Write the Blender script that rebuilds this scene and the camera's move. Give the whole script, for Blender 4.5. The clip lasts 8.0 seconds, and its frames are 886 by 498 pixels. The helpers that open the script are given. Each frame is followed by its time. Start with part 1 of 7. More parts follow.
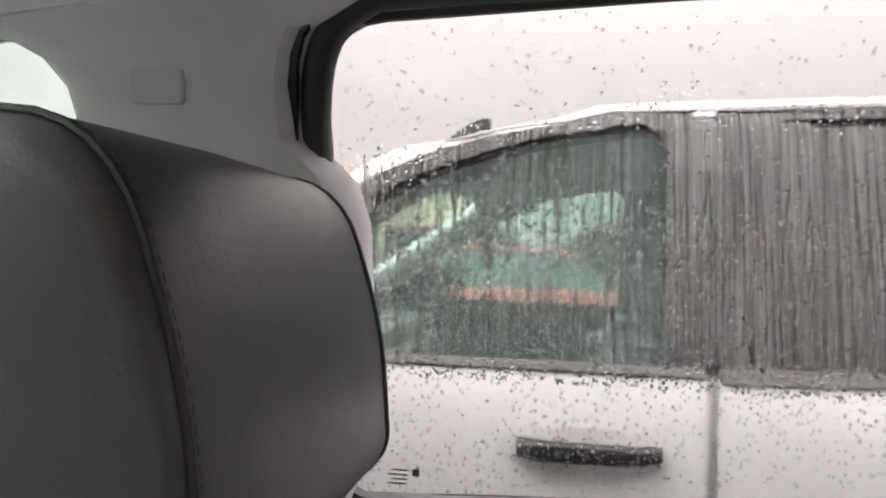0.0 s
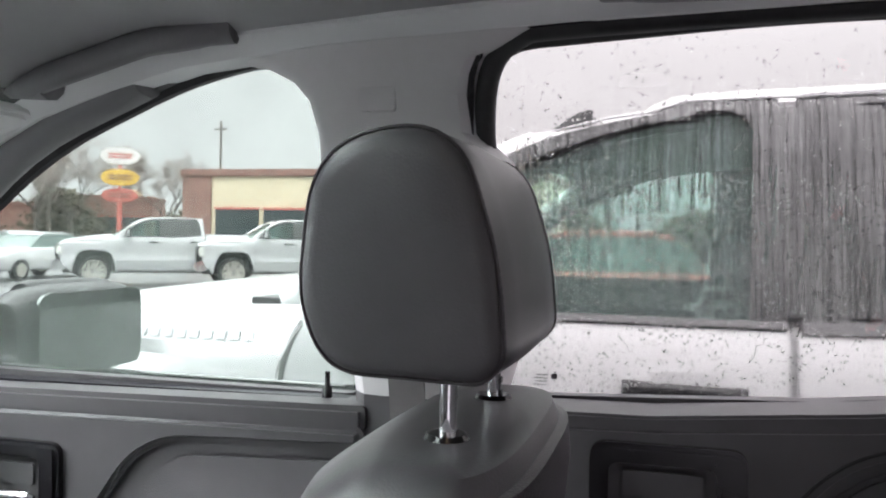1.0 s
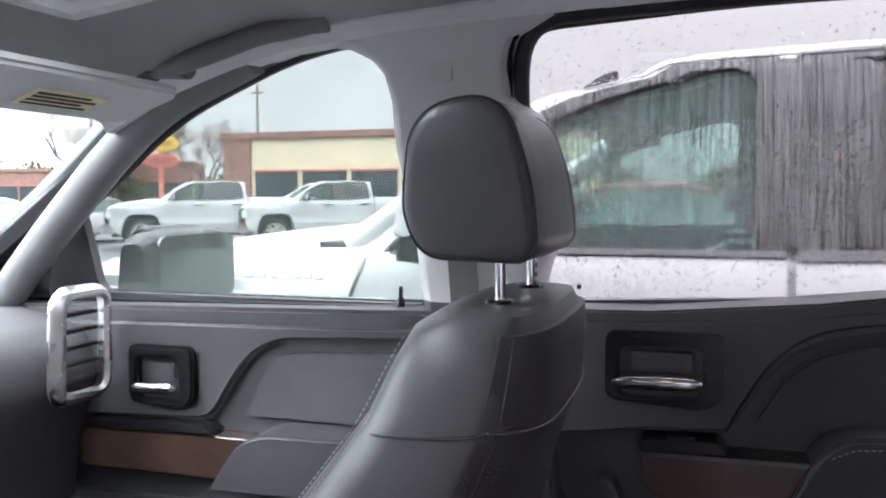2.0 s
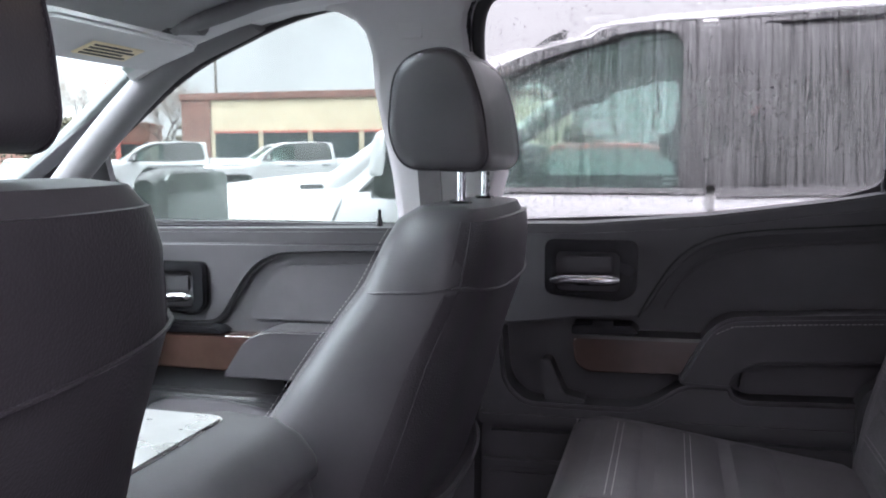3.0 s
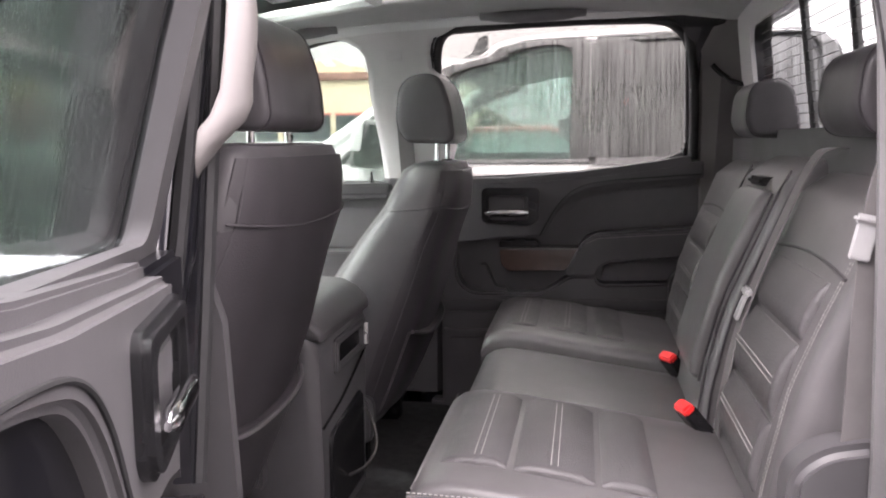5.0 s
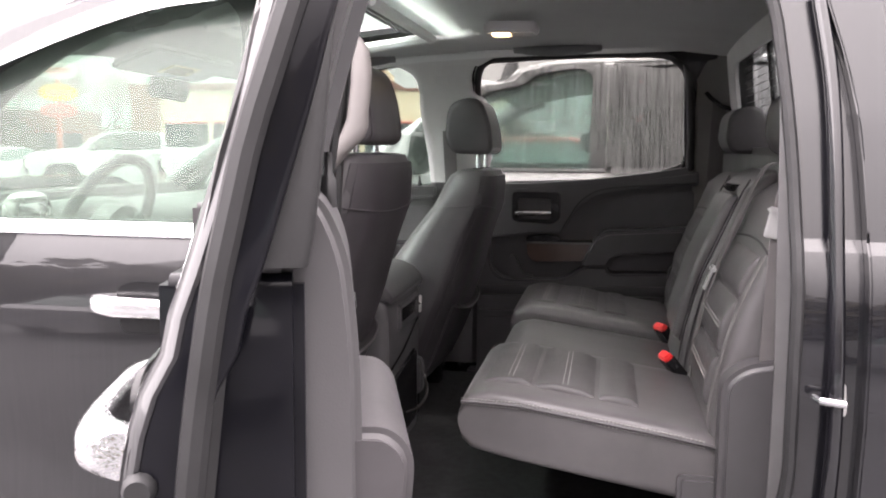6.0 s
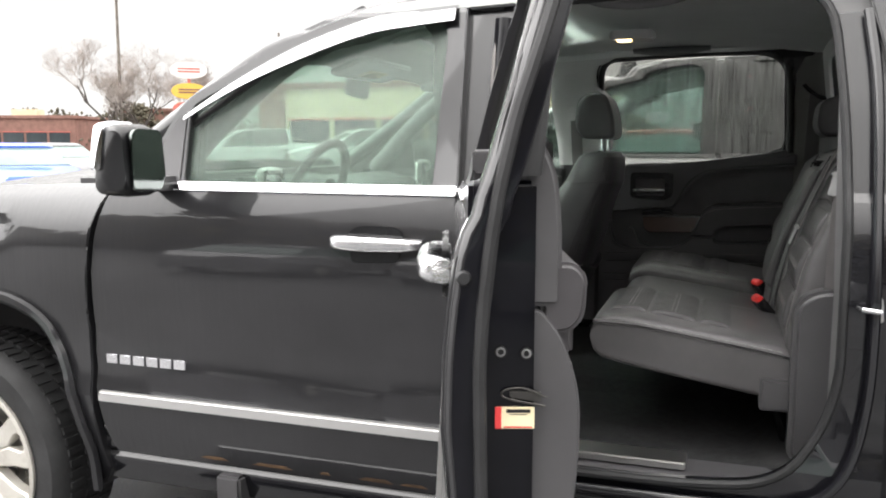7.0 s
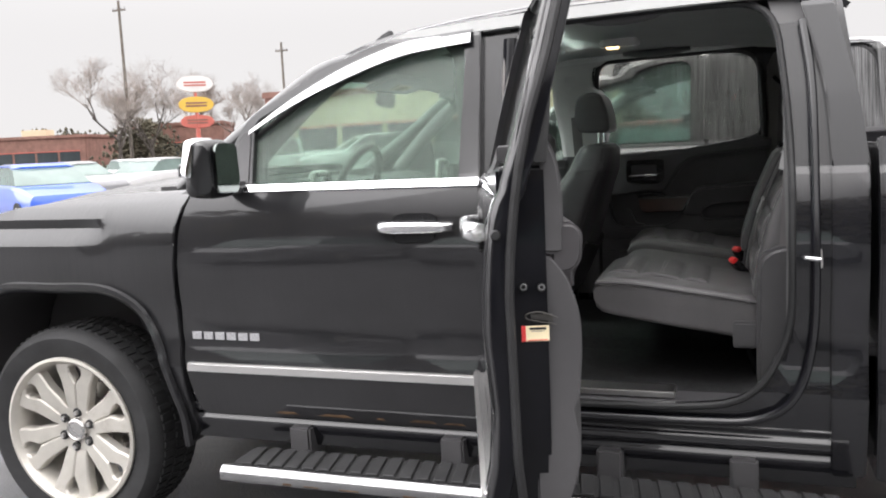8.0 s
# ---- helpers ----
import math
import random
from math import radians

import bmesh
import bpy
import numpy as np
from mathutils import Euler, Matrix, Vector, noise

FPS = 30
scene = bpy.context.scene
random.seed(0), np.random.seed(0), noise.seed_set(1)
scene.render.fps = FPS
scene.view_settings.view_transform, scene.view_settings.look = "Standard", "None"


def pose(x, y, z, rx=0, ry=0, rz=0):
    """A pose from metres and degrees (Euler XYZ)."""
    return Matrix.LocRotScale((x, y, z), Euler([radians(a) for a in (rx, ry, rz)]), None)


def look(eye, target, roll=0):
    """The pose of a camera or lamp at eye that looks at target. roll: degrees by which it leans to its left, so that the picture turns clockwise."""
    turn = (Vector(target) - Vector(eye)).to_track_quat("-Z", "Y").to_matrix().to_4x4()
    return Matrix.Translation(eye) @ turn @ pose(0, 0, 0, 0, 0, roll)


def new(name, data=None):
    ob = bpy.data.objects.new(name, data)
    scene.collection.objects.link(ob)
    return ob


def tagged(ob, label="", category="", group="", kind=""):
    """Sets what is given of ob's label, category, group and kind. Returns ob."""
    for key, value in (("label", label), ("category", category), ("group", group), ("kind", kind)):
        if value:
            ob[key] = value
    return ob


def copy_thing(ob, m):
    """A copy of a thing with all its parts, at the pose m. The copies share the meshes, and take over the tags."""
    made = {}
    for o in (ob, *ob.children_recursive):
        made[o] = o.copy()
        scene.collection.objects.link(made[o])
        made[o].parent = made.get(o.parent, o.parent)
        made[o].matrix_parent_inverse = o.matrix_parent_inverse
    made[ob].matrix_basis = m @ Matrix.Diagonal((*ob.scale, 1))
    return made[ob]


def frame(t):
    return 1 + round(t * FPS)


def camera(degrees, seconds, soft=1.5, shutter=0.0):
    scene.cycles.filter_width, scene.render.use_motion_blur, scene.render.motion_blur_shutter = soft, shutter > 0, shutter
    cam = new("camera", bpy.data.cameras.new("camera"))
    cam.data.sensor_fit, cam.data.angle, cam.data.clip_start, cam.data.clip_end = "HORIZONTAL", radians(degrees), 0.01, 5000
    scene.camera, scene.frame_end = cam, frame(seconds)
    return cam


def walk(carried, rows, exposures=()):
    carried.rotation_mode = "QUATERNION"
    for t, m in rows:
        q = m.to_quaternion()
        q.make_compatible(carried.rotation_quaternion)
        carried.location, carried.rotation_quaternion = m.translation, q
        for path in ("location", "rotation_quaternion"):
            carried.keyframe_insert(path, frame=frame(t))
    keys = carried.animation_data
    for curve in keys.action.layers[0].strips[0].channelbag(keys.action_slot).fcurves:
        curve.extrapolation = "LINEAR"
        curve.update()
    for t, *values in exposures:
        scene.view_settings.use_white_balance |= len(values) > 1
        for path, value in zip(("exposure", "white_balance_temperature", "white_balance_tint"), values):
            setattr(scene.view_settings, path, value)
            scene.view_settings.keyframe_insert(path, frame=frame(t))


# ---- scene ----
cam = camera(55.5, 8.0, 2.0)
PATH = [
    (0, (0.121, 0.064, 1.608), (-0.198, 2.038, 1.611), 1.8),
    (0.5, (0.101, -0.068, 1.603), (-0.323, 1.887, 1.611), 1.6),
    (1, (0.119, -0.251, 1.573), (-0.408, 1.678, 1.542), 1.1),
    (1.5, (0.152, -0.41, 1.57), (-0.459, 1.493, 1.492), 0.1),
    (2.8, (0.25, -0.819, 1.495), (-0.326, 1.086, 1.291), -0.4),
    (3, (0.267, -0.885, 1.493), (-0.253, 1.033, 1.276), -0.1),
    (3.5, (0.282, -1.077, 1.52), (-0.14, 0.866, 1.307), 0.3),
    (4, (0.304, -1.334, 1.514), (-0.073, 0.618, 1.298), -0.2),
    (4.5, (0.311, -1.559, 1.496), (-0.026, 0.397, 1.253), -0.4),
    (4.7, (0.319, -1.682, 1.477), (-0.003, 0.275, 1.221), -0.5),
    (5.8, (0.391, -2.266, 1.494), (0.03, -0.314, 1.25), 0.4),
    (6, (0.381, -2.382, 1.488), (0.0, -0.433, 1.252), 0.5),
    (6.5, (0.343, -2.654, 1.484), (-0.162, -0.734, 1.247), 1.1),
    (7, (0.431, -2.994, 1.455), (-0.203, -1.113, 1.206), 0.1),
    (7.5, (0.496, -3.283, 1.456), (-0.126, -1.398, 1.21), -1.3),
    (8, (0.54, -3.489, 1.455), (-0.117, -1.617, 1.208), -2.7),
]
walk(cam, [(t, look(eye, target, roll)) for t, eye, target, roll in PATH], [(0, 2.12, 6550, 25), (1.5, 2.1, 6030, 26), (3.5, 2.36, 5880, 29), (4.7, 2.53, 6500, 26), (6, 2.0, 6600, 23), (6.5, 1.53, 6550, 10), (8, 0.82, 6350, 13)])

# ---- world, sun ----
world = bpy.data.worlds.new("overcast")
scene.world = world
world.use_nodes = True
wn, wl = world.node_tree.nodes, world.node_tree.links
sky = wn.new("ShaderNodeTexSky")
sky.sky_type = "NISHITA"
sky.sun_disc = False
sky.sun_elevation, sky.sun_rotation = radians(35), radians(109)
sky.air_density, sky.dust_density, sky.ozone_density = 1.0, 1.0, 0.3
grey = wn.new("ShaderNodeHueSaturation")
grey.inputs["Saturation"].default_value = 0.12
wl.new(sky.outputs[0], grey.inputs["Color"])
flat = wn.new("ShaderNodeMix")
flat.data_type = "RGBA"
flat.inputs[0].default_value = 0.95
flat.inputs[7].default_value = (10.2, 10.0, 9.65, 1)
wl.new(grey.outputs[0], flat.inputs[6])
# an overcast dome, brighter towards the zenith
co = wn.new("ShaderNodeTexCoord")
sep = wn.new("ShaderNodeSeparateXYZ")
wl.new(co.outputs["Generated"], sep.inputs[0])
dome = wn.new("ShaderNodeMapRange")
dome.interpolation_type = "SMOOTHSTEP"
dome.inputs[1].default_value = 0.12
dome.inputs[3].default_value, dome.inputs[4].default_value = 0.50, 2.9
wl.new(sep.outputs["Z"], dome.inputs[0])
lift = wn.new("ShaderNodeVectorMath")
lift.operation = "SCALE"
wl.new(flat.outputs[2], lift.inputs[0])
wl.new(dome.outputs[0], lift.inputs["Scale"])
wl.new(lift.outputs[0], wn["Background"].inputs["Color"])
wn["Background"].inputs["Strength"].default_value = 0.1
sun = new("sun", bpy.data.lights.new("sun", "SUN"))
sun.data.energy, sun.data.angle, sun.data.color = 1.9, radians(80), (1, 0.985, 0.97)
sun.matrix_world = look((0, 0, 30), (40, 14, 0))

# ---- materials ----
def mat(name, color, rough=0.5, metal=0.0, spec=0.5, coat=0.0, coat_rough=0.05, bump=None, vary=0.0, vary_scale=3.0, wear=None, transmission=0.0, ior=1.45, sheen=0.0, emit=None, island=0.0, rough_vary=0.0):
    """bump: (kind, scale, strength, distance) rows; vary: colour variation; wear: (colour, scale, amount)."""
    m = bpy.data.materials.new(name)
    m.use_nodes = True
    n, l = m.node_tree.nodes, m.node_tree.links
    p = n["Principled BSDF"]
    i = p.inputs
    i["Base Color"].default_value = (*color, 1)
    i["Roughness"].default_value, i["Metallic"].default_value = rough, metal
    i["Specular IOR Level"].default_value, i["IOR"].default_value = spec, ior
    i["Coat Weight"].default_value, i["Coat Roughness"].default_value = coat, coat_rough
    i["Transmission Weight"].default_value, i["Sheen Weight"].default_value = transmission, sheen
    co = n.new("ShaderNodeTexCoord")
    src = None
    if vary or wear or rough_vary:
        mix = n.new("ShaderNodeMix")
        mix.data_type = "RGBA"
        nz = n.new("ShaderNodeTexNoise")
        nz.inputs["Scale"].default_value, nz.inputs["Detail"].default_value, nz.inputs["Roughness"].default_value = vary_scale, 7, 0.62
        l.new(co.outputs["Object"], nz.inputs["Vector"])
        ramp = n.new("ShaderNodeMapRange")
        ramp.inputs[1].default_value, ramp.inputs[2].default_value = 0.3, 0.7
        l.new(nz.outputs["Fac"], ramp.inputs[0])
        mix.inputs[6].default_value = (*[c * (1 - vary) for c in color], 1)
        mix.inputs[7].default_value = (*[min(1, c * (1 + vary)) for c in color], 1)
        l.new(ramp.outputs[0], mix.inputs[0])
        src = mix.outputs[2]
        if rough_vary:
            rr = n.new("ShaderNodeMapRange")
            rr.inputs[3].default_value, rr.inputs[4].default_value = rough - rough_vary, rough + rough_vary
            nr = n.new("ShaderNodeTexNoise")
            nr.inputs["Scale"].default_value, nr.inputs["Detail"].default_value = vary_scale * 2.3, 6
            l.new(co.outputs["Object"], nr.inputs["Vector"])
            l.new(nr.outputs["Fac"], rr.inputs[0])
            l.new(rr.outputs[0], i["Roughness"])
    if wear:
        wm = n.new("ShaderNodeMix")
        wm.data_type = "RGBA"
        nz = n.new("ShaderNodeTexNoise")
        nz.inputs["Scale"].default_value, nz.inputs["Detail"].default_value, nz.inputs["Roughness"].default_value = wear[1], 9, 0.7
        l.new(co.outputs["Object"], nz.inputs["Vector"])
        mr = n.new("ShaderNodeMapRange")
        mr.inputs[1].default_value, mr.inputs[2].default_value, mr.inputs[4].default_value = 0.55, 0.75, wear[2]
        l.new(nz.outputs["Fac"], mr.inputs[0])
        l.new(mr.outputs[0], wm.inputs[0])
        l.new(src, wm.inputs[6])
        wm.inputs[7].default_value = (*wear[0], 1)
        src = wm.outputs[2]
    if island:
        info = n.new("ShaderNodeNewGeometry")
        im = n.new("ShaderNodeHueSaturation")
        mr = n.new("ShaderNodeMapRange")
        mr.inputs[3].default_value, mr.inputs[4].default_value = 1 - island, 1 + island
        l.new(info.outputs["Random Per Island"], mr.inputs[0])
        l.new(mr.outputs[0], im.inputs["Value"])
        if src:
            l.new(src, im.inputs["Color"])
        else:
            im.inputs["Color"].default_value = (*color, 1)
        src = im.outputs[0]
    if src:
        l.new(src, i["Base Color"])
    prev = None
    for kind, scale, strength, dist in bump or ():
        if kind == "voronoi":
            tx = n.new("ShaderNodeTexVoronoi")
            out = tx.outputs["Distance"]
        else:
            tx = n.new("ShaderNodeTexNoise")
            tx.inputs["Detail"].default_value = 6
            out = tx.outputs["Fac"]
        tx.inputs["Scale"].default_value = scale if not isinstance(scale, tuple) else 1.0
        if isinstance(scale, tuple):
            mp = n.new("ShaderNodeMapping")
            mp.inputs["Scale"].default_value = scale
            l.new(co.outputs["Object"], mp.inputs[0])
            l.new(mp.outputs[0], tx.inputs["Vector"])
        else:
            l.new(co.outputs["Object"], tx.inputs["Vector"])
        b = n.new("ShaderNodeBump")
        b.inputs["Strength"].default_value, b.inputs["Distance"].default_value = strength, dist
        l.new(out, b.inputs["Height"])
        if prev:
            l.new(prev.outputs[0], b.inputs["Normal"])
        prev = b
    if prev:
        l.new(prev.outputs[0], i["Normal"])
    if emit:
        i["Emission Color"].default_value, i["Emission Strength"].default_value = (*emit[:3], 1), emit[3]
    return m


def droplets(m, drop_scale, streak, strength, size_a=0.33, size_b=0.36):
    """Rain beads of two sizes and running trails, as relief on an outer face."""
    n, l = m.node_tree.nodes, m.node_tree.links
    p = n["Principled BSDF"]
    co = n.new("ShaderNodeTexCoord")
    prev = p.inputs["Normal"].links[0].from_node if p.inputs["Normal"].links else None
    for scale, size in ((drop_scale, size_a), (drop_scale * 2.1, size_b)):
        v = n.new("ShaderNodeTexVoronoi")
        v.inputs["Scale"].default_value = scale
        v.inputs["Randomness"].default_value = 1.0
        l.new(co.outputs["Object"], v.inputs["Vector"])
        keep = n.new("ShaderNodeSeparateColor")
        l.new(v.outputs["Color"], keep.inputs[0])
        cut = n.new("ShaderNodeMath")
        cut.operation = "MULTIPLY"
        cut.inputs[1].default_value = size
        l.new(keep.outputs[0], cut.inputs[0])
        h = n.new("ShaderNodeMath")
        h.operation = "SUBTRACT"
        l.new(cut.outputs[0], h.inputs[0])
        l.new(v.outputs["Distance"], h.inputs[1])
        pos = n.new("ShaderNodeMath")
        pos.operation = "MAXIMUM"
        pos.inputs[1].default_value = 0.0
        l.new(h.outputs[0], pos.inputs[0])
        root = n.new("ShaderNodeMath")
        root.operation = "POWER"
        root.inputs[1].default_value = 0.6
        l.new(pos.outputs[0], root.inputs[0])
        b = n.new("ShaderNodeBump")
        b.inputs["Strength"].default_value = strength
        b.inputs["Distance"].default_value = 1.0 / scale
        l.new(root.outputs[0], b.inputs["Height"])
        if prev:
            l.new(prev.outputs[0], b.inputs["Normal"])
        prev = b
    if streak:
        mp = n.new("ShaderNodeMapping")
        mp.inputs["Scale"].default_value = (70, 70, 2.2)
        l.new(co.outputs["Object"], mp.inputs[0])
        nz = n.new("ShaderNodeTexNoise")
        nz.inputs["Scale"].default_value, nz.inputs["Detail"].default_value = 1.0, 4
        l.new(mp.outputs[0], nz.inputs["Vector"])
        b = n.new("ShaderNodeBump")
        b.inputs["Strength"].default_value, b.inputs["Distance"].default_value = streak, 0.012
        l.new(nz.outputs["Fac"], b.inputs["Height"])
        l.new(prev.outputs[0], b.inputs["Normal"])
        prev = b
    l.new(prev.outputs[0], p.inputs["Normal"])
    return m


BLACK = droplets(mat("black_paint", (0.014, 0.0138, 0.0155), 0.35, spec=0.3, coat=1.0, coat_rough=0.03, vary=0.25, vary_scale=2, bump=(("noise", (1.2, 1.2, 5.0), 0.07, 0.02),)), 110, 0.10, 0.05)
# a darker tone of the body paint: door aperture, cab corner, sill, bed
GLOSSBLACK = droplets(mat("darker_body_paint", (0.007, 0.007, 0.009), 0.25, spec=0.4, coat=1.0, coat_rough=0.02, vary=0.3, vary_scale=4, bump=(("noise", (5.0, 5.0, 1.2), 0.05, 0.02),)), 110, 0.05, 0.04)
# body black taken darker and duller; the jambs' shade sits in the colour
JAMB = mat("shaded_jamb_black", (0.005, 0.005, 0.007), 0.3, spec=0.12, coat=0.3, coat_rough=0.04, vary=0.3, vary_scale=9)
WHITE = mat("white_paint", (0.52, 0.52, 0.525), 0.3, coat=0.7, coat_rough=0.04, vary=0.05, vary_scale=2, wear=((0.5, 0.48, 0.45), 3, 0.3))
CHROME = mat("chrome", (0.82, 0.82, 0.84), 0.09, 1.0, vary=0.06, vary_scale=14, rough_vary=0.05, bump=(("noise", 60, 0.06, 0.002),))
WETCHROME = mat("wet_chrome", (0.80, 0.80, 0.81), 0.2, 1.0, vary=0.12, vary_scale=120, rough_vary=0.1, bump=(("voronoi", 300, 0.3, 0.002),))
SATIN = mat("satin_metal", (0.62, 0.61, 0.6), 0.28, 1.0, vary=0.1, vary_scale=8, rough_vary=0.1)
GUARD = mat("wet_chrome_strip", (0.40, 0.40, 0.405), 0.2, 1.0, vary=0.12, vary_scale=9, rough_vary=0.08, bump=(("noise", 90, 0.1, 0.002),))
MOULD = mat("brushed_moulding", (0.78, 0.77, 0.76), 0.3, 1.0, vary=0.04, vary_scale=3)
ALU = mat("machined_alloy", (0.56, 0.535, 0.49), 0.42, 0.45, vary=0.12, vary_scale=6, rough_vary=0.1, wear=((0.25, 0.2, 0.15), 9, 0.4))
TONGUE = mat("belt_tongue_metal", (0.42, 0.42, 0.42), 0.42, 0.35, vary=0.06, vary_scale=30)
DARKMETAL = mat("dark_steel", (0.12, 0.115, 0.11), 0.35, 1.0, vary=0.2, vary_scale=20)
RUBBER = mat("tyre_rubber", (0.022, 0.022, 0.023), 0.72, vary=0.35, vary_scale=9, bump=(("noise", 90, 0.3, 0.003),))
SEAL = mat("seal_rubber", (0.018, 0.018, 0.019), 0.55, vary=0.3, vary_scale=20, bump=(("noise", 200, 0.2, 0.001),))
TRIM = mat("moulded_plastic", (0.066, 0.064, 0.067), 0.42, vary=0.14, vary_scale=4, rough_vary=0.07, bump=(("voronoi", 700, 0.1, 0.0008), ("noise", 9, 0.08, 0.002)))
TRIM2 = mat("soft_door_insert", (0.075, 0.072, 0.076), 0.6, vary=0.15, vary_scale=5, bump=(("voronoi", 420, 0.25, 0.0014),))
GLOSSPL = mat("gloss_black_plastic", (0.01, 0.01, 0.011), 0.22, vary=0.3, vary_scale=12, rough_vary=0.08)
LEATHER = mat("grey_black_leather", (0.057, 0.054, 0.057), 0.38, spec=0.4, vary=0.18, vary_scale=5, rough_vary=0.04, bump=(("voronoi", 460, 0.1, 0.0012), ("noise", 9, 0.05, 0.004)))
# the seat leather lightened, to carry the stronger light on the rear bench
BENCH = mat("bench_leather_lit", (0.089, 0.085, 0.087), 0.35, vary=0.18, vary_scale=5, rough_vary=0.04, bump=(("voronoi", 460, 0.1, 0.0012), ("noise", 9, 0.05, 0.004)))
LEATHER2 = mat("perforated_leather", (0.07, 0.067, 0.069), 0.38, vary=0.15, vary_scale=6, rough_vary=0.07, bump=(("voronoi", 330, 0.4, 0.0018), ("noise", 18, 0.2, 0.003)))
BACKSHELL = mat("seat_back_vinyl", (0.036, 0.033, 0.036), 0.4, spec=0.35, vary=0.2, vary_scale=5, bump=(("voronoi", 380, 0.25, 0.0015),))
STITCH = mat("pale_thread", (0.34, 0.33, 0.32), 0.7, vary=0.2, vary_scale=200)
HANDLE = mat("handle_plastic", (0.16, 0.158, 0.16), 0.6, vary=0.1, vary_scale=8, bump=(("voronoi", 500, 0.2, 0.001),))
LINER = mat("headliner_cloth", (0.6, 0.605, 0.6), 0.95, vary=0.06, vary_scale=5, sheen=0.2, bump=(("noise", 700, 0.35, 0.001),))
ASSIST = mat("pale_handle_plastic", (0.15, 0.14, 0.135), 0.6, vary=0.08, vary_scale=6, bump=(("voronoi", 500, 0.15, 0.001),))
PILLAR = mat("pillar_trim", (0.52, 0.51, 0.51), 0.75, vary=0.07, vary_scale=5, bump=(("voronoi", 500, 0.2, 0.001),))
CARPET = mat("dark_carpet", (0.03, 0.03, 0.031), 0.97, vary=0.4, vary_scale=40, bump=(("noise", 380, 0.9, 0.006),))
WOOD = mat("dark_wood_trim", (0.06, 0.034, 0.026), 0.25, coat=0.6, vary=0.35, vary_scale=9, bump=(("noise", (6, 6, 90), 0.1, 0.001),))
BELT = mat("belt_webbing", (0.125, 0.118, 0.118), 0.8, vary=0.1, vary_scale=20, bump=(("noise", (900, 900, 250), 0.5, 0.0008),))
RED = mat("red_plastic", (0.75, 0.03, 0.03), 0.35, vary=0.12, vary_scale=30)
GLASS = mat("tinted_clear_glass", (0.425, 0.508, 0.455), 0.03, transmission=0.88, ior=1.25, vary=0.12, vary_scale=3)
GLASS_D = mat("glass_drops", (0.302, 0.308, 0.277), 0.0, transmission=1.0, ior=1.33, bump=(("noise", (330, 330, 900), 0.015, 0.0012),))
droplets(GLASS_D, 215, 0.01, 0.10, 0.4, 0.35)
GLASS_IN = mat("glass_inner", (0.42, 0.435, 0.425), 0.02, transmission=1.0, ior=1.33)
PRIVACY = mat("privacy_glass", (0.062, 0.062, 0.063), 0.2, vary=0.96, vary_scale=2)
WETSIDE = mat("wet_side_glass", (0.64, 0.87, 0.76), 0.03, transmission=0.96, ior=1.08, vary=0.35, vary_scale=2)
for m in (PRIVACY, WETSIDE):
    for node in list(m.node_tree.nodes):
        if node.type == "TEX_NOISE":
            # rain trails run down the pane; their sky glints are painted as pale streaks
            trail = m.node_tree.nodes.new("ShaderNodeMapping")
            trail.inputs["Scale"].default_value = (110, 1, 1.3)
            node.outputs["Fac"].links[0].to_node.inputs[1].default_value = 0.40
            node.outputs["Fac"].links[0].to_node.inputs[2].default_value = 0.60
            link = node.inputs["Vector"].links[0]
            m.node_tree.links.new(link.from_socket, trail.inputs[0])
            m.node_tree.links.new(trail.outputs[0], node.inputs["Vector"])
droplets(PRIVACY, 75, 0, 0.5)
SCREEN = mat("glass_screen", (0.75, 0.93, 0.83), 0.0, transmission=1.0, ior=1.05)
MIRROR = mat("mirror_glass", (0.15, 0.165, 0.158), 0.08, 1.0, vary=0.03, vary_scale=9)
LAMPON = mat("lit_lamp_lens", (1, 0.8, 0.5), 0.4, emit=(1.0, 0.72, 0.36, 2.5))
LAMPOFF = mat("clear_lamp_lens", (0.75, 0.74, 0.7), 0.2, vary=0.05, vary_scale=60)
ASPHALT = mat("wet_asphalt", (0.09, 0.09, 0.092), 0.36, vary=0.4, vary_scale=0.9, rough_vary=0.25, wear=((0.1, 0.1, 0.1), 1.6, 0.4), bump=(("noise", 70, 0.6, 0.012), ("voronoi", 130, 0.4, 0.006)))
BARK = mat("bark", (0.1, 0.085, 0.075), 0.9, vary=0.3, vary_scale=5)
TWIG = mat("bare_twigs", (0.33, 0.29, 0.265), 0.95, island=0.25)
POLE = mat("weathered_pole", (0.16, 0.14, 0.12), 0.9, vary=0.3, vary_scale=3)
STUCCO = mat("cream_stucco", (0.62, 0.53, 0.38), 0.9, vary=0.1, vary_scale=0.7, bump=(("noise", 30, 0.3, 0.01),))
BRICK = mat("red_brown_masonry", (0.24, 0.13, 0.105), 0.9, vary=0.25, vary_scale=1.5)
DARKWIN = mat("dark_shop_glass", (0.05, 0.06, 0.065), 0.1, vary=0.3, vary_scale=0.5)
YELLOW = mat("yellow_sign_face", (0.7, 0.45, 0.08), 0.5, vary=0.08, vary_scale=2)
SIGNRED = mat("red_sign_face", (0.52, 0.14, 0.11), 0.5, vary=0.1, vary_scale=2)
SIGNWHITE = mat("white_sign_face", (0.75, 0.72, 0.7), 0.5, vary=0.08, vary_scale=2)
BLUE = mat("blue_paint", (0.015, 0.09, 0.55), 0.3, coat=0.8, vary=0.1, vary_scale=2)
SILVER = mat("grey_paint", (0.3, 0.3, 0.31), 0.35, 0.4, coat=0.6, vary=0.1, vary_scale=2)
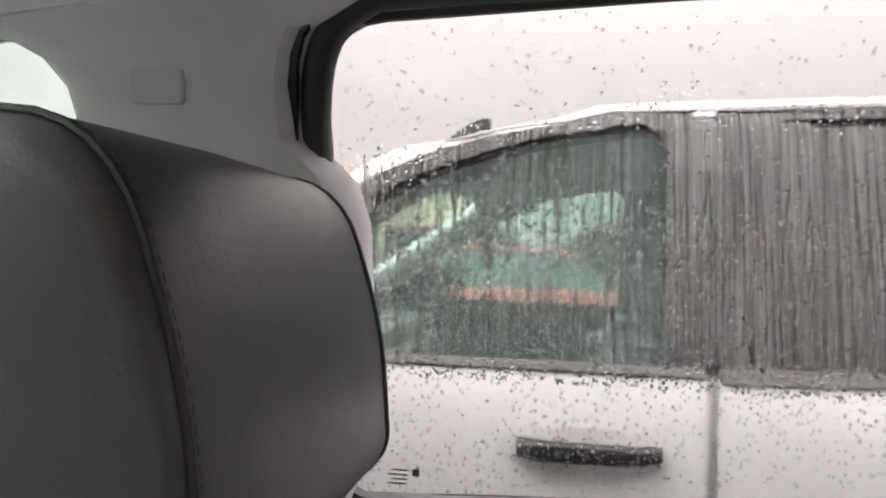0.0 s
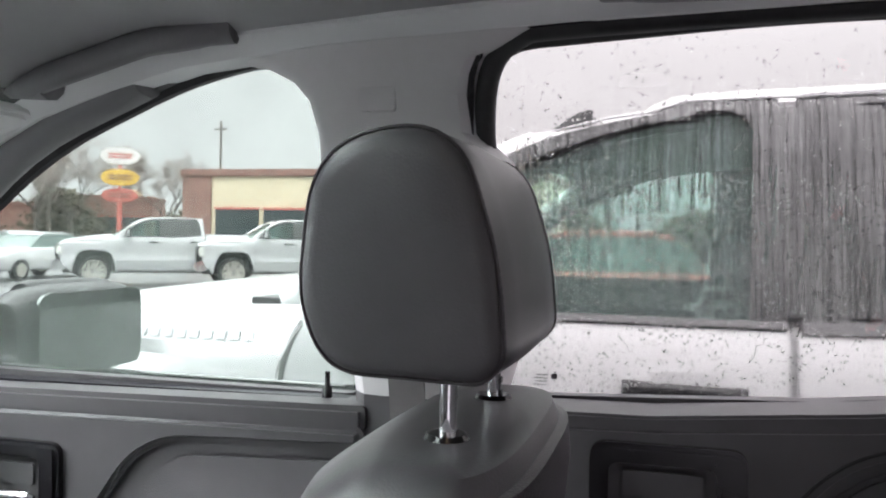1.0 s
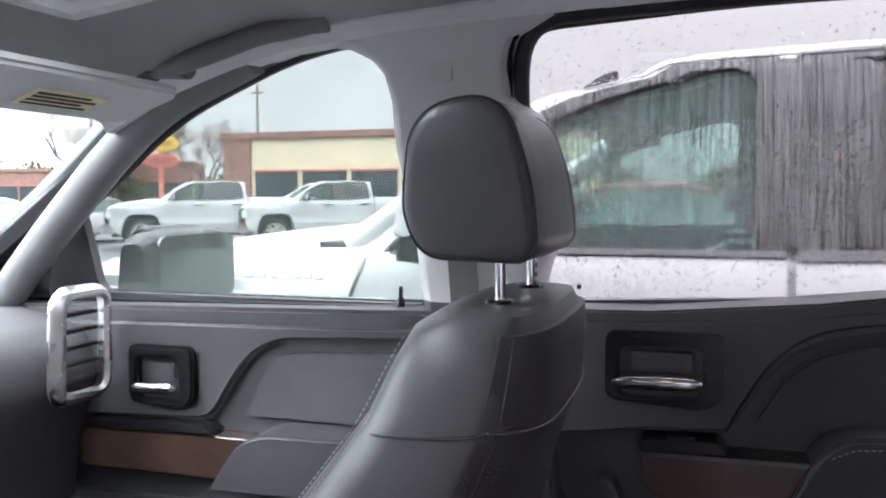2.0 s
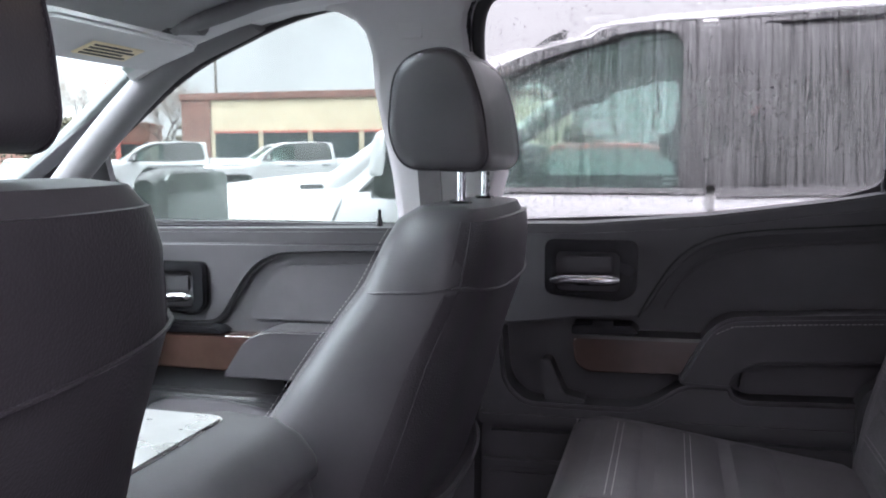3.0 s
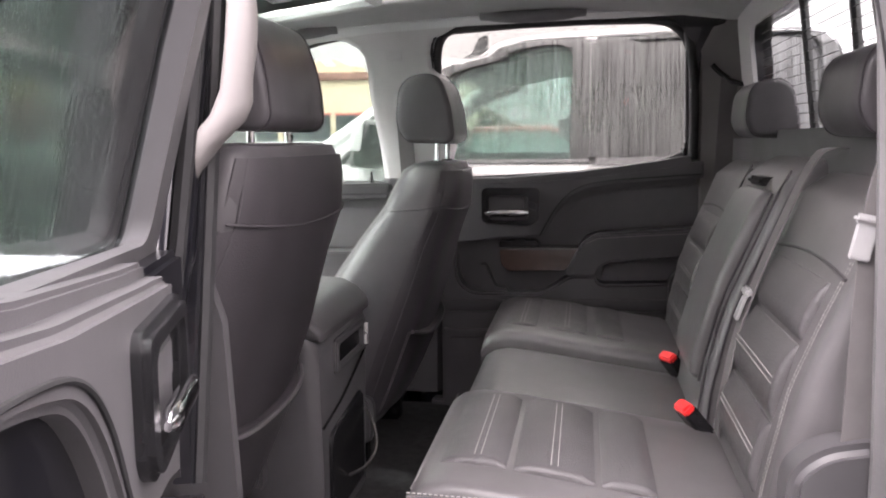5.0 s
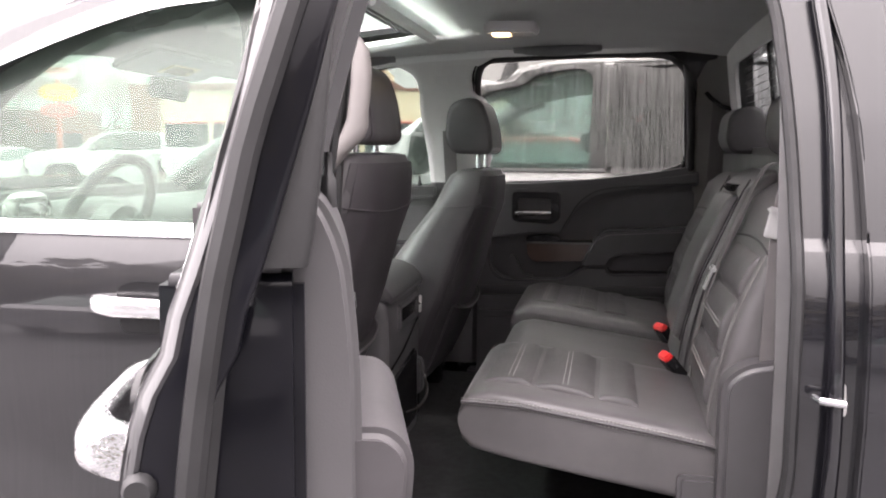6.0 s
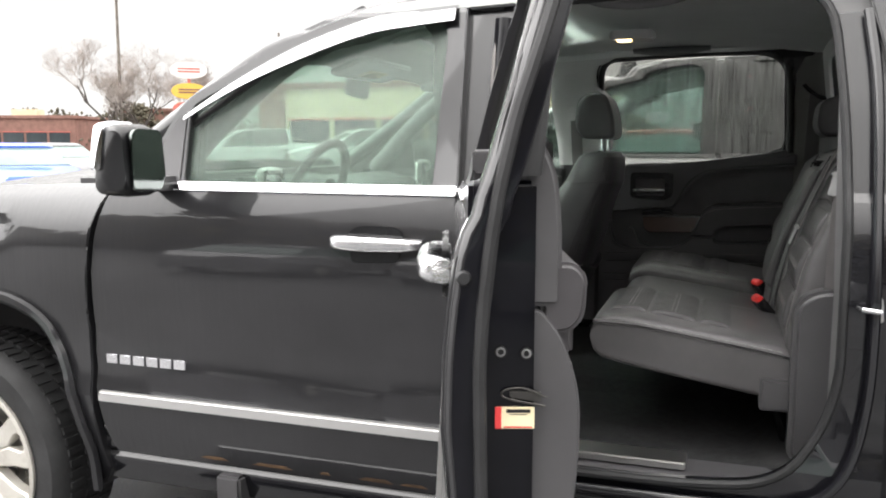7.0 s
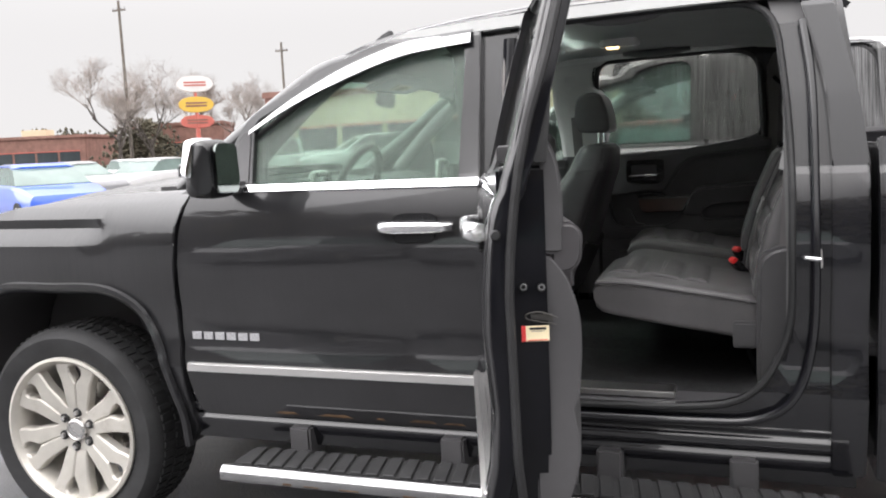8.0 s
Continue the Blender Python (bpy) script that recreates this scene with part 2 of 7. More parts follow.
CREAM = mat("cream_label", (0.85, 0.74, 0.5), 0.5, vary=0.05, vary_scale=50)
LABELRED = mat("red_label", (0.75, 0.06, 0.06), 0.5, vary=0.05, vary_scale=50)
HEDGE = mat("dark_evergreen", (0.09, 0.08, 0.055), 0.9, island=0.35)
RUST = mat("rusty_dirt_film", (0.07, 0.04, 0.02), 0.8, vary=0.6, vary_scale=25)


# ---- mesh helpers ----
def part(name, bm, material, parent=None, label="", smooth=True, angle=38):
    me = bpy.data.meshes.new(name)
    bm.normal_update()
    if smooth:
        for f in bm.faces:
            f.smooth = True
    bm.to_mesh(me)
    bm.free()
    for m in material if isinstance(material, (list, tuple)) else (material,):
        me.materials.append(m)
    if name in ("window_frame", "door_skin", "cab_corner", "wing", "bed_side", "cab_side"):
        angle = 16
    if smooth:
        me.set_sharp_from_angle(angle=radians(angle))
    ob = new(name, me)
    if parent:
        ob.parent = parent
    if label:
        ob["label"] = label
    if name in ("stitching", "tread", "label_print", "lettering_bar", "glass_mark"):
        ob["kind"] = "stuff"
    return ob


def empty(name, loc=(0, 0, 0), parent=None):
    ob = new(name)
    ob.empty_display_size = 0.1
    ob.location = loc
    ob.parent = parent
    return ob


def rpoly(pts, r=0.02, n=4):
    """A polygon with filleted corners; a third number in a point is its own radius."""
    out, k = [], len(pts)
    for i in range(k):
        p, a, b = Vector(pts[i][:2]), Vector(pts[i - 1][:2]), Vector(pts[(i + 1) % k][:2])
        rad = pts[i][2] if len(pts[i]) > 2 else r
        da, db = (a - p), (b - p)
        d = min(rad, da.length * 0.48, db.length * 0.48)
        if d < 1e-4:
            out.append(p)
            continue
        s, e = p + da.normalized() * d, p + db.normalized() * d
        for j in range(n + 1):
            t = j / n
            out.append((1 - t) ** 2 * s + 2 * t * (1 - t) * p + t * t * e)
    return [(v.x, v.y) for v in out]


def solid(bm, poly, a, b, axis="y", bevel=0.0, seg=2):
    """A prism over poly from a to b along axis, with bevelled edges. poly is (x, z) for y, (y, z) for x and (x, y) for z."""
    def at(u, v, w):
        return (u, w, v) if axis == "y" else (w, u, v) if axis == "x" else (u, v, w)
    lo, hi = [bm.verts.new(at(*p, a)) for p in poly], [bm.verts.new(at(*p, b)) for p in poly]
    faces = [bm.faces.new(lo), bm.faces.new(hi[::-1])]
    n = len(poly)
    faces += [bm.faces.new((lo[i], hi[i], hi[(i + 1) % n], lo[(i + 1) % n])) for i in range(n)]
    bmesh.ops.recalc_face_normals(bm, faces=faces)
    if bevel:
        edges = list(set(faces[0].edges) | set(faces[1].edges))
        bmesh.ops.bevel(bm, geom=edges, offset=bevel, segments=seg, affect="EDGES", clamp_overlap=True)
    return bm


def rbox(bm, x0, x1, y0, y1, z0, z1, bevel=0.01, seg=2):
    made = bmesh.ops.create_cube(bm, size=1, matrix=Matrix.LocRotScale(((x0 + x1) / 2, (y0 + y1) / 2, (z0 + z1) / 2), None, (x1 - x0, y1 - y0, z1 - z0)))
    if bevel:
        vs = set(made["verts"])
        edges = [e for e in bm.edges if e.verts[0] in vs and e.verts[1] in vs]
        bmesh.ops.bevel(bm, geom=edges, offset=min(bevel, 0.45 * min(abs(x1 - x0), abs(y1 - y0), abs(z1 - z0))), segments=seg, affect="EDGES")
    return bm


def loft(bm, rings, caps=True, close=True):
    rows = [[bm.verts.new(p) for p in ring] for ring in rings]
    n, faces = len(rows[0]), []
    for a, b in zip(rows, rows[1:]):
        for i in range(n if close else n - 1):
            j = (i + 1) % n
            faces.append(bm.faces.new((a[i], b[i], b[j], a[j])))
    if caps and close:
        faces += [bm.faces.new(rows[0]), bm.faces.new(rows[-1][::-1])]
    bmesh.ops.recalc_face_normals(bm, faces=faces)
    return bm


def tube(bm, pts, r, n=8, closed=False, flat=1.0):
    pts = [Vector(p) for p in pts]
    k, rings, up = len(pts), [], None
    for i, p in enumerate(pts):
        a = pts[i - 1] if i or closed else p
        b = pts[(i + 1) % k] if i < k - 1 or closed else p
        d = (b - a).normalized()
        if up is None:
            up = d.orthogonal().normalized()
        up = (up - d * up.dot(d)).normalized()
        side = d.cross(up)
        rad = r[i] if isinstance(r, (list, tuple)) else r
        rings.append([p + (up * math.cos(2 * math.pi * j / n) + side * math.sin(2 * math.pi * j / n) * flat) * rad for j in range(n)])
    if closed:
        rings.append(rings[0])
    return loft(bm, rings, caps=not closed)


def ribbon(bm, pts, width, thick, across):
    """A flat strap along pts; across: the direction of its width."""
    w = Vector(across).normalized() * width / 2
    rings = []
    for i, p in enumerate(pts):
        p = Vector(p)
        d = (Vector(pts[min(i + 1, len(pts) - 1)]) - Vector(pts[max(i - 1, 0)])).normalized()
        n = d.cross(w).normalized() * thick / 2
        rings.append([p - w - n, p + w - n, p + w + n, p - w + n])
    return loft(bm, rings)


def dashes(bm, pts, step=0.008, fill=0.62, r=0.0011):
    """A row of stitches along a line."""
    pts = [Vector(p) for p in pts]
    seg = [(b - a).length for a, b in zip(pts, pts[1:])]
    def at(s):
        for (a, b), q in zip(zip(pts, pts[1:]), seg):
            if s <= q:
                return a.lerp(b, s / q if q else 0)
            s -= q
        return pts[-1]
    s, total = 0.0, sum(seg)
    while s < total:
        tube(bm, (at(s), at(min(total, s + step * fill))), r, 4)
        s += step
    return bm


def curve(pts, n=8):
    """A smooth line through points."""
    p = [Vector(q) for q in pts]
    p = [p[0] * 2 - p[1]] + p + [p[-1] * 2 - p[-2]]
    out = []
    for i in range(1, len(p) - 2):
        for j in range(n):
            t = j / n
            out.append(0.5 * (2 * p[i] + (p[i + 1] - p[i - 1]) * t + (2 * p[i - 1] - 5 * p[i] + 4 * p[i + 1] - p[i + 2]) * t * t + (3 * p[i] - p[i - 1] - 3 * p[i + 1] + p[i + 2]) * t ** 3))
    return out + [p[-2]]


def plate(bm, outer, holes, yf, thick, s, zs=(), inner_mat=None, bevel=0.0, xs=()):
    """A panel over an (x, z) outline with holes, that follows the side's curve y = s * yf(x, z) and is thick inwards."""
    tmp = bmesh.new()
    edges = []
    for loop in (outer, *holes):
        vs = [tmp.verts.new((x, 0, z)) for x, z in loop]
        edges += [tmp.edges.new((vs[i], vs[(i + 1) % len(vs)])) for i in range(len(vs))]
    bmesh.ops.triangle_fill(tmp, edges=edges, use_beauty=True, use_dissolve=False)
    for z in zs:
        bmesh.ops.bisect_plane(tmp, geom=tmp.verts[:] + tmp.edges[:] + tmp.faces[:], plane_co=(0, 0, z), plane_no=(0, 0, 1))
    for x in xs:
        bmesh.ops.bisect_plane(tmp, geom=tmp.verts[:] + tmp.edges[:] + tmp.faces[:], plane_co=(x, 0, 0), plane_no=(1, 0, 0))
    for v in tmp.verts:
        v.co.y = s * yf(v.co.x, v.co.z)
    bmesh.ops.recalc_face_normals(tmp, faces=tmp.faces)
    tmp.normal_update()
    if sum(f.normal.y * f.calc_area() for f in tmp.faces) * s < 0:
        bmesh.ops.reverse_faces(tmp, faces=tmp.faces)
    front = tmp.faces[:]
    dup = bmesh.ops.duplicate(tmp, geom=tmp.verts[:] + tmp.edges[:] + tmp.faces[:])
    back = [g for g in dup["geom"] if isinstance(g, bmesh.types.BMFace)]
    vmap = dup["vert_map"]
    rim = [e for e in {e for f in front for e in f.edges} if len(e.link_faces) == 1]
    for v in {v for f in back for v in f.verts}:
        v.co.y -= s * thick
    bmesh.ops.reverse_faces(tmp, faces=back)
    for e in rim:
        lp = e.link_loops[0]
        a, b = lp.vert, lp.link_loop_next.vert
        tmp.faces.new((b, a, vmap[a], vmap[b]))
    if inner_mat is not None:
        for f in back:
            f.material_index = inner_mat
    if bevel:
        bmesh.ops.bevel(tmp, geom=rim, offset=bevel, segments=2, affect="EDGES")
    me = bpy.data.meshes.new("tmp")
    tmp.to_mesh(me)
    tmp.free()
    bm.from_mesh(me)
    bpy.data.meshes.remove(me)
    return bm


def move(bm, m):
    bmesh.ops.transform(bm, matrix=m, verts=bm.verts)
    return bm


def B():
    return bmesh.new()


# ---- the pickup's outer shape (x to its tail, y to the passenger side) ----
SZ = [0.40, 0.50, 0.60, 0.70, 0.78, 0.90, 1.05, 1.15, 1.22, 1.28, 1.325, 1.345, 1.55, 1.80, 1.88]
SY = [0.94, 0.965, 0.985, 0.992, 0.975, 0.968, 0.9805, 0.9775, 0.971, 0.962, 0.945, 0.93, 0.878, 0.808, 0.75]


def skin(x, z):
    return float(np.interp(z, SZ, SY))


def skin_in(d):
    return lambda x, z: skin(x, z) - d


def pane(x, z):
    return skin(x, max(z, 1.345)) - 0.02


CUTS = SZ[1:-1]
GREEN_CUTS = (1.36, 1.55, 1.7, 1.8)
FRONT_WIN = [(-1.05, 1.337, 0.02), (-1.055, 1.56, 0.03), (-0.785, 1.70, 0.1), (-0.50, 1.80, 0.1), (-0.285, 1.818, 0.1), (-0.295, 1.34, 0.02)]
FRONT_FRAME = [(-1.22, 1.326, 0.01), (-1.09, 1.575, 0.06), (-0.80, 1.735, 0.1), (-0.50, 1.832, 0.1), (-0.24, 1.847, 0.02), (-0.225, 1.326, 0.005)]
REAR_WIN = [(-0.115, 1.352, 0.02), (-0.115, 1.818, 0.06), (0.25, 1.834, 0.1), (0.655, 1.838, 0.09), (0.668, 1.43, 0.02), (0.55, 1.402, 0.1), (0.30, 1.372, 0.1)]
REAR_FRAME = [(-0.20, 1.326, 0.005), (-0.20, 1.848, 0.02), (0.25, 1.864, 0.1), (0.70, 1.858, 0.12), (0.775, 1.56, 0.1), (0.785, 1.372, 0.003), (0.55, 1.36, 0.1), (0.2, 1.335, 0.1)]


def wheel(parent, x, y, s):
    w = empty("wheel", (x, y, 0.408), parent)
    R = 0.408
    prof = [(0.30, -0.13), (0.335, -0.14), (0.375, -0.143), (0.398, -0.125), (R, -0.095), (R, 0.095), (0.398, 0.125), (0.375, 0.143), (0.335, 0.14), (0.30, 0.13)]
    bm = B()
    loft(bm, [[(r * math.cos(a), s * q, r * math.sin(a)) for a in np.linspace(0, 2 * math.pi, 72, endpoint=False)] for r, q in prof], caps=False)
    part("tyre", bm, RUBBER, w)
    bm = B()
    for i in range(72):
        a = 2 * math.pi * i / 72
        for q, sh in ((-0.07, 0), (0.0, 0.5), (0.07, 0)):
            rbox(bm, -0.010, 0.010, q - 0.027, q + 0.027, R - 0.004, R + 0.006, 0)
            vs = bm.verts[-8:]
            bmesh.ops.rotate(bm, verts=vs, cent=(0, 0, 0), matrix=Matrix.Rotation(a + sh * math.pi / 36, 3, "Y"))
        bm.verts.ensure_lookup_table()
    part("tread", bm, RUBBER, w, smooth=False)
    bm = B()
    ringp = [(0.300, 0.132), (0.300, 0.142), (0.288, 0.145), (0.272, 0.125), (0.262, 0.05), (0.262, -0.12), (0.30, -0.13)]
    loft(bm, [[(r * math.cos(a), s * q, r * math.sin(a)) for a in np.linspace(0, 2 * math.pi, 72, endpoint=False)] for r, q in ringp], caps=False)
    part("rim", bm, ALU, w)
    # hub plate, six split spokes with a slot at their outer end
    bm = B()
    loft(bm, [[(r * math.cos(a), s * q, r * math.sin(a)) for a in np.linspace(0, 2 * math.pi, 48, endpoint=False)] for r, q in ((0.098, 0.06), (0.098, 0.092), (0.092, 0.1), (0.08, 0.1), (0.05, 0.092), (0.02, 0.09))])
    part("hub", bm, ALU, w)
    for k in range(6):
        a0 = 2 * math.pi * k / 6 + 1.43
        u, v = Vector((math.cos(a0), 0, math.sin(a0))), Vector((-math.sin(a0), 0, math.cos(a0)))
        bm = B()
        for e in (-1, 1):
            rings = []
            for r, q, c, hw in ((0.07, 0.096, 0.022, 0.023), (0.105, 0.106, 0.026, 0.0265), (0.15, 0.111, 0.031, 0.031), (0.195, 0.117, 0.036, 0.0355), (0.215, 0.119, 0.046, 0.033), (0.24, 0.121, 0.058, 0.031), (0.260, 0.123, 0.060, 0.033), (0.272, 0.125, 0.057, 0.047), (0.284, 0.127, 0.057, 0.0535)):
                o = u * math.sqrt(max(r * r - (c * 0.8) ** 2, 0.001)) + v * c * e
                rings.append([o + v * hw * t + Vector((0, s * (q - dq), 0)) for t, dq in ((-e, 0.04 if r > 0.21 else 0.006), (-0.95 * e, 0.007 if r > 0.21 else 0.004), (-0.8 * e, 0), (0.78 * e, 0), (0.95 * e, 0.007), (e, 0.04))])
            loft(bm, rings)
        part("spoke", bm, ALU, w, angle=24)
        bm = B()
        m = Matrix.Translation((0.07 * math.cos(a0), s * 0.0925, 0.07 * math.sin(a0))) @ Matrix.Rotation(radians(-90 * s), 4, "X")
        bmesh.ops.create_cone(bm, cap_ends=True, segments=18, radius1=0.019, radius2=0.018, depth=0.024, matrix=m)
        part("lug_recess", bm, SEAL, w)
        m = Matrix.Translation((0.07 * math.cos(a0), s * 0.106, 0.07 * math.sin(a0))) @ Matrix.Rotation(radians(-90 * s), 4, "X")
        bm = B()
        bmesh.ops.create_cone(bm, cap_ends=True, segments=6, radius1=0.0115, radius2=0.009, depth=0.018, matrix=m)
        part("lug_nut", bm, SATIN, w)
    bm = B()
    loft(bm, [[(r * math.cos(a), s * q, r * math.sin(a)) for a in np.linspace(0, 2 * math.pi, 36, endpoint=False)] for r, q in ((0.046, 0.085), (0.046, 0.106), (0.042, 0.112), (0.036, 0.114), (0.033, 0.110), (0.01, 0.111))])
    part("hub_cap", bm, SATIN, w)
    bm = B()
    m = Matrix.Translation((0, -s * 0.02, 0)) @ Matrix.Rotation(radians(90), 4, "X")
    bmesh.ops.create_cone(bm, cap_ends=True, segments=40, radius1=0.17, radius2=0.17, depth=0.025, matrix=m)
    part("brake_disc", bm, SATIN, w)
    return w


def arch(cx, r=0.52, top=0.98, low=0.40):
    """The wheel opening, squared off as on a work truck."""
    return [(cx - r - 0.03, low), (cx - r, 0.60), (cx - r + 0.10, 0.86), (cx - 0.26, top - 0.01), (cx, top), (cx + 0.26, top - 0.01), (cx + r - 0.10, 0.86), (cx + r, 0.60), (cx + r + 0.03, low)]


def door_front(root, s, paint, fancy):
    d = empty("front_door", (-1.33, s * 0.95, 0.0), root)
    off = Matrix.Translation((1.33, -s * 0.95, 0))
    low = rpoly([(-1.30, 0.525, 0.02), (-1.345, 0.66, 0.1), (-1.365, 0.95, 0.2), (-1.345, 1.2, 0.1), (-1.29, 1.326, 0.01), (-0.222, 1.326, 0.004), (-0.222, 0.525, 0.02)], 0.02)
    bm = plate(B(), low, (), skin, 0.028, s, CUTS, None if fancy else 1, bevel=0.004)
    part("door_skin", move(bm, off), paint if fancy else (paint, TRIM), d)
    bm = plate(B(), rpoly(FRONT_FRAME), (rpoly(FRONT_WIN),), skin, 0.042, s, GREEN_CUTS, None if fancy else 1, bevel=0.003)
    part("window_frame", move(bm, off), paint if fancy else (PRIVACY, TRIM), d)
    bm = plate(B(), rpoly([(-1.05, 1.33), (-1.055, 1.565), (-0.785, 1.705), (-0.50, 1.806), (-0.28, 1.825), (-0.29, 1.33)], 0.03), (), pane, 0.004, s, GREEN_CUTS)
    g = part("window_glass", move(bm, off), GLASS if fancy else WETSIDE, d)
    g.visible_shadow = False
    bm = plate(B(), rpoly([(-1.20, 1.322 if fancy else 1.331), (-1.20, 1.345), (-0.225, 1.346), (-0.225, 1.321 if fancy else 1.331)], 0.004), (), lambda x, z: skin(x, z) + 0.012, 0.02, s, bevel=0.003)
    part("belt_moulding", move(bm, off), CHROME if fancy else TRIM, d)
    bm = plate(B(), rpoly([(-1.335, 0.686), (-1.33, 0.718), (-0.235, 0.718), (-0.235, 0.686)], 0.006), (), lambda x, z: 1.004, 0.016, s, bevel=0.005)
    part("side_moulding", move(bm, off), MOULD if fancy else paint, d)
    strap_handle(d, s, -0.43, 1.195, off, fancy, paint)
    if not fancy:
        bm = plate(B(), rpoly([(-0.30, 1.35), (-0.292, 1.817), (-0.2235, 1.817), (-0.2235, 1.35)], 0.004), (), lambda x, z: skin(x, z) + 0.003, 0.01, s, GREEN_CUTS)
        part("pillar_cover", move(bm, off), PRIVACY, d)
    if fancy:
        # chrome rain guard over the window
        top = curve([(-1.062, 0, 1.53), (-0.93, 0, 1.61), (-0.785, 0, 1.68), (-0.64, 0, 1.735), (-0.50, 0, 1.775), (-0.38, 0, 1.79), (-0.265, 0, 1.80)], 6)
        rings = []
        for i, p in enumerate(top):
            w = 0.011 + 0.013 * min(1, i / 14)
            x, z = p.x, p.z + (0.05 if s > 0 else 0.0)
            rings.append([(x, s * (skin(x, z + w) + 0.004), z + w), (x, s * (skin(x, z) + 0.02), z + w * 0.3), (x, s * (skin(x, z - w) + 0.026), z - w), (x, s * (skin(x, z - w) + 0.02), z - w), (x, s * (skin(x, z) + 0.012), z)])
        part("rain_guard", move(loft(B(), rings), off), GUARD, d)
        for k in range(6):
            x = -1.314 + k * 0.0475
            bm = B()
            solid(bm, rpoly([(x, 0.800), (x, 0.828), (x + 0.039, 0.828), (x + 0.039, 0.800)], 0.003), s * 0.968, s * 0.979, bevel=0.0015)
            part("badge_block", move(bm, off), CHROME, d)
        rnd = random.Random(5)
        x = -1.0
        while x < -0.3:
            w = rnd.uniform(0.03, 0.14)
            h = rnd.uniform(0.005, 0.010)
            bm = plate(B(), rpoly([(x, 0.541), (x + w * 0.2, 0.541 + h), (x + w * 0.8, 0.543 + h * 0.8), (x + w, 0.54)], 0.004), (), lambda x, z: skin(x, z) + 0.0012, 0.003, s)
            part("dirt_patch", move(bm, off), RUST, d)
            x += w + rnd.uniform(0.01, 0.09)
    mirror(d, s, off, paint, fancy)
    return d


def strap_handle(d, s, x, z, off, fancy, paint):
    """A strap handle over a shallow cup."""
    h = empty("door_handle", (0, 0, 0), d)
    m = WETCHROME if fancy else GLOSSPL
    rings = []
    half = 0.128 if x < 0 or not fancy else 0.112
    for u in np.linspace(-1, 1, 25):
        a = abs(u)
        # the ends turn in to feet on the skin; the middle stands clear of it
        outer = 1.020 - 0.012 * a ** 4 - 0.012 * max(0.0, a - 0.9) * 10
        inner = min(outer - 0.006, 0.968 + 0.03 * (1 - min(1.0, a / 0.84) ** 6))
        hw = 0.0225 - 0.004 * a ** 6 - 0.004 * (u + 1) * 0.5 * (0 if fancy and x > 0 else 1)
        mid = (outer + inner) / 2
        rings.append([(x + half * u, s * cy, z + cz) for cy, cz in rpoly([(inner, -hw * 0.8), (inner, hw * 0.8), (mid, hw), (outer, hw * 0.62), (outer, -hw * 0.5), (mid, -hw)], 0.006, 2)])
    part("grip", move(loft(B(), rings), off), m, h)
    bm = B()
    solid(bm, rpoly([(x - 0.075, z - 0.055), (x - 0.085, z + 0.03), (x - 0.05, z + 0.045), (x + 0.05, z + 0.045), (x + 0.075, z + 0.03), (x + 0.06, z - 0.05)], 0.02), s * 0.972, s * 0.981, bevel=0.003)
    part("cup", move(bm, off), GLOSSPL if fancy else paint, h)
    return h


def mirror(d, s, off, paint, fancy):
    h = empty("wing_mirror", (0, 0, 0.0 if s < 0 or not fancy else -0.038), d)
    rings = []
    for t, sx, sz in ((0.0, 0.6, 0.7), (0.02, 0.85, 0.9), (0.06, 1, 1), (0.135, 1, 1.0), (0.175, 0.9, 0.94), (0.19, 0.65, 0.8)):
        y = 1.085 + t * 0.85 if s < 0 else 0.99 + t * 1.85
        ring = rpoly([(-1.115 + 0.10 * (1 - sx), 1.405 - 0.085 * sz), (-1.095 + 0.09 * (1 - sx), 1.41 + 0.092 * sz), (-1.005, 1.41 + 0.095 * sz), (-0.995, 1.405 - 0.09 * sz)], 0.035, 4)
        rings.append([(x, s * y, z) for x, z in ring])
    part("housing", move(loft(B(), rings), off), GLOSSPL, h)
    rings = []
    for t, sx, sz in ((0.05, 0.98, 0.98), (0.06, 1.04, 1.04), (0.135, 1.04, 1.04), (0.178, 0.95, 0.98), (0.194, 0.7, 0.84)):
        y = 1.085 + t * 0.85 if s < 0 else 0.99 + t * 1.85
        ring = rpoly([(-1.123 + 0.10 * (1 - sx), 1.385), (-1.10 + 0.09 * (1 - sx), 1.412 + 0.094 * sz), (-1.055, 1.412 + 0.096 * sz), (-1.07, 1.385)], 0.02, 4)
        rings.append([(x, s * y, z) for x, z in ring])
    part("cap", move(loft(B(), rings), off), (CHROME if s < 0 else GLOSSPL) if fancy else paint, h)
    bm = B()
    solid(bm, rpoly([(s * (1.105 if s < 0 else 1.03), 1.33), (s * (1.105 if s < 0 else 1.03), 1.49), (s * (1.228 if s < 0 else 1.335), 1.49), (s * (1.228 if s < 0 else 1.335), 1.33)], 0.03), -0.997, -0.988, "x", bevel=0.001)
    part("mirror_glass", move(bm, off), MIRROR, h)
    bm = B()
    rbox(bm, -1.15, -1.06, min(s * 0.90, s * 1.19), max(s * 0.90, s * 1.19), 1.32, 1.36, 0.018)
    part("arm", move(bm, off), TRIM, h)
    bm = plate(B(), rpoly([(-1.20, 1.335), (-1.065, 1.335), (-1.065, 1.53), (-1.09, 1.53)], 0.01), (), lambda x, z: skin(x, z) + 0.004, 0.02, s)
    part("sail", move(bm, off), TRIM, h)


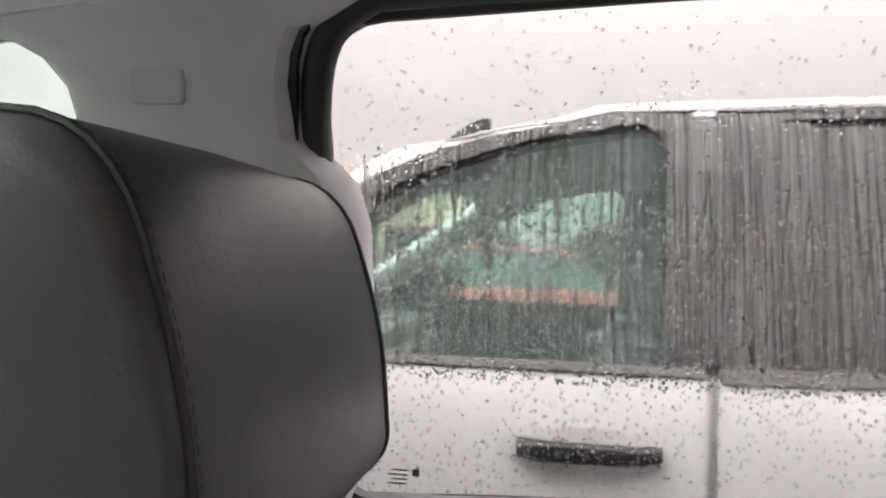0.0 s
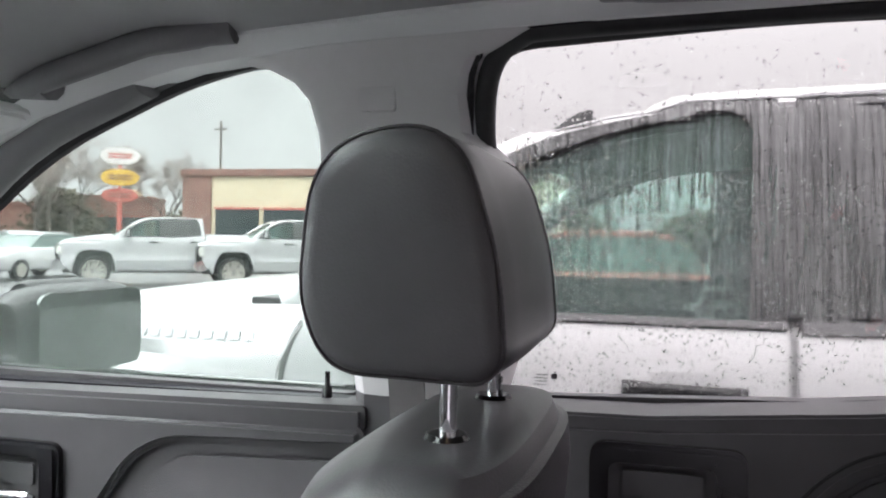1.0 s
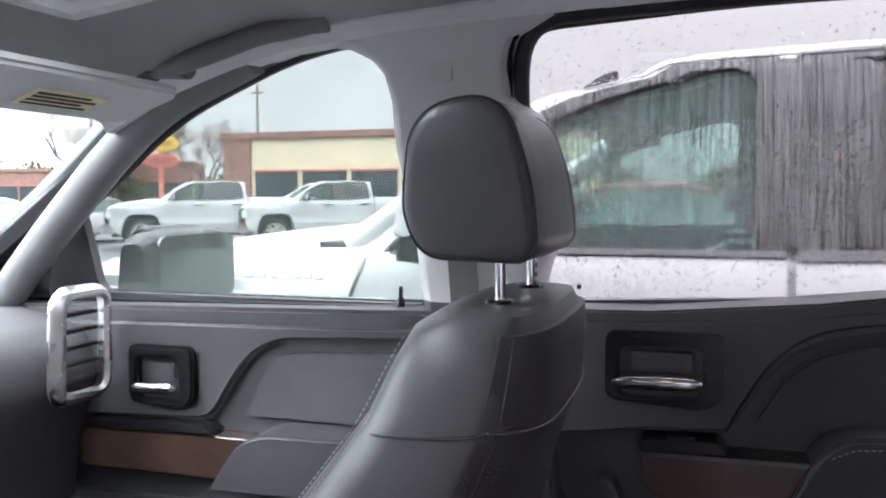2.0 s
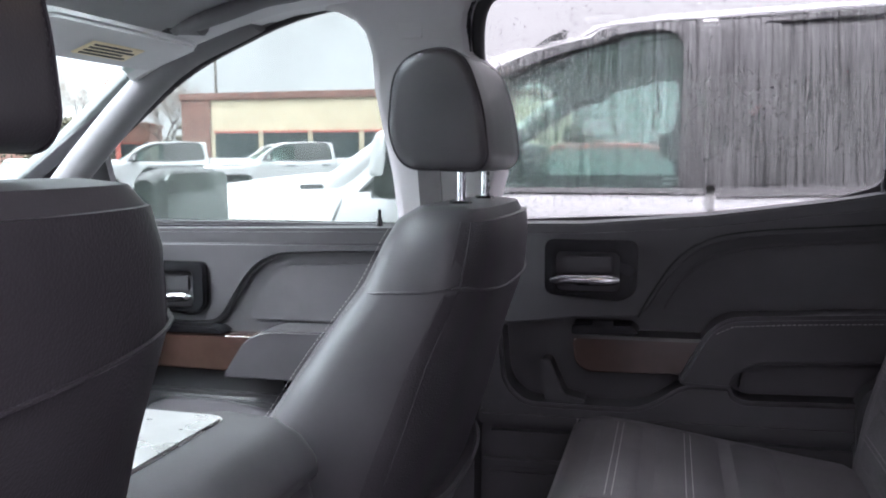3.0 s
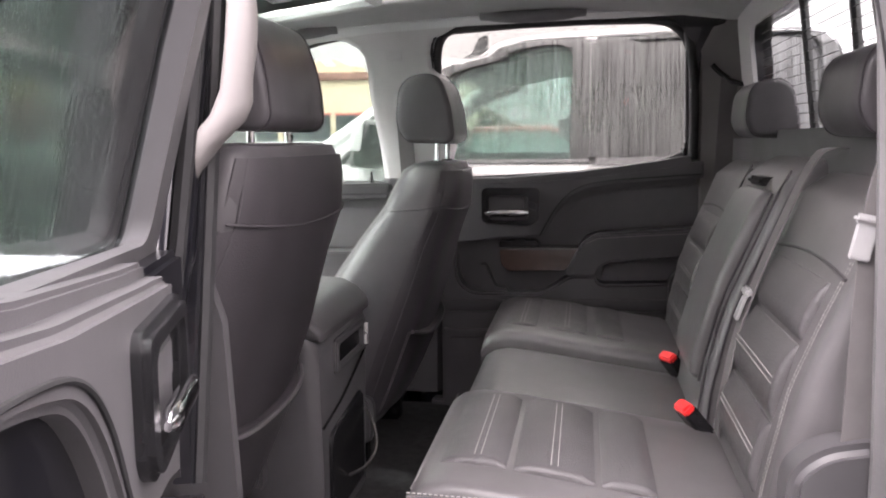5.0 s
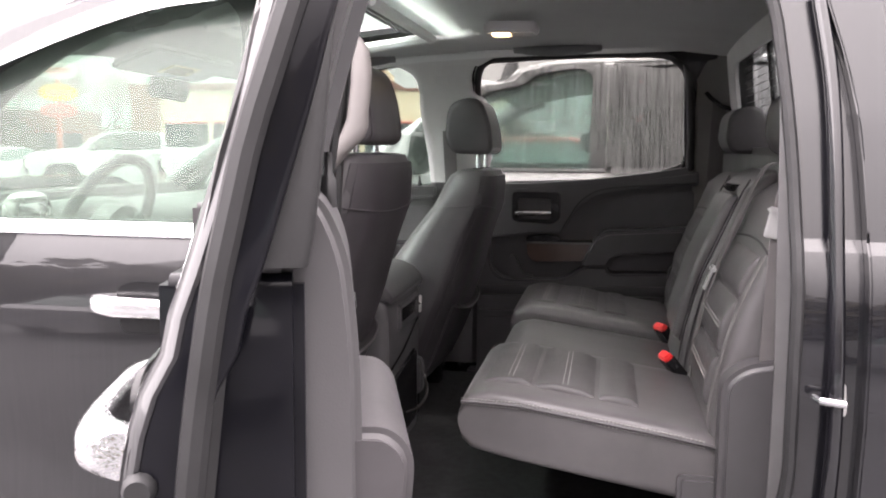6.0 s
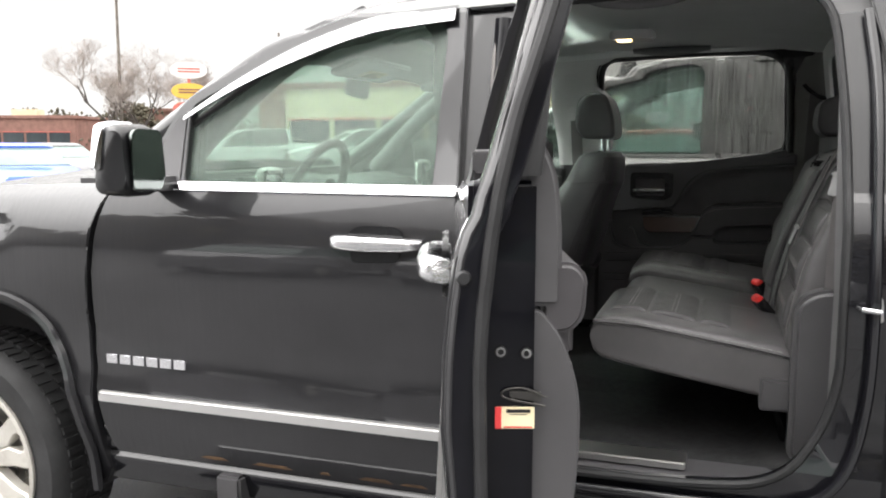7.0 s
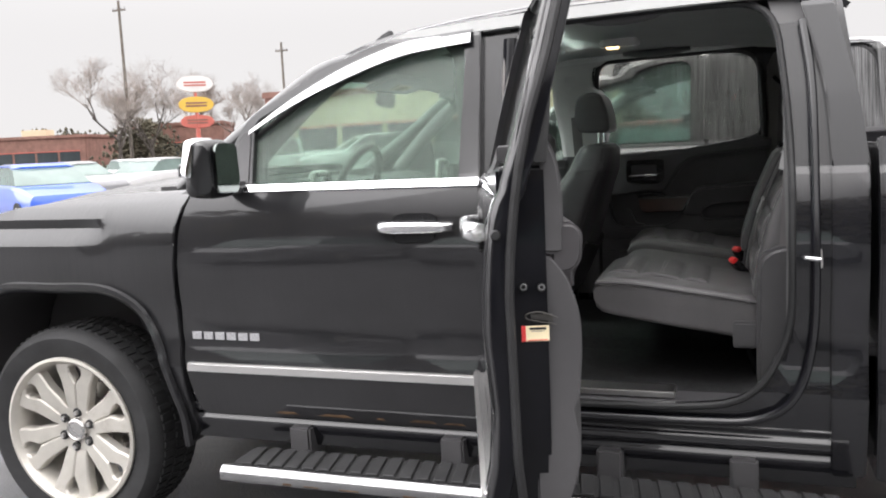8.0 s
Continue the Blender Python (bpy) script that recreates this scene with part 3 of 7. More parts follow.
def door_rear(root, s, paint, fancy, glass, turn=0.0):
    d = empty("rear_door", (-0.19, s * 0.955, 0.0) if not turn else (-0.207, s * 0.993, 0.017), root)
    off = Matrix.Translation((0.19, -s * 0.955, 0))
    d.rotation_euler = (0, 0, radians(turn))
    low = rpoly([(-0.205, 0.525, 0.02), (-0.205, 1.326, 0.004), (0.2, 1.335, 0.1), (0.55, 1.36, 0.1), (0.785, 1.372, 0.004), (0.785, 0.80, 0.1), (0.74, 0.60, 0.1), (0.66, 0.525, 0.05)], 0.02)
    bm = plate(B(), low, (), skin, 0.028, s, CUTS, None if fancy else 1, bevel=0.004)
    part("door_skin", move(bm, off), paint if fancy else (paint, TRIM), d)
    bm = plate(B(), rpoly(REAR_FRAME), (rpoly(REAR_WIN),), skin, 0.042, s, GREEN_CUTS, None if fancy else 1, bevel=0.003)
    part("window_frame", move(bm, off), paint if fancy else (PRIVACY, TRIM), d)
    bm = plate(B(), rpoly([(-0.125, 1.34), (-0.125, 1.826), (0.25, 1.842), (0.665, 1.846), (0.678, 1.42), (0.55, 1.39), (0.3, 1.36)], 0.05), (), pane, 0.004, s, GREEN_CUTS, inner_mat=1)
    g = part("window_glass", move(bm, off), glass, d)
    g.visible_shadow = False
    bm = plate(B(), rpoly([(-0.20, 1.322), (-0.20, 1.346), (0.2, 1.356), (0.55, 1.382), (0.70, 1.39), (0.70, 1.364), (0.55, 1.356), (0.2, 1.331)], 0.004), (), lambda x, z: skin(x, z) + 0.010, 0.02, s, bevel=0.003)
    part("belt_moulding", move(bm, off), CHROME if fancy else TRIM, d)
    bm = plate(B(), rpoly([(-0.195, 0.682), (-0.195, 0.722), (0.755, 0.722), (0.755, 0.682)], 0.006), (), lambda x, z: 0.9985 if fancy else 1.004, 0.016, s, bevel=0.005)
    part("side_moulding", move(bm, off), MOULD if fancy else paint, d)
    strap_handle(d, s, 0.60 if not fancy else 0.615, 1.21 if not fancy else 1.257, off, fancy, paint)
    if not fancy:
        bm = plate(B(), rpoly([(-0.2215, 1.355), (-0.2215, 1.815), (-0.03, 1.815), (-0.03, 1.36)], 0.004), (), lambda x, z: skin(x, z) + 0.003, 0.01, s, GREEN_CUTS)
        part("pillar_cover", move(bm, off), PRIVACY, d)
    return d


def pickup_shell(root, paint, fancy=False, rear_glass=None, turn=0.0, inside=True):
    """The bodywork that both near trucks and the far ones share."""
    rear_glass = rear_glass or (PRIVACY, PRIVACY)
    for s in (1, -1):
        # aperture frame with both door openings
        outline = rpoly([(-1.39, 0.45), (-1.40, 1.30), (-1.30, 1.36), (-0.83, 1.752, 0.2), (-0.50, 1.86, 0.2), (0.2, 1.882, 0.2), (0.76, 1.868, 0.1), (0.868, 1.5, 0.1), (0.878, 0.45)], 0.02)
        hf = rpoly([(-1.27, 0.64, 0.1), (-1.30, 1.28, 0.02), (-1.10, 1.48, 0.05), (-0.78, 1.695, 0.1), (-0.5, 1.80, 0.1), (-0.27, 1.822, 0.1), (-0.28, 0.64, 0.06)], 0.05, 6)
        hr = rpoly([(-0.135, 0.635, 0.06), (-0.12, 1.814, 0.07), (0.25, 1.832, 0.1), (0.645, 1.829, 0.12), (0.69, 1.45, 0.2), (0.69, 0.86, 0.2), (0.58, 0.665, 0.2), (0.36, 0.64, 0.1)], 0.05, 6)
        bm = plate(B(), outline, (hf, hr), skin_in(0.032), 0.042, s, CUTS, None if fancy else 1, bevel=0.006)
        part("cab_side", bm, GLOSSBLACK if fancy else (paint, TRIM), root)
        for h in (hf, hr):
            bm = B()
            tube(bm, [(x, s * (skin(x, z) - 0.026), z) for x, z in h], 0.011 if s < 0 else 0.015, 8, closed=True)
            part("weatherstrip", bm, SEAL, root)
        if fancy:
            # rolled bead of the jamb behind the opening
            bm = B()
            tube(bm, curve([(x, s * (skin(x, z) - 0.012), z) for x, z in ((0.722, 1.76), (0.742, 1.6), (0.748, 1.4), (0.75, 1.1), (0.745, 0.86), (0.70, 0.70), (0.60, 0.622), (0.40, 0.606), (-0.10, 0.602))], 5), 0.013, 10)
            part("jamb_bead", bm, GLOSSBLACK, root)
        # quarter panel behind the rear door
        bm = plate(B(), rpoly([(0.792, 0.46, 0.02), (0.792, 1.37, 0.01), (0.78, 1.57, 0.1), (0.71, 1.835, 0.03), (0.80, 1.83, 0.05), (0.872, 1.5, 0.1), (0.885, 1.35, 0.05), (0.885, 0.46)], 0.02), (), skin, 0.03, s, CUTS, bevel=0.004)
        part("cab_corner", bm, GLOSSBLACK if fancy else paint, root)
        # sill
        bm = B()
        ring = rpoly([(0.80, 0.40), (0.80, 0.615), (0.925, 0.622), (0.945, 0.612), (0.938, 0.598), (0.957, 0.588), (0.950, 0.568), (0.964, 0.556), (0.964, 0.53), (0.945, 0.515), (0.957, 0.50), (0.955, 0.48), (0.935, 0.42)], 0.006, 2)
        loft(bm, [[(x, s * y, z) for y, z in ring] for x in (-1.39, 0.0, 0.862)])
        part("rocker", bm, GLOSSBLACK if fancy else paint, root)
        # front wing
        A = arch(-1.914)
        wing = [(-2.72, 0.62), (-2.74, 1.10), (-2.60, 1.18), (-2.09, 1.285), (-1.70, 1.325), (-1.310, 1.335), (-1.351, 1.2), (-1.371, 0.95), (-1.352, 0.66), (-1.33, 0.46)] + [(x, z) for x, z in reversed(A)][0:9]
        def wing_y(x, z, k=1.0):
            front = max(0.0, (-2.35 - x) / 0.4)
            crease = float(np.interp(z, [1.14, 1.205, 1.24], [0, 1, 0])) * min(1, max(0, (-1.62 - x) / 0.16))
            return skin(x, z) + 0.012 - 0.10 * front ** 2 - 0.05 * max(0, (z - 1.16) / 0.17) ** 2 - 0.024 * crease
        bm = plate(B(), rpoly(wing, 0.01), (), wing_y, 0.03, s, (*CUTS, 0.5, 0.98, 1.1, 1.14, 1.17, 1.205, 1.24, 1.3), bevel=0.004, xs=(-2.5, -2.35, -2.2, -2.0, -1.8, -1.74, -1.7, -1.66, -1.62))
        wing_panel = part("wing", bm, paint, root)
        if not fancy:
            for k in range(9):
                x = -1.752 + k * 0.037
                bm = plate(B(), rpoly([(x, 1.248), (x, 1.270), (x + 0.026, 1.270), (x + 0.026, 1.248)], 0.003), (), lambda x, z: wing_y(x, z) + 0.004, 0.004, s, bevel=0.001)
                part("badge_block", bm, SILVER, wing_panel)
        bm = B()
        lip = curve([(x, 0, z) for x, z in A], 5)
        tube(bm, [(p.x, s * (wing_y(p.x, max(p.z, 0.5)) + 0.004), p.z) for p in lip], 0.026, 8, flat=0.7)
        part("arch_lip", bm, paint, root)
        bm = B()
        rings = [[(x, s * y, z) for x, z in [(p.x, p.z) for p in lip]] for y in (0.96, 0.55)]
        loft(bm, rings, close=False)
        part("wheel_liner", bm, TRIM, root)
        bm = B()
        solid(bm, rpoly(A, 0.02), min(s * 0.52, s * 0.56), max(s * 0.52, s * 0.56), "y", 0.004)
        part("wheel_house", bm, TRIM, root)
        # load bed
        A2 = arch(1.731, 0.53)
        side = [(0.905, 0.47), (0.905, 1.42), (2.86, 1.42), (2.88, 0.60), (2.5, 0.5)] + [(x, z) for x, z in reversed(A2)]
        bm = plate(B(), rpoly(side, 0.015), (), lambda x, z: skin(x, z) + (0.03 if z < 1.3 else 0.035), 0.05, s, (*CUTS,), bevel=0.006)
        part("bed_side", bm, GLOSSBLACK if fancy else paint, root)
        bm = B()
        lip2 = curve([(x, 0, z) for x, z in A2], 5)
        loft(bm, [[(p.x, s * y, p.z) for p in lip2] for y in (0.97, 0.5)], close=False)
        part("wheel_liner", bm, TRIM, root)
        wheel(root, -1.914, s * 0.845, s)
        wheel(root, 1.731, s * 0.845, s)
        door_front(root, s, paint, fancy)
        door_rear(root, s, paint, fancy, (GLASS_P, GLASS_P) if fancy and s < 0 else rear_glass, turn if s < 0 else 0.0)
    # roof
    bm = B()
    rings = []
    for x, zc, hw, drop in ((-0.86, 1.735, 0.70, 0.05), (-0.72, 1.80, 0.72, 0.055), (-0.5, 1.872, 0.725, 0.05), (-0.1, 1.915, 0.725, 0.05), (0.3, 1.925, 0.72, 0.05), (0.65, 1.91, 0.71, 0.05), (0.82, 1.88, 0.70, 0.05), (0.855, 1.85, 0.69, 0.045)):
        ys = np.linspace(-1, 1, 25)
        hw, zc = hw + 0.052, zc + (0.0 if fancy else -0.03 + 0.06 * min(1, max(0, (-0.35 - x) / 0.3)))
        up = [(x, hw * u, zc - drop * abs(u) ** 4) for u in ys]
        dn = [(x, hw * u, zc - drop * abs(u) ** 4 - 0.022) for u in ys[::-1]]
        rings.append(up + dn)
    rows = [[bm.verts.new(p) for p in ring[:25]] for ring in rings]
    for a, (ra, rb_) in enumerate(zip(rows, rows[1:])):
        for k in range(24):
            if fancy and a == 2 and 6 <= k < 18:
                continue
            bm.faces.new((ra[k], rb_[k], rb_[k + 1], ra[k + 1]))
    bmesh.ops.recalc_face_normals(bm, faces=bm.faces)
    bmesh.ops.solidify(bm, geom=bm.faces[:], thickness=0.02)
    part("roof", bm, paint, root)
    for s in (1, -1):
        bm = B()
        line = curve([(x, s * 0.782, z + (0.0 if fancy else -0.03 + 0.06 * min(1, max(0, (-0.35 - x) / 0.3)))) for x, z in ((-0.80, 1.725), (-0.72, 1.752), (-0.5, 1.83), (-0.1, 1.873), (0.3, 1.883), (0.65, 1.868), (0.79, 1.845))], 5)
        part("drip_seam", tube(bm, line, 0.003, 6), SILVER, root)
    bm = B()
    fx, fy, fz = (-0.80, -0.45, 1.812) if fancy else (-0.79, -0.46, 1.817)
    rings = []
    for t, hz in ((0.0, 0.004), (0.02, 0.022), (0.045, 0.042), (0.07, 0.056), (0.095, 0.064), (0.106, 0.064), (0.112, 0.058)):
        hw, zb = 0.020 - 0.10 * t * t, fz + 0.26 * t - 0.012
        rings.append([(fx + t, fy - hw, zb), (fx + t, fy + hw, zb), (fx + t, fy + 0.005, fz + 0.14 * t + hz), (fx + t, fy - 0.005, fz + 0.14 * t + hz)])
    part("roof_antenna", loft(bm, rings), GLOSSPL, root)
    # windscreen and pillars
    bm = B()
    rings = []
    for t in np.linspace(0, 1, 6):
        x, z, hw = -1.50 + 0.66 * t, 1.345 + 0.395 * t + 0.02 * math.sin(math.pi * t), 0.82 - 0.09 * t
        ys = np.linspace(-1, 1, 13)
        rings.append([(x + 0.12 * u * u, hw * u, z) for u in ys] + [(x + 0.12 * u * u + 0.003, hw * u, z - 0.005) for u in ys[::-1]])
    g = part("windscreen", loft(bm, rings), SCREEN, root)
    g.visible_shadow = False
    for s in (1, -1):
        bm = B()
        tube(bm, curve([(-1.40, s * 0.84, 1.335), (-1.1, s * 0.83, 1.54), (-0.84, s * 0.785, 1.715), (-0.66, s * 0.765, 1.775)], 4), [0.042] * 9 + [0.036, 0.03, 0.024, 0.016], 10, flat=0.8)
        part("front_pillar", bm, paint, root)
    # bonnet, cowl, nose
    bm = B()
    rings = []
    for x, z, hw in ((-2.80, 1.10, 0.72), (-2.74, 1.16, 0.78), (-2.5, 1.235, 0.84), (-2.1, 1.30, 0.865), (-1.75, 1.345, 0.875), (-1.52, 1.362, 0.875), (-1.46, 1.36, 0.87)):
        ys = np.linspace(-1, 1, 33)
        top = [(x, hw * u, z - 0.04 * abs(u) ** 3 + (0.026 if abs(u) < 0.62 else 0.026 * max(0, (0.72 - abs(u)) / 0.1))) for u in ys]
        rings.append(top + [(p[0], p[1], p[2] - 0.03) for p in top[::-1]])
    part("bonnet", loft(bm, rings), paint, root)
    bm = B()
    rbox(bm, -1.52, -1.34, -0.86, 0.86, 1.27, 1.345, 0.02)
    part("cowl", bm, TRIM, root)
    bm = B()
    solid(bm, rpoly([(-2.79, 0.66), (-2.86, 0.75), (-2.85, 1.06), (-2.78, 1.12), (-2.70, 1.12), (-2.70, 0.66)], 0.03), -0.80, 0.80, "y", bevel=0.03)
    part("grille", bm, CHROME if fancy else GLOSSPL, root)
    bm = B()
    solid(bm, rpoly([(-2.84, 0.42), (-2.95, 0.48), (-2.95, 0.66), (-2.86, 0.70), (-2.6, 0.70), (-2.6, 0.45)], 0.04), -0.93, 0.93, "y", bevel=0.05)
    part("front_bumper", bm, CHROME, root)
    for s in (1, -1):
        bm = B()
        rbox(bm, -2.82, -2.66, min(s * 0.66, s * 0.93), max(s * 0.66, s * 0.93), 0.84, 1.08, 0.03)
        part("headlight", bm, LAMPOFF, root)
        bm = B()
        rbox(bm, 2.82, 2.90, min(s * 0.86, s * 1.0), max(s * 0.86, s * 1.0), 0.95, 1.32, 0.015)
        part("tail_light", bm, RED, root)
    # load bed floor, headboard, tailgate, chassis
    bm = B()
    rbox(bm, 0.88, 2.86, -0.9, 0.9, 0.80, 0.84, 0.01)
    part("bed_floor", bm, TRIM, root)
    bm = B()
    rbox(bm, 0.912, 0.95, -0.93, 0.93, 0.45, 1.40, 0.01)
    part("bed_headboard", bm, paint, root)
    bm = B()
    rbox(bm, 2.84, 2.90, -0.86, 0.86, 0.72, 1.34, 0.015)
    part("tailgate", bm, paint, root)
    bm = B()
    rbox(bm, 2.86, 3.0, -0.95, 0.95, 0.48, 0.68, 0.03)
    part("rear_bumper", bm, CHROME, root)
    bm = B()
    rbox(bm, -2.7, 2.8, -0.45, 0.45, 0.34, 0.52, 0.02)
    part("chassis", bm, TRIM, root)
    # cab floor, bulkhead, back wall with its window
    bm = B()
    rbox(bm, -1.42, 0.84, -0.86, 0.86, 0.53, 0.60, 0.01)
    part("cab_floor", bm, TRIM, root)
    bm = B()
    rbox(bm, -1.44, -1.38, -0.88, 0.88, 0.5, 1.30, 0.01)
    part("bulkhead", bm, TRIM, root)
    def back_x(z):
        return 0.893 - 0.07 * max(0, (z - 1.35) / 0.5)
    bw = 0.58
    tmp = plate(B(), rpoly([(-0.90, 0.5), (-0.90, 1.33), (-0.77, 1.86, 0.1), (0.77, 1.86, 0.1), (0.90, 1.33), (0.90, 0.5)], 0.03), (rpoly([(-bw - 0.04, 1.44), (-bw, 1.78), (bw, 1.78), (bw + 0.04, 1.44)], 0.06),), lambda x, z: back_x(z), 0.05, 1, (1.35, 1.5, 1.7))
    bmesh.ops.transform(tmp, matrix=Matrix(((0, 1, 0, 0), (1, 0, 0, 0), (0, 0, 1, 0), (0, 0, 0, 1))), verts=tmp.verts)
    bmesh.ops.reverse_faces(tmp, faces=tmp.faces)
    part("cab_back", tmp, paint, root)
    tmp = plate(B(), rpoly([(-bw - 0.055, 1.43), (-bw - 0.01, 1.79), (bw + 0.01, 1.79), (bw + 0.055, 1.43)], 0.06), (), lambda x, z: back_x(z) - 0.02, 0.005, 1, (1.5, 1.7))
    bmesh.ops.transform(tmp, matrix=Matrix(((0, 1, 0, 0), (1, 0, 0, 0), (0, 0, 1, 0), (0, 0, 0, 1))), verts=tmp.verts)
    bmesh.ops.reverse_faces(tmp, faces=tmp.faces)
    part("rear_window", tmp, GLASS_REAR if fancy else PRIVACY, root)
    if not fancy:
        bm = B()
        grid = [[bm.verts.new((x, y, z - 0.04 * abs(y / 0.74) ** 4)) for y in np.linspace(-0.74, 0.74, 9)] for x, z in ((-0.80, 1.71), (-0.62, 1.78), (-0.4, 1.825), (0.0, 1.85), (0.5, 1.85), (0.78, 1.83))]
        for ra, rb_ in zip(grid, grid[1:]):
            for k in range(8):
                bm.faces.new((ra[k], ra[k + 1], rb_[k + 1], rb_[k]))
        bmesh.ops.solidify(bm, geom=bm.faces[:], thickness=0.006)
        part("headliner", bm, HANDLE, root)
        for s in (1, -1):
            bm = B()
            tube(bm, curve([(-1.36, s * 0.80, 1.33), (-1.06, s * 0.785, 1.525), (-0.81, s * 0.745, 1.69), (-0.63, s * 0.73, 1.75)], 4), 0.046, 10, flat=0.9)
            part("pillar_trim", bm, TRIM, root)
        bm = B()
        rbox(bm, -1.36, -0.95, -0.80, 0.80, 1.0, 1.30, 0.06)
        part("dashboard", bm, TRIM, root)
        for y in (-0.37, 0.37):
            bm = B()
            rbox(bm, -0.42, -0.20, y - 0.24, y + 0.24, 0.65, 1.34, 0.07, 3)
            rbox(bm, -0.36, -0.25, y - 0.13, y + 0.13, 1.38, 1.56, 0.05, 3)
            part("seat_back", bm, TRIM, root)
        bm = B()
        rbox(bm, 0.45, 0.72, -0.7, 0.7, 0.7, 1.4, 0.07, 3)
        part("rear_seat", bm, TRIM, root)


GLASS_P = droplets(mat("dark_tinted_glass", (0.12, 0.14, 0.135), 0.0, transmission=1.0, ior=1.2), 215, 0.02, 0.2)
GLASS_REAR = mat("rear_window_glass", (0.55, 0.58, 0.57), 0.0, transmission=1.0, ior=1.05)
truck = tagged(empty("pickup_truck"), "black crew-cab pickup truck, wet with rain, rear door open", "truck")
pickup_shell(truck, BLACK, True, (GLASS_D, GLASS_IN), -72.0)
white = tagged(empty("pickup_truck", (0.60, 2.69, 0.0)), "white crew-cab pickup truck with rain-streaked dark windows, parked alongside", "truck")
pickup_shell(white, WHITE)
white.scale = (1.05, 1.05, 1.04)
ground_bm = B()
bmesh.ops.create_grid(ground_bm, x_segments=2, y_segments=2, size=600)
tagged(part("ground", ground_bm, ASPHALT), "wet dark asphalt of a car lot", "ground", kind="structure")


# ---- door linings ----
def lined(name, poly, y0, y1, m, d, off, s, bevel=0.006, label="", seg=2):
    """A moulding over an (x, z) outline, from y0 (towards the cab) to y1."""
    bm = B()
    solid(bm, poly, min(s * y0, s * y1), max(s * y0, s * y1), "y", bevel, seg)
    if s < 0 and off.translation.x < 1 and name != "inner_shell":
        # the driver's rear lining sits closer to its skin
        for v in bm.verts:
            v.co.y += s * 0.052
            v.co.x = max(v.co.x, 0.03) if v.co.x < 0.1 and not name.startswith(("recess", "stop")) else v.co.x
    return part(name, move(bm, off), m, d, label)


def bezel_pull(d, off, s, x0, x1, z0, z1, y):
    """Inside release: a rounded frame round a recess, with a chrome lever at its foot."""
    h = empty("release_handle", (0, 0, 0), d)
    dy = 0.055 if s < 0 and off.translation.x < 1 else 0.0
    outer = rpoly([(x0, z0 + 0.01), (x0, z1), (x1, z1), (x1, z0 + 0.02), (x1 - 0.03, z0)], 0.02, 5)
    inner = rpoly([(x0 + 0.022, z0 + 0.018), (x0 + 0.022, z1 - 0.024), (x1 - 0.034, z1 - 0.024), (x1 - 0.034, z0 + 0.018)], 0.014, 5)
    bm = plate(B(), outer, (inner,), lambda x, z: -(y + dy - 0.016), 0.022, -s, bevel=0.006)
    part("bezel", move(bm, off), GLOSSPL, h)
    lined("recess", rpoly([(x0 + 0.01, z0 + 0.01), (x0 + 0.01, z1 - 0.01), (x1 - 0.01, z1 - 0.01), (x1 - 0.01, z0 + 0.01)], 0.01), y + 0.006, y + 0.03, GLOSSPL, h, off, s, 0.002)
    lined("stop", rpoly([(x0 + 0.035, z0 + 0.052), (x0 + 0.035, z1 - 0.03), (x1 - 0.045, z1 - 0.03), (x1 - 0.045, z0 + 0.052)], 0.008), y - 0.004, y + 0.012, TRIM, h, off, s, 0.004)
    rings = []
    for t in np.linspace(0, 1, 13):
        x = x0 + 0.012 + (x1 - x0 - 0.045) * t
        e = 1 - abs(2 * t - 1) ** 6
        hz, hy = 0.004 + 0.007 * e, 0.003 + 0.006 * e
        zc = z0 + 0.040 + 0.003 * t
        rings.append([(x, s * (y + dy - 0.020 + hy * math.cos(a)), zc + hz * math.sin(a)) for a in np.linspace(0, 2 * math.pi, 12, endpoint=False)])
    part("lever", move(loft(B(), rings), off), CHROME, h, "chrome lever")


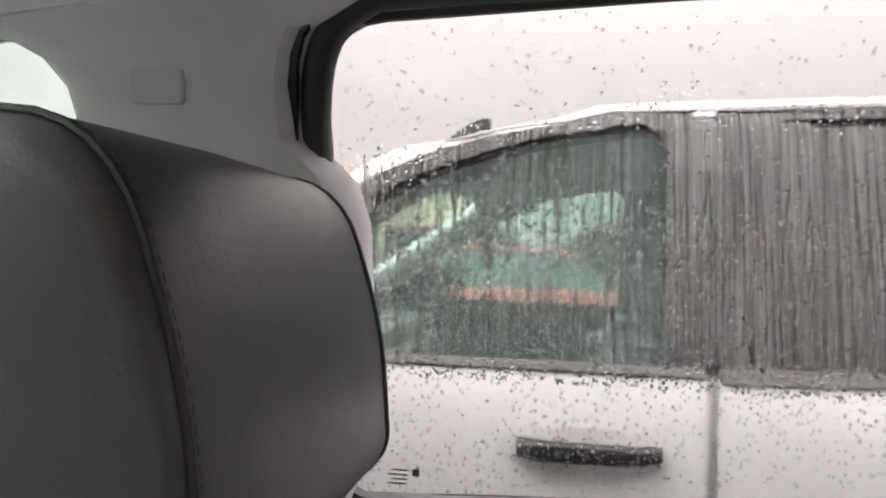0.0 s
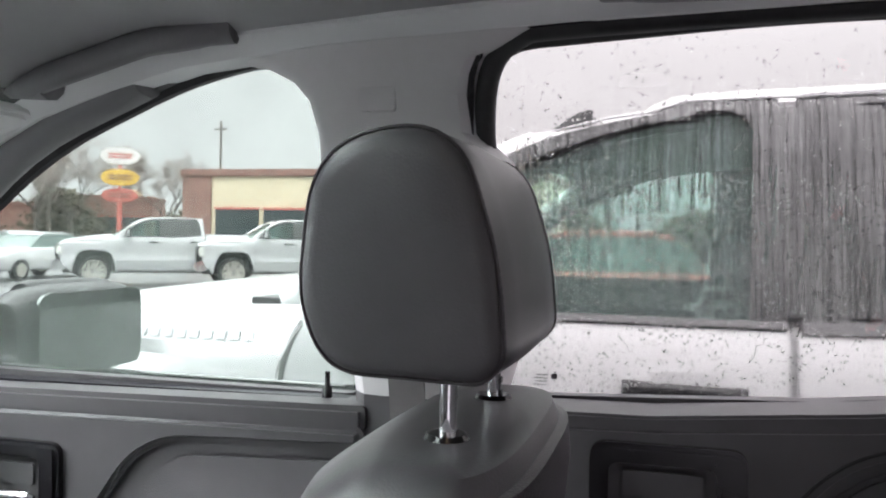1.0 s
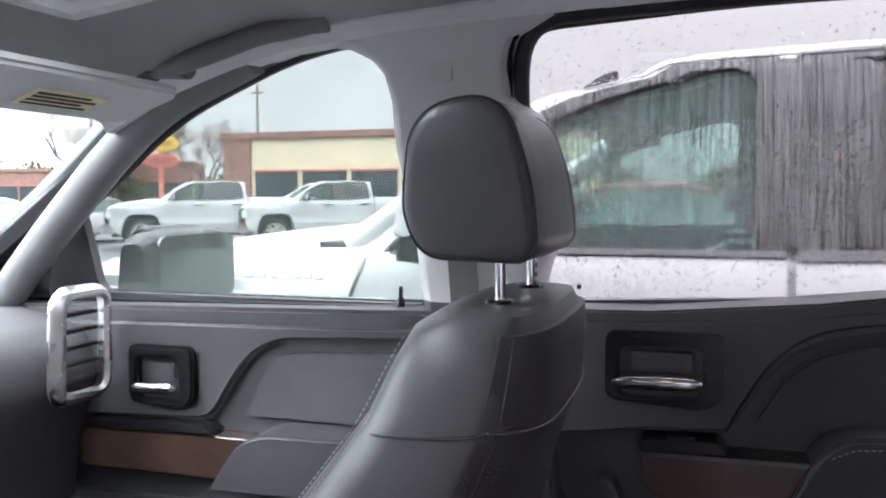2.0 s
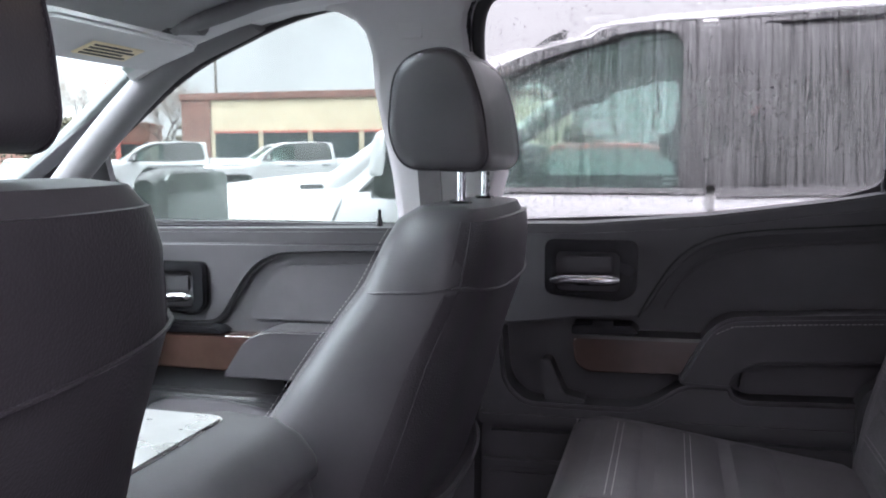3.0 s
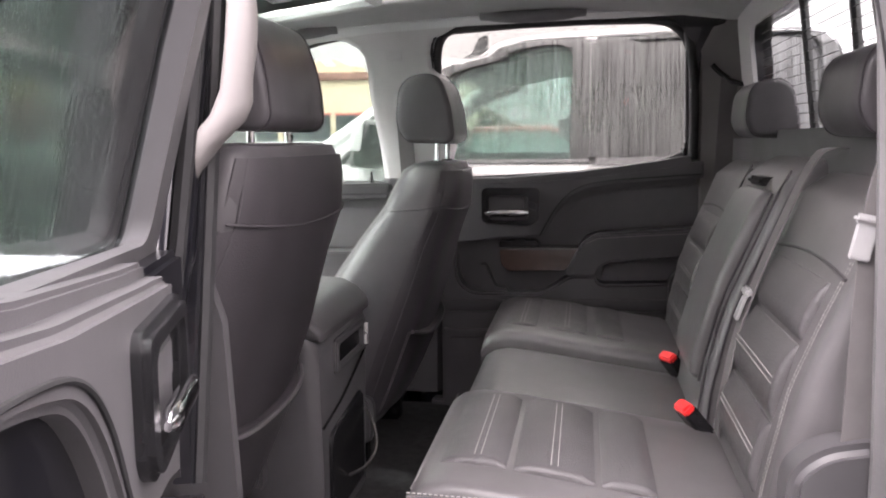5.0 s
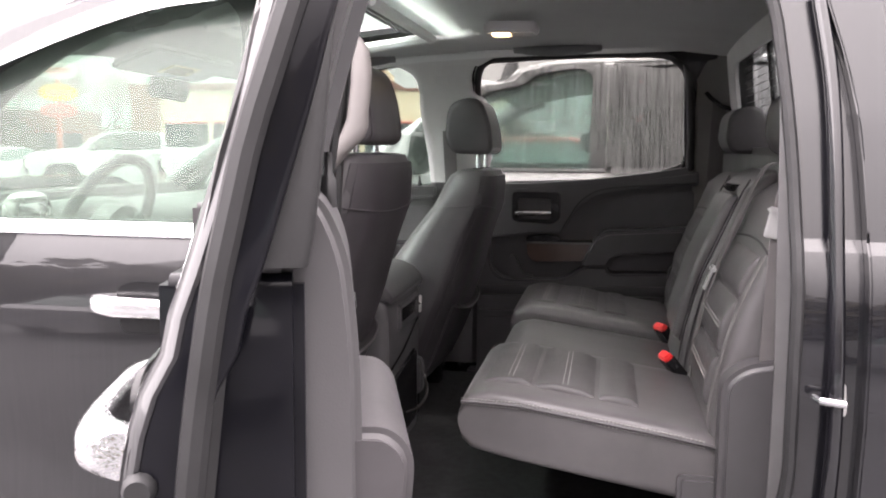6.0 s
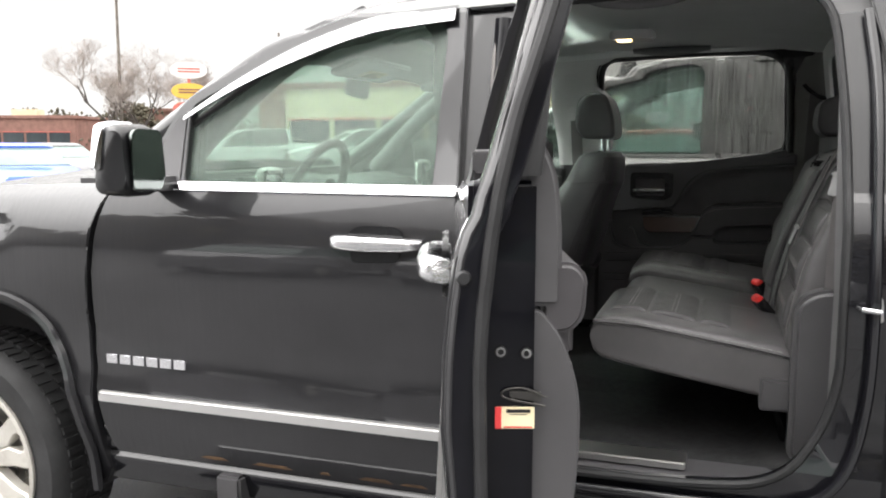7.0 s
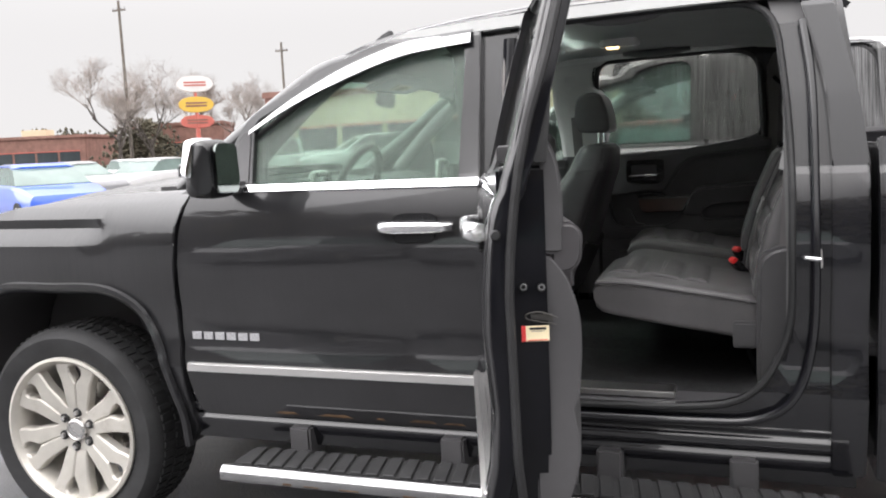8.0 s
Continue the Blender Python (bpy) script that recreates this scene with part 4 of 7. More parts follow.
def line_rear_door(d, s):
    off = Matrix.Translation((0.19, -s * 0.955, 0))
    # inner steel, its paint darkened in colour for shade, seen on the closing edge
    steel = rpoly([(-0.17, 0.545, 0.03), (-0.17, 1.345, 0.01), (0.2, 1.352, 0.1), (0.55, 1.378, 0.1), (0.752, 1.388, 0.01), (0.752, 0.82, 0.1), (0.70, 0.62, 0.1), (0.62, 0.545, 0.05)], 0.02)
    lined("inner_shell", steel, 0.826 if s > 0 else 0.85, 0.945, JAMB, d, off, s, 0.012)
    fr = plate(B(), rpoly([(-0.165, 1.335), (-0.165, 1.835), (0.25, 1.853), (0.655, 1.848, 0.12), (0.735, 1.55, 0.1), (0.75, 1.375), (0.55, 1.365), (0.2, 1.345)], 0.03), (rpoly([(-0.10, 1.36), (-0.105, 1.815), (0.25, 1.83), (0.63, 1.834, 0.08), (0.652, 1.44), (0.55, 1.408), (0.3, 1.378)], 0.03),), lambda x, z: pane(x, z) - 0.008, 0.026, s, GREEN_CUTS, bevel=0.006)
    part("inner_frame", move(fr, off), TRIM, d)
    bm = B()
    loop = rpoly([(-0.185, 0.56, 0.04), (-0.185, 1.81, 0.05), (0.25, 1.832, 0.1), (0.675, 1.825, 0.12), (0.752, 1.53, 0.2), (0.768, 0.83, 0.1), (0.71, 0.62, 0.1), (0.62, 0.555, 0.05)], 0.05, 5)
    tube(bm, [(x, s * (min(skin(x, z) - 0.045, 0.905) if s > 0 else min(skin(x, z) - 0.016, 0.955)), z) for x, z in loop], 0.011, 8, closed=True)
    part("door_seal", move(bm, off), SEAL, d)
    # lining
    base = rpoly([(-0.10, 0.60), (-0.10, 1.352), (0.2, 1.36), (0.5, 1.385), (0.70, 1.405), (0.705, 1.2), (0.715, 0.95), (0.70, 0.78), (0.62, 0.63)], 0.03)
    lined("lining", base, 0.814, 0.834, TRIM, d, off, s, 0.008)
    sill = rpoly([(-0.12, 1.335), (-0.12, 1.358), (0.1, 1.362), (0.34, 1.382), (0.56, 1.412), (0.66, 1.43), (0.66, 1.394), (0.5, 1.372), (0.2, 1.345)], 0.006)
    lined("sill_cap", sill, 0.782 if s > 0 else 0.80, 0.885, TRIM, d, off, s, 0.010)
    swoop = rpoly([(-0.10, 1.15), (-0.10, 1.345), (0.1, 1.35), (0.34, 1.368), (0.56, 1.396), (0.70, 1.415), (0.70, 1.362), (0.42, 1.342, 0.08), (0.325, 1.318, 0.05), (0.272, 1.265, 0.08), (0.222, 1.178, 0.03), (0.09, 1.172), (0.0, 1.158)], 0.012, 5)
    lined("upper_panel", swoop, 0.777, 0.824, TRIM, d, off, s, 0.009, seg=3)
    seam = curve([(x, s * (0.7755 + (0.052 if s < 0 else 0)), z) for x, z in ((0.69, 1.374), (0.55, 1.364), (0.42, 1.354), (0.335, 1.336), (0.278, 1.295), (0.236, 1.23), (0.21, 1.182))], 5)
    part("panel_seam", move(tube(B(), seam, 0.0022, 6), off), SEAL, d)
    pad = rpoly([(0.245, 1.185), (0.292, 1.265), (0.345, 1.305), (0.42, 1.325), (0.695, 1.348), (0.695, 1.205), (0.38, 1.18)], 0.02, 5)
    lined("insert", pad, 0.806, 0.82, TRIM2, d, off, s, 0.006)
    arm = rpoly([(0.285, 1.062, 0.02), (0.338, 1.168, 0.05), (0.375, 1.196, 0.03), (0.69, 1.216), (0.69, 1.125), (0.425, 1.108, 0.02), (0.392, 1.085, 0.02), (0.385, 1.06, 0.01)], 0.012, 5)
    lined("armrest", arm, 0.735, 0.824, LEATHER, d, off, s, 0.014, "stitched vinyl armrest", 3)
    bm = B()
    dashes(bm, [(x, s * (0.7335 + (0.05 if s < 0 else 0)), z) for x, z in ((0.355, 1.165), (0.385, 1.18), (0.48, 1.188), (0.685, 1.2))], 0.009, r=0.0009)
    part("stitching", move(bm, off), STITCH, d)
    lined("pull_pocket", rpoly([(0.40, 1.04), (0.41, 1.10), (0.69, 1.118), (0.69, 1.05)], 0.015, 5), 0.785, 0.824, TRIM2, d, off, s, 0.004)
    lined("pocket_end", rpoly([(0.62, 1.045), (0.65, 1.115), (0.69, 1.118), (0.69, 1.05)], 0.008), 0.735, 0.824, TRIM, d, off, s, 0.006)
    wood = rpoly([(0.092, 1.09, 0.02), (0.085, 1.142, 0.015), (0.335, 1.146, 0.01), (0.295, 1.078, 0.01), (0.115, 1.072, 0.02)], 0.01, 5)
    lined("wood_trim", wood, 0.752, 0.824, WOOD, d, off, s, 0.009, "dark wood-grain trim strip", 3)
    lined("trim_strip", rpoly([(0.088, 1.140), (0.088, 1.147), (0.337, 1.150), (0.333, 1.143)], 0.002), 0.748, 0.824, DARKMETAL, d, off, s, 0.002)
    lined("switch_panel", rpoly([(0.085, 1.147), (0.085, 1.166), (0.20, 1.168), (0.215, 1.152)], 0.006), 0.748, 0.824, GLOSSPL, d, off, s, 0.004)
    lined("window_switch", rpoly([(0.125, 1.164), (0.125, 1.172), (0.165, 1.174), (0.165, 1.166)], 0.003), 0.755, 0.78, GLOSSPL, d, off, s, 0.003)
    low = rpoly([(-0.10, 0.965), (-0.10, 1.15), (-0.055, 1.152, 0.01), (-0.045, 1.04, 0.03), (-0.005, 1.004, 0.04), (0.225, 1.006, 0.05), (0.30, 1.062, 0.03), (0.385, 1.062), (0.39, 1.042, 0.01), (0.41, 1.036), (0.69, 1.048), (0.69, 0.98)], 0.012, 5)
    lined("pocket_wall", low, 0.745, 0.824, TRIM, d, off, s, 0.012, seg=3)
    lined("pocket_lip", rpoly([(-0.10, 0.955), (-0.10, 0.985), (0.69, 1.005), (0.69, 0.975)], 0.01), 0.738, 0.824, TRIM, d, off, s, 0.009)
    lined("bottle_rib", rpoly([(0.03, 1.005), (0.02, 1.09), (0.04, 1.09), (0.07, 1.02), (0.11, 1.012), (0.11, 1.004)], 0.01), 0.766, 0.824, TRIM, d, off, s, 0.005)
    bulge = rpoly([(-0.10, 0.62), (-0.10, 0.96), (0.69, 0.978), (0.70, 0.80), (0.61, 0.64)], 0.03, 5)
    lined("lower_panel", bulge, 0.75 if s > 0 else 0.728, 0.81, TRIM, d, off, s, 0.028, seg=4)
    lined("speaker_cover", rpoly([(-0.085, 0.66), (-0.085, 0.865), (0.20, 0.87), (0.20, 0.66)], 0.03, 5), 0.74, 0.765, TRIM2, d, off, s, 0.008)
    lined("speaker_rim", rpoly([(-0.09, 0.872), (-0.09, 0.885), (0.205, 0.89), (0.205, 0.877)], 0.004), 0.738, 0.765, TRIM, d, off, s, 0.003)
    bezel_pull(d, off, s, 0.028, 0.208, 1.212, 1.332, 0.777)
    # lock knob
    bm = B()
    tube(bm, [(0.648, s * 0.835, 1.425), (0.648, s * 0.835, 1.447), (0.648, s * 0.835, 1.452), (0.648, s * 0.835, 1.468)], [0.008, 0.007, 0.004, 0.004], 10)
    part("lock_knob", move(bm, off), GLOSSPL, d)
    if s < 0:
        # shoulder where the window frame runs into the door's edge
        rings = []
        for z, x1, ya, yb in ((1.395, 0.775, 0.846, 0.912), (1.42, 0.774, 0.842, 0.905), (1.50, 0.766, 0.834, 0.884), (1.58, 0.745, 0.826, 0.862)):
            rings.append([(x, s * y, z) for x, y in rpoly([(0.68, ya), (0.68, yb), (x1, yb), (x1, ya)], 0.012, 3)])
        part("frame_shoulder", move(loft(B(), rings), off), SEAL, d)
        # folded flange, rubber seal and bump stop along the closing edge
        rings, run, hem = [], [], []
        for z in np.linspace(0.56, 1.745, 48):
            xe = float(np.interp(z, (0.56, 0.60, 0.70, 0.8, 1.372, 1.56, 1.70, 1.75), (0.712, 0.738, 0.764, 0.785, 0.785, 0.775, 0.742, 0.728)))
            yo = skin(xe, z) + float(np.interp(z, (1.25, 1.33, 1.366, 1.40, 1.5), (0.0015, 0.006, 0.010, 0.006, 0.0015)))
            rings.append([(x, s * y, z) for x, y in rpoly([(xe - 0.012, yo - 0.05), (xe - 0.012, yo - 0.012), (xe + 0.003, yo - 0.012), (xe + 0.003, yo - 0.05)], 0.004, 3)])
            hem.append([(x, s * y, z) for x, y in ((xe - 0.05, yo - 0.002), (xe - 0.05, yo + 0.002), (xe - 0.022, yo + 0.0015), (xe - 0.009, yo - 0.001), (xe - 0.001, yo - 0.0055), (xe + 0.004, yo - 0.0115), (xe + 0.0035, yo - 0.0145), (xe - 0.002, yo - 0.015))])
            run.append((xe + 0.005, s * (float(np.interp(z, (0.56, 0.8, 1.132, 1.225, 1.304, 1.382, 1.478, 1.61, 1.75), (0.90, 0.923, 0.929, 0.924, 0.915, 0.903, 0.881, 0.838, 0.80)))), z))
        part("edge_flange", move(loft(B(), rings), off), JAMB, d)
        part("edge_hem", move(loft(B(), hem), off), BLACK, d)
        part("edge_seal", move(tube(B(), run, 0.0095, 8), off), SEAL, d)
        bm = B()
        tube(bm, [(0.786, s * 0.951, 1.258), (0.793, s * 0.951, 1.258), (0.797, s * 0.951, 1.258)], [0.011, 0.0105, 0.008], 16)
        part("bump_stop", move(bm, off), SEAL, d, "black rubber bump stop")
        # rounded ends of the lining on the closing side
        bm = B()
        solid(bm, rpoly([(-0.88, 1.208), (-0.88, 1.45), (-0.84, 1.443, 0.02), (-0.82, 1.40, 0.04), (-0.812, 1.33, 0.04), (-0.810, 1.208)], 0.012, 4), 0.55, 0.735, "x", 0.014, 3)
        part("upper_end", move(bm, off), TRIM, d)
        bm = B()
        solid(bm, rpoly([(-0.88, 0.60), (-0.845, 0.62, 0.02), (-0.80, 0.72, 0.05), (-0.785, 0.80, 0.04), (-0.798, 0.872, 0.02), (-0.80, 0.886, 0.008), (-0.788, 0.91, 0.03), (-0.78, 1.0, 0.05), (-0.782, 1.09, 0.04), (-0.81, 1.168, 0.04), (-0.84, 1.204, 0.01), (-0.88, 1.206)], 0.012, 5), 0.55, 0.733, "x", 0.016, 3)
        part("lower_end", move(bm, off), TRIM, d)
        bm = B()
        solid(bm, rpoly([(-0.84, 1.165), (-0.795, 1.168, 0.02), (-0.776, 1.19, 0.015), (-0.772, 1.25, 0.02), (-0.79, 1.27, 0.012), (-0.84, 1.272)], 0.012, 5), 0.5, 0.728, "x", 0.014, 3)
        part("armrest_end", move(bm, off), LEATHER, d)
        # closing edge: bolts, latch, plug and label
        for x, y, z in ((0.752, 0.862, 1.146), (0.752, 0.898, 1.148)):
            turned = Matrix.Rotation(radians(90), 4, "Y")
            bm = B()
            bmesh.ops.create_cone(bm, cap_ends=True, segments=16, radius1=0.0098, radius2=0.0092, depth=0.005, matrix=Matrix.Translation((x + 0.0025, s * y, z)) @ turned)
            bolt = part("latch_bolt", move(bm, off), GLOSSPL, d)
            bm = B()
            ring = [(0.0068, 0.004), (0.0068, 0.0062), (0.0048, 0.0068), (0.0040, 0.0045)]
            loft(bm, [[(x + h, s * y + r * math.cos(k * math.pi / 8), z + r * math.sin(k * math.pi / 8)) for k in range(16)] for r, h in ring])
            part("bolt_head", move(bm, off), HANDLE, bolt)
        bm = B()
        pts = [(0.757, s * 0.832, 1.083), (0.757, s * 0.865, 1.096), (0.757, s * 0.89, 1.094), (0.757, s * 0.896, 1.087), (0.757, s * 0.885, 1.08), (0.757, s * 0.835, 1.07)]
        tube(bm, curve(pts, 5), 0.0016, 6)
        part("latch_mouth", move(bm, off), DARKMETAL, d)
        bm = B()
        solid(bm, rpoly([(s * 0.84, 1.075), (s * 0.84, 1.09), (s * 0.885, 1.092), (s * 0.885, 1.082)], 0.004), 0.748, 0.756, "x", 0.001)
        part("latch_claw", move(bm, off), DARKMETAL, d)
        bm = B()
        bmesh.ops.create_cone(bm, cap_ends=True, segments=20, radius1=0.014, radius2=0.012, depth=0.006, matrix=Matrix.Translation((0.763, s * 0.925, 1.25)) @ Matrix.Rotation(radians(90), 4, "Y"))
        part("plug", move(bm, off), SEAL, d)
        bm = B()
        rbox(bm, 0.7525, 0.7545, -0.905, -0.849, 1.036, 1.068, 0.0008)
        part("door_label", move(bm, off), CREAM, d, "cream sticker with a red end and unreadable print")
        bm = B()
        rbox(bm, 0.7535, 0.7553, -0.905, -0.896, 1.036, 1.068, 0.0005)
        rbox(bm, 0.7535, 0.7553, -0.893, -0.852, 1.0375, 1.0395, 0.0005)
        part("label_print", move(bm, off), LABELRED, d)
        bm = B()
        for y0, y1, z0, z1 in ((-0.889, -0.855, 1.0595, 1.0645), (-0.885, -0.859, 1.0565, 1.0575)):
            rbox(bm, 0.7535, 0.7553, y0, y1, z0, z1, 0.0004)
        part("label_print", move(bm, off), SEAL, d)
    else:
        # maker's mark on the glass, unreadable
        bm = B()
        y = pane(0, 1.385) - 0.006
        rbox(bm, -0.037, -0.03, y - 0.0006, y, 1.381, 1.388, 0)
        for k in range(4):
            rbox(bm, -0.062 + 0.004 * (k % 2), -0.042, y - 0.0006, y, 1.372 + 0.0045 * k, 1.3735 + 0.0045 * k, 0)
        part("glass_mark", move(bm, off), SEAL, d)


def line_front_door(d, s):
    off = Matrix.Translation((1.33, -s * 0.95, 0))
    lined("inner_shell", rpoly([(-1.27, 0.56), (-1.29, 1.33), (-0.25, 1.345), (-0.25, 0.56)], 0.03), 0.835, 0.945, JAMB, d, off, s, 0.01)
    fr = plate(B(), rpoly([(-1.16, 1.33), (-1.06, 1.562, 0.06), (-0.785, 1.715, 0.1), (-0.50, 1.815, 0.1), (-0.25, 1.832), (-0.25, 1.335)], 0.03), (rpoly([(-1.02, 1.345), (-1.03, 1.55, 0.05), (-0.785, 1.69, 0.1), (-0.50, 1.793, 0.1), (-0.31, 1.81, 0.1), (-0.30, 1.345)], 0.03),), lambda x, z: pane(x, z) - 0.008, 0.028, s, GREEN_CUTS, bevel=0.006)
    part("inner_frame", move(fr, off), TRIM, d)
    lined("lining", rpoly([(-1.24, 0.62), (-1.26, 1.30), (-0.27, 1.335), (-0.27, 0.62)], 0.04), 0.80, 0.84, TRIM, d, off, s, 0.01)
    lined("sill_cap", rpoly([(-1.23, 1.29), (-1.23, 1.325), (-0.27, 1.345), (-0.27, 1.31)], 0.01), 0.79, 0.885, TRIM, d, off, s, 0.012)
    up = rpoly([(-1.23, 1.10), (-1.23, 1.30), (-0.27, 1.318), (-0.27, 1.29), (-0.56, 1.278, 0.06), (-0.615, 1.25, 0.05), (-0.66, 1.19, 0.05), (-0.70, 1.12, 0.04)], 0.015, 5)
    lined("upper_panel", up, 0.782, 0.805, TRIM, d, off, s, 0.010, seg=3)
    lined("insert", rpoly([(-0.645, 1.13), (-0.60, 1.225), (-0.55, 1.262), (-0.28, 1.275), (-0.28, 1.13)], 0.03, 5), 0.794, 0.805, TRIM2, d, off, s, 0.006)
    lined("armrest", rpoly([(-0.66, 1.02), (-0.60, 1.11, 0.05), (-0.55, 1.13, 0.03), (-0.27, 1.135), (-0.27, 1.03)], 0.015, 5), 0.70, 0.80, LEATHER, d, off, s, 0.016, "stitched vinyl armrest", 3)
    lined("pull_pocket", rpoly([(-0.55, 0.97), (-0.55, 1.03), (-0.28, 1.03), (-0.28, 0.97)], 0.02), 0.775, 0.80, GLOSSPL, d, off, s, 0.005)
    lined("wood_trim", rpoly([(-0.98, 1.02), (-0.98, 1.10), (-0.60, 1.105), (-0.66, 1.02)], 0.015), 0.755, 0.80, WOOD, d, off, s, 0.010, "dark wood-grain trim strip", 3)
    lined("switch_panel", rpoly([(-0.96, 1.10), (-0.96, 1.115), (-0.70, 1.12), (-0.68, 1.106)], 0.006), 0.75, 0.80, GLOSSPL, d, off, s, 0.004)
    lined("lower_panel", rpoly([(-1.2, 0.64), (-1.2, 0.96), (-0.28, 0.97), (-0.28, 0.64)], 0.04), 0.765, 0.81, TRIM, d, off, s, 0.014, seg=3)
    bezel_pull(d, off, s, -0.875, -0.73, 1.14, 1.262, 0.782)
    bm = B()
    tube(bm, [(-0.345, s * 0.845, 1.335), (-0.345, s * 0.845, 1.358), (-0.345, s * 0.845, 1.362), (-0.345, s * 0.845, 1.38)], [0.008, 0.007, 0.004, 0.004], 10)
    part("lock_knob", move(bm, off), GLOSSPL, d)


for ob in truck.children:
    s = 1 if ob.location.y > 0 else -1
    if ob.name.startswith("rear_door"):
        line_rear_door(ob, s)
    elif ob.name.startswith("front_door"):
        line_front_door(ob, s)

# ---- rain on the passenger's rear pane ----
def rain(parent, off):
    """Beads and running trails on the outer face, as small lenses."""
    rng = random.Random(21)
    verts, faces = [], []
    def inside(x, z):
        return -0.10 < x < 0.655 and 1.36 + 0.07 * max(0, x) / 0.66 < z < 1.815
    def bead(x, z, rx, rz, n=8):
        y0, base = pane(x, z) + 0.0008, len(verts)
        hgt = min(rx, 0.0022) * (0.08 if z < 1.485 else 0.3 if z > 1.66 else 0.8)
        lean = (pane(x, z + 0.01) - pane(x, z - 0.01)) / 0.02
        for k, (f, g) in enumerate(((1.0, 0.0), (0.87, 0.5), (0.5, 0.87))):
            for j in range(n):
                a = 2 * math.pi * j / n
                dz = rz * f * math.sin(a)
                verts.append((x + rx * f * math.cos(a), y0 + lean * dz + hgt * g, z + dz))
        verts.append((x, y0 + hgt, z))
        for k in range(2):
            for j in range(n):
                p, q = base + k * n + j, base + k * n + (j + 1) % n
                faces.append((p, p + n, q + n, q))
        for j in range(n):
            faces.append((base + 2 * n + j, base + 3 * n, base + 2 * n + (j + 1) % n))
        faces.append(tuple(base + j for j in range(n)))
    count = 0
    while count < 8500:
        x, z = rng.uniform(-0.10, 0.655), rng.uniform(1.36, 1.815)
        if not inside(x, z) or rng.random() > (0.12 if z > 1.70 else 0.35 if z > 1.65 else 0.35 if z < 1.485 else 1.0):
            continue
        r = 0.0007 + 0.0013 * rng.random() ** 1.6
        bead(x, z, r, r * rng.uniform(1.0, 1.35))
        count += 1
    for k in range(160):
        x, z = rng.uniform(-0.09, 0.645), rng.uniform(1.52, 1.67)
        w, ln = rng.uniform(0.0008, 0.0018), rng.uniform(0.006, 0.035)
        if inside(x, z - ln) and inside(x, z + ln):
            bead(x, z, w, ln, 10)
    me = bpy.data.meshes.new("raindrops")
    me.from_pydata(verts, [], faces)
    for f in me.polygons:
        f.use_smooth = len(f.vertices) < 7
    me.materials.append(WATER)
    ob = new("raindrops", me)
    ob.matrix_local = off
    ob.parent = parent
    ob["kind"] = "stuff"
    ob.visible_shadow = False


WATER = mat("rain_water", (0.9, 0.92, 0.91), 0.0, transmission=1.0, ior=1.33)
for ob in truck.children:
    if ob.name.startswith("rear_door") and ob.location.y > 0:
        rain(ob, Matrix.Translation((0.19, -0.955, 0)))

# ---- cab lining ----
HOLE = [(-0.62, -0.36), (-0.62, 0.36), (-0.20, 0.36), (-0.20, -0.36)]


def liner_z(x, y):
    edge = 0.03 * (abs(y) / 0.78) ** 4
    return float(np.interp(x, [-0.86, -0.70, -0.5, -0.1, 0.4, 0.7, 0.80], [1.70, 1.775, 1.828, 1.858, 1.865, 1.85, 1.82])) - edge


bm = B()
xs = [-0.84, -0.72, -0.62, -0.48, -0.34, -0.20, -0.05, 0.15, 0.35, 0.55, 0.70, 0.82]
ys = [-0.78, -0.74, -0.66, -0.56, -0.46, -0.36, -0.18, 0, 0.18, 0.36, 0.46, 0.56, 0.66, 0.74, 0.78]
grid = [[bm.verts.new((x, y, liner_z(x, y))) for y in ys] for x in xs]
for i in range(len(xs) - 1):
    for j in range(len(ys) - 1):
        if -0.62 <= xs[i] < -0.20 and -0.36 <= ys[j] < 0.36:
            continue
        bm.faces.new((grid[i][j], grid[i][j + 1], grid[i + 1][j + 1], grid[i + 1][j]))
bmesh.ops.solidify(bm, geom=bm.faces[:], thickness=0.008)
bmesh.ops.recalc_face_normals(bm, faces=bm.faces)
part("headliner", bm, LINER, truck, "grey cloth headliner")
bm = B()
for (x0, y0), (x1, y1) in zip(HOLE, HOLE[1:] + HOLE[:1]):
    tube(bm, [(x0, y0, liner_z(x0, y0) - 0.004), (x1, y1, liner_z(x1, y1) - 0.004)], 0.017, 8)
part("sunroof_frame", bm, LINER, truck)
bm = B()
rbox(bm, -0.51, -0.09, -0.365, 0.365, 1.888, 1.893, 0.001)
part("sunroof_glass", bm, SCREEN, truck)
bm = B()
for k in range(7):
    rbox(bm, -0.30 + 0.022 * k, -0.284 + 0.022 * k, -0.35, 0.35, 1.862, 1.868, 0.001)
part("sunroof_shade", bm, TRIM2, truck, "ribbed dark sunshade")

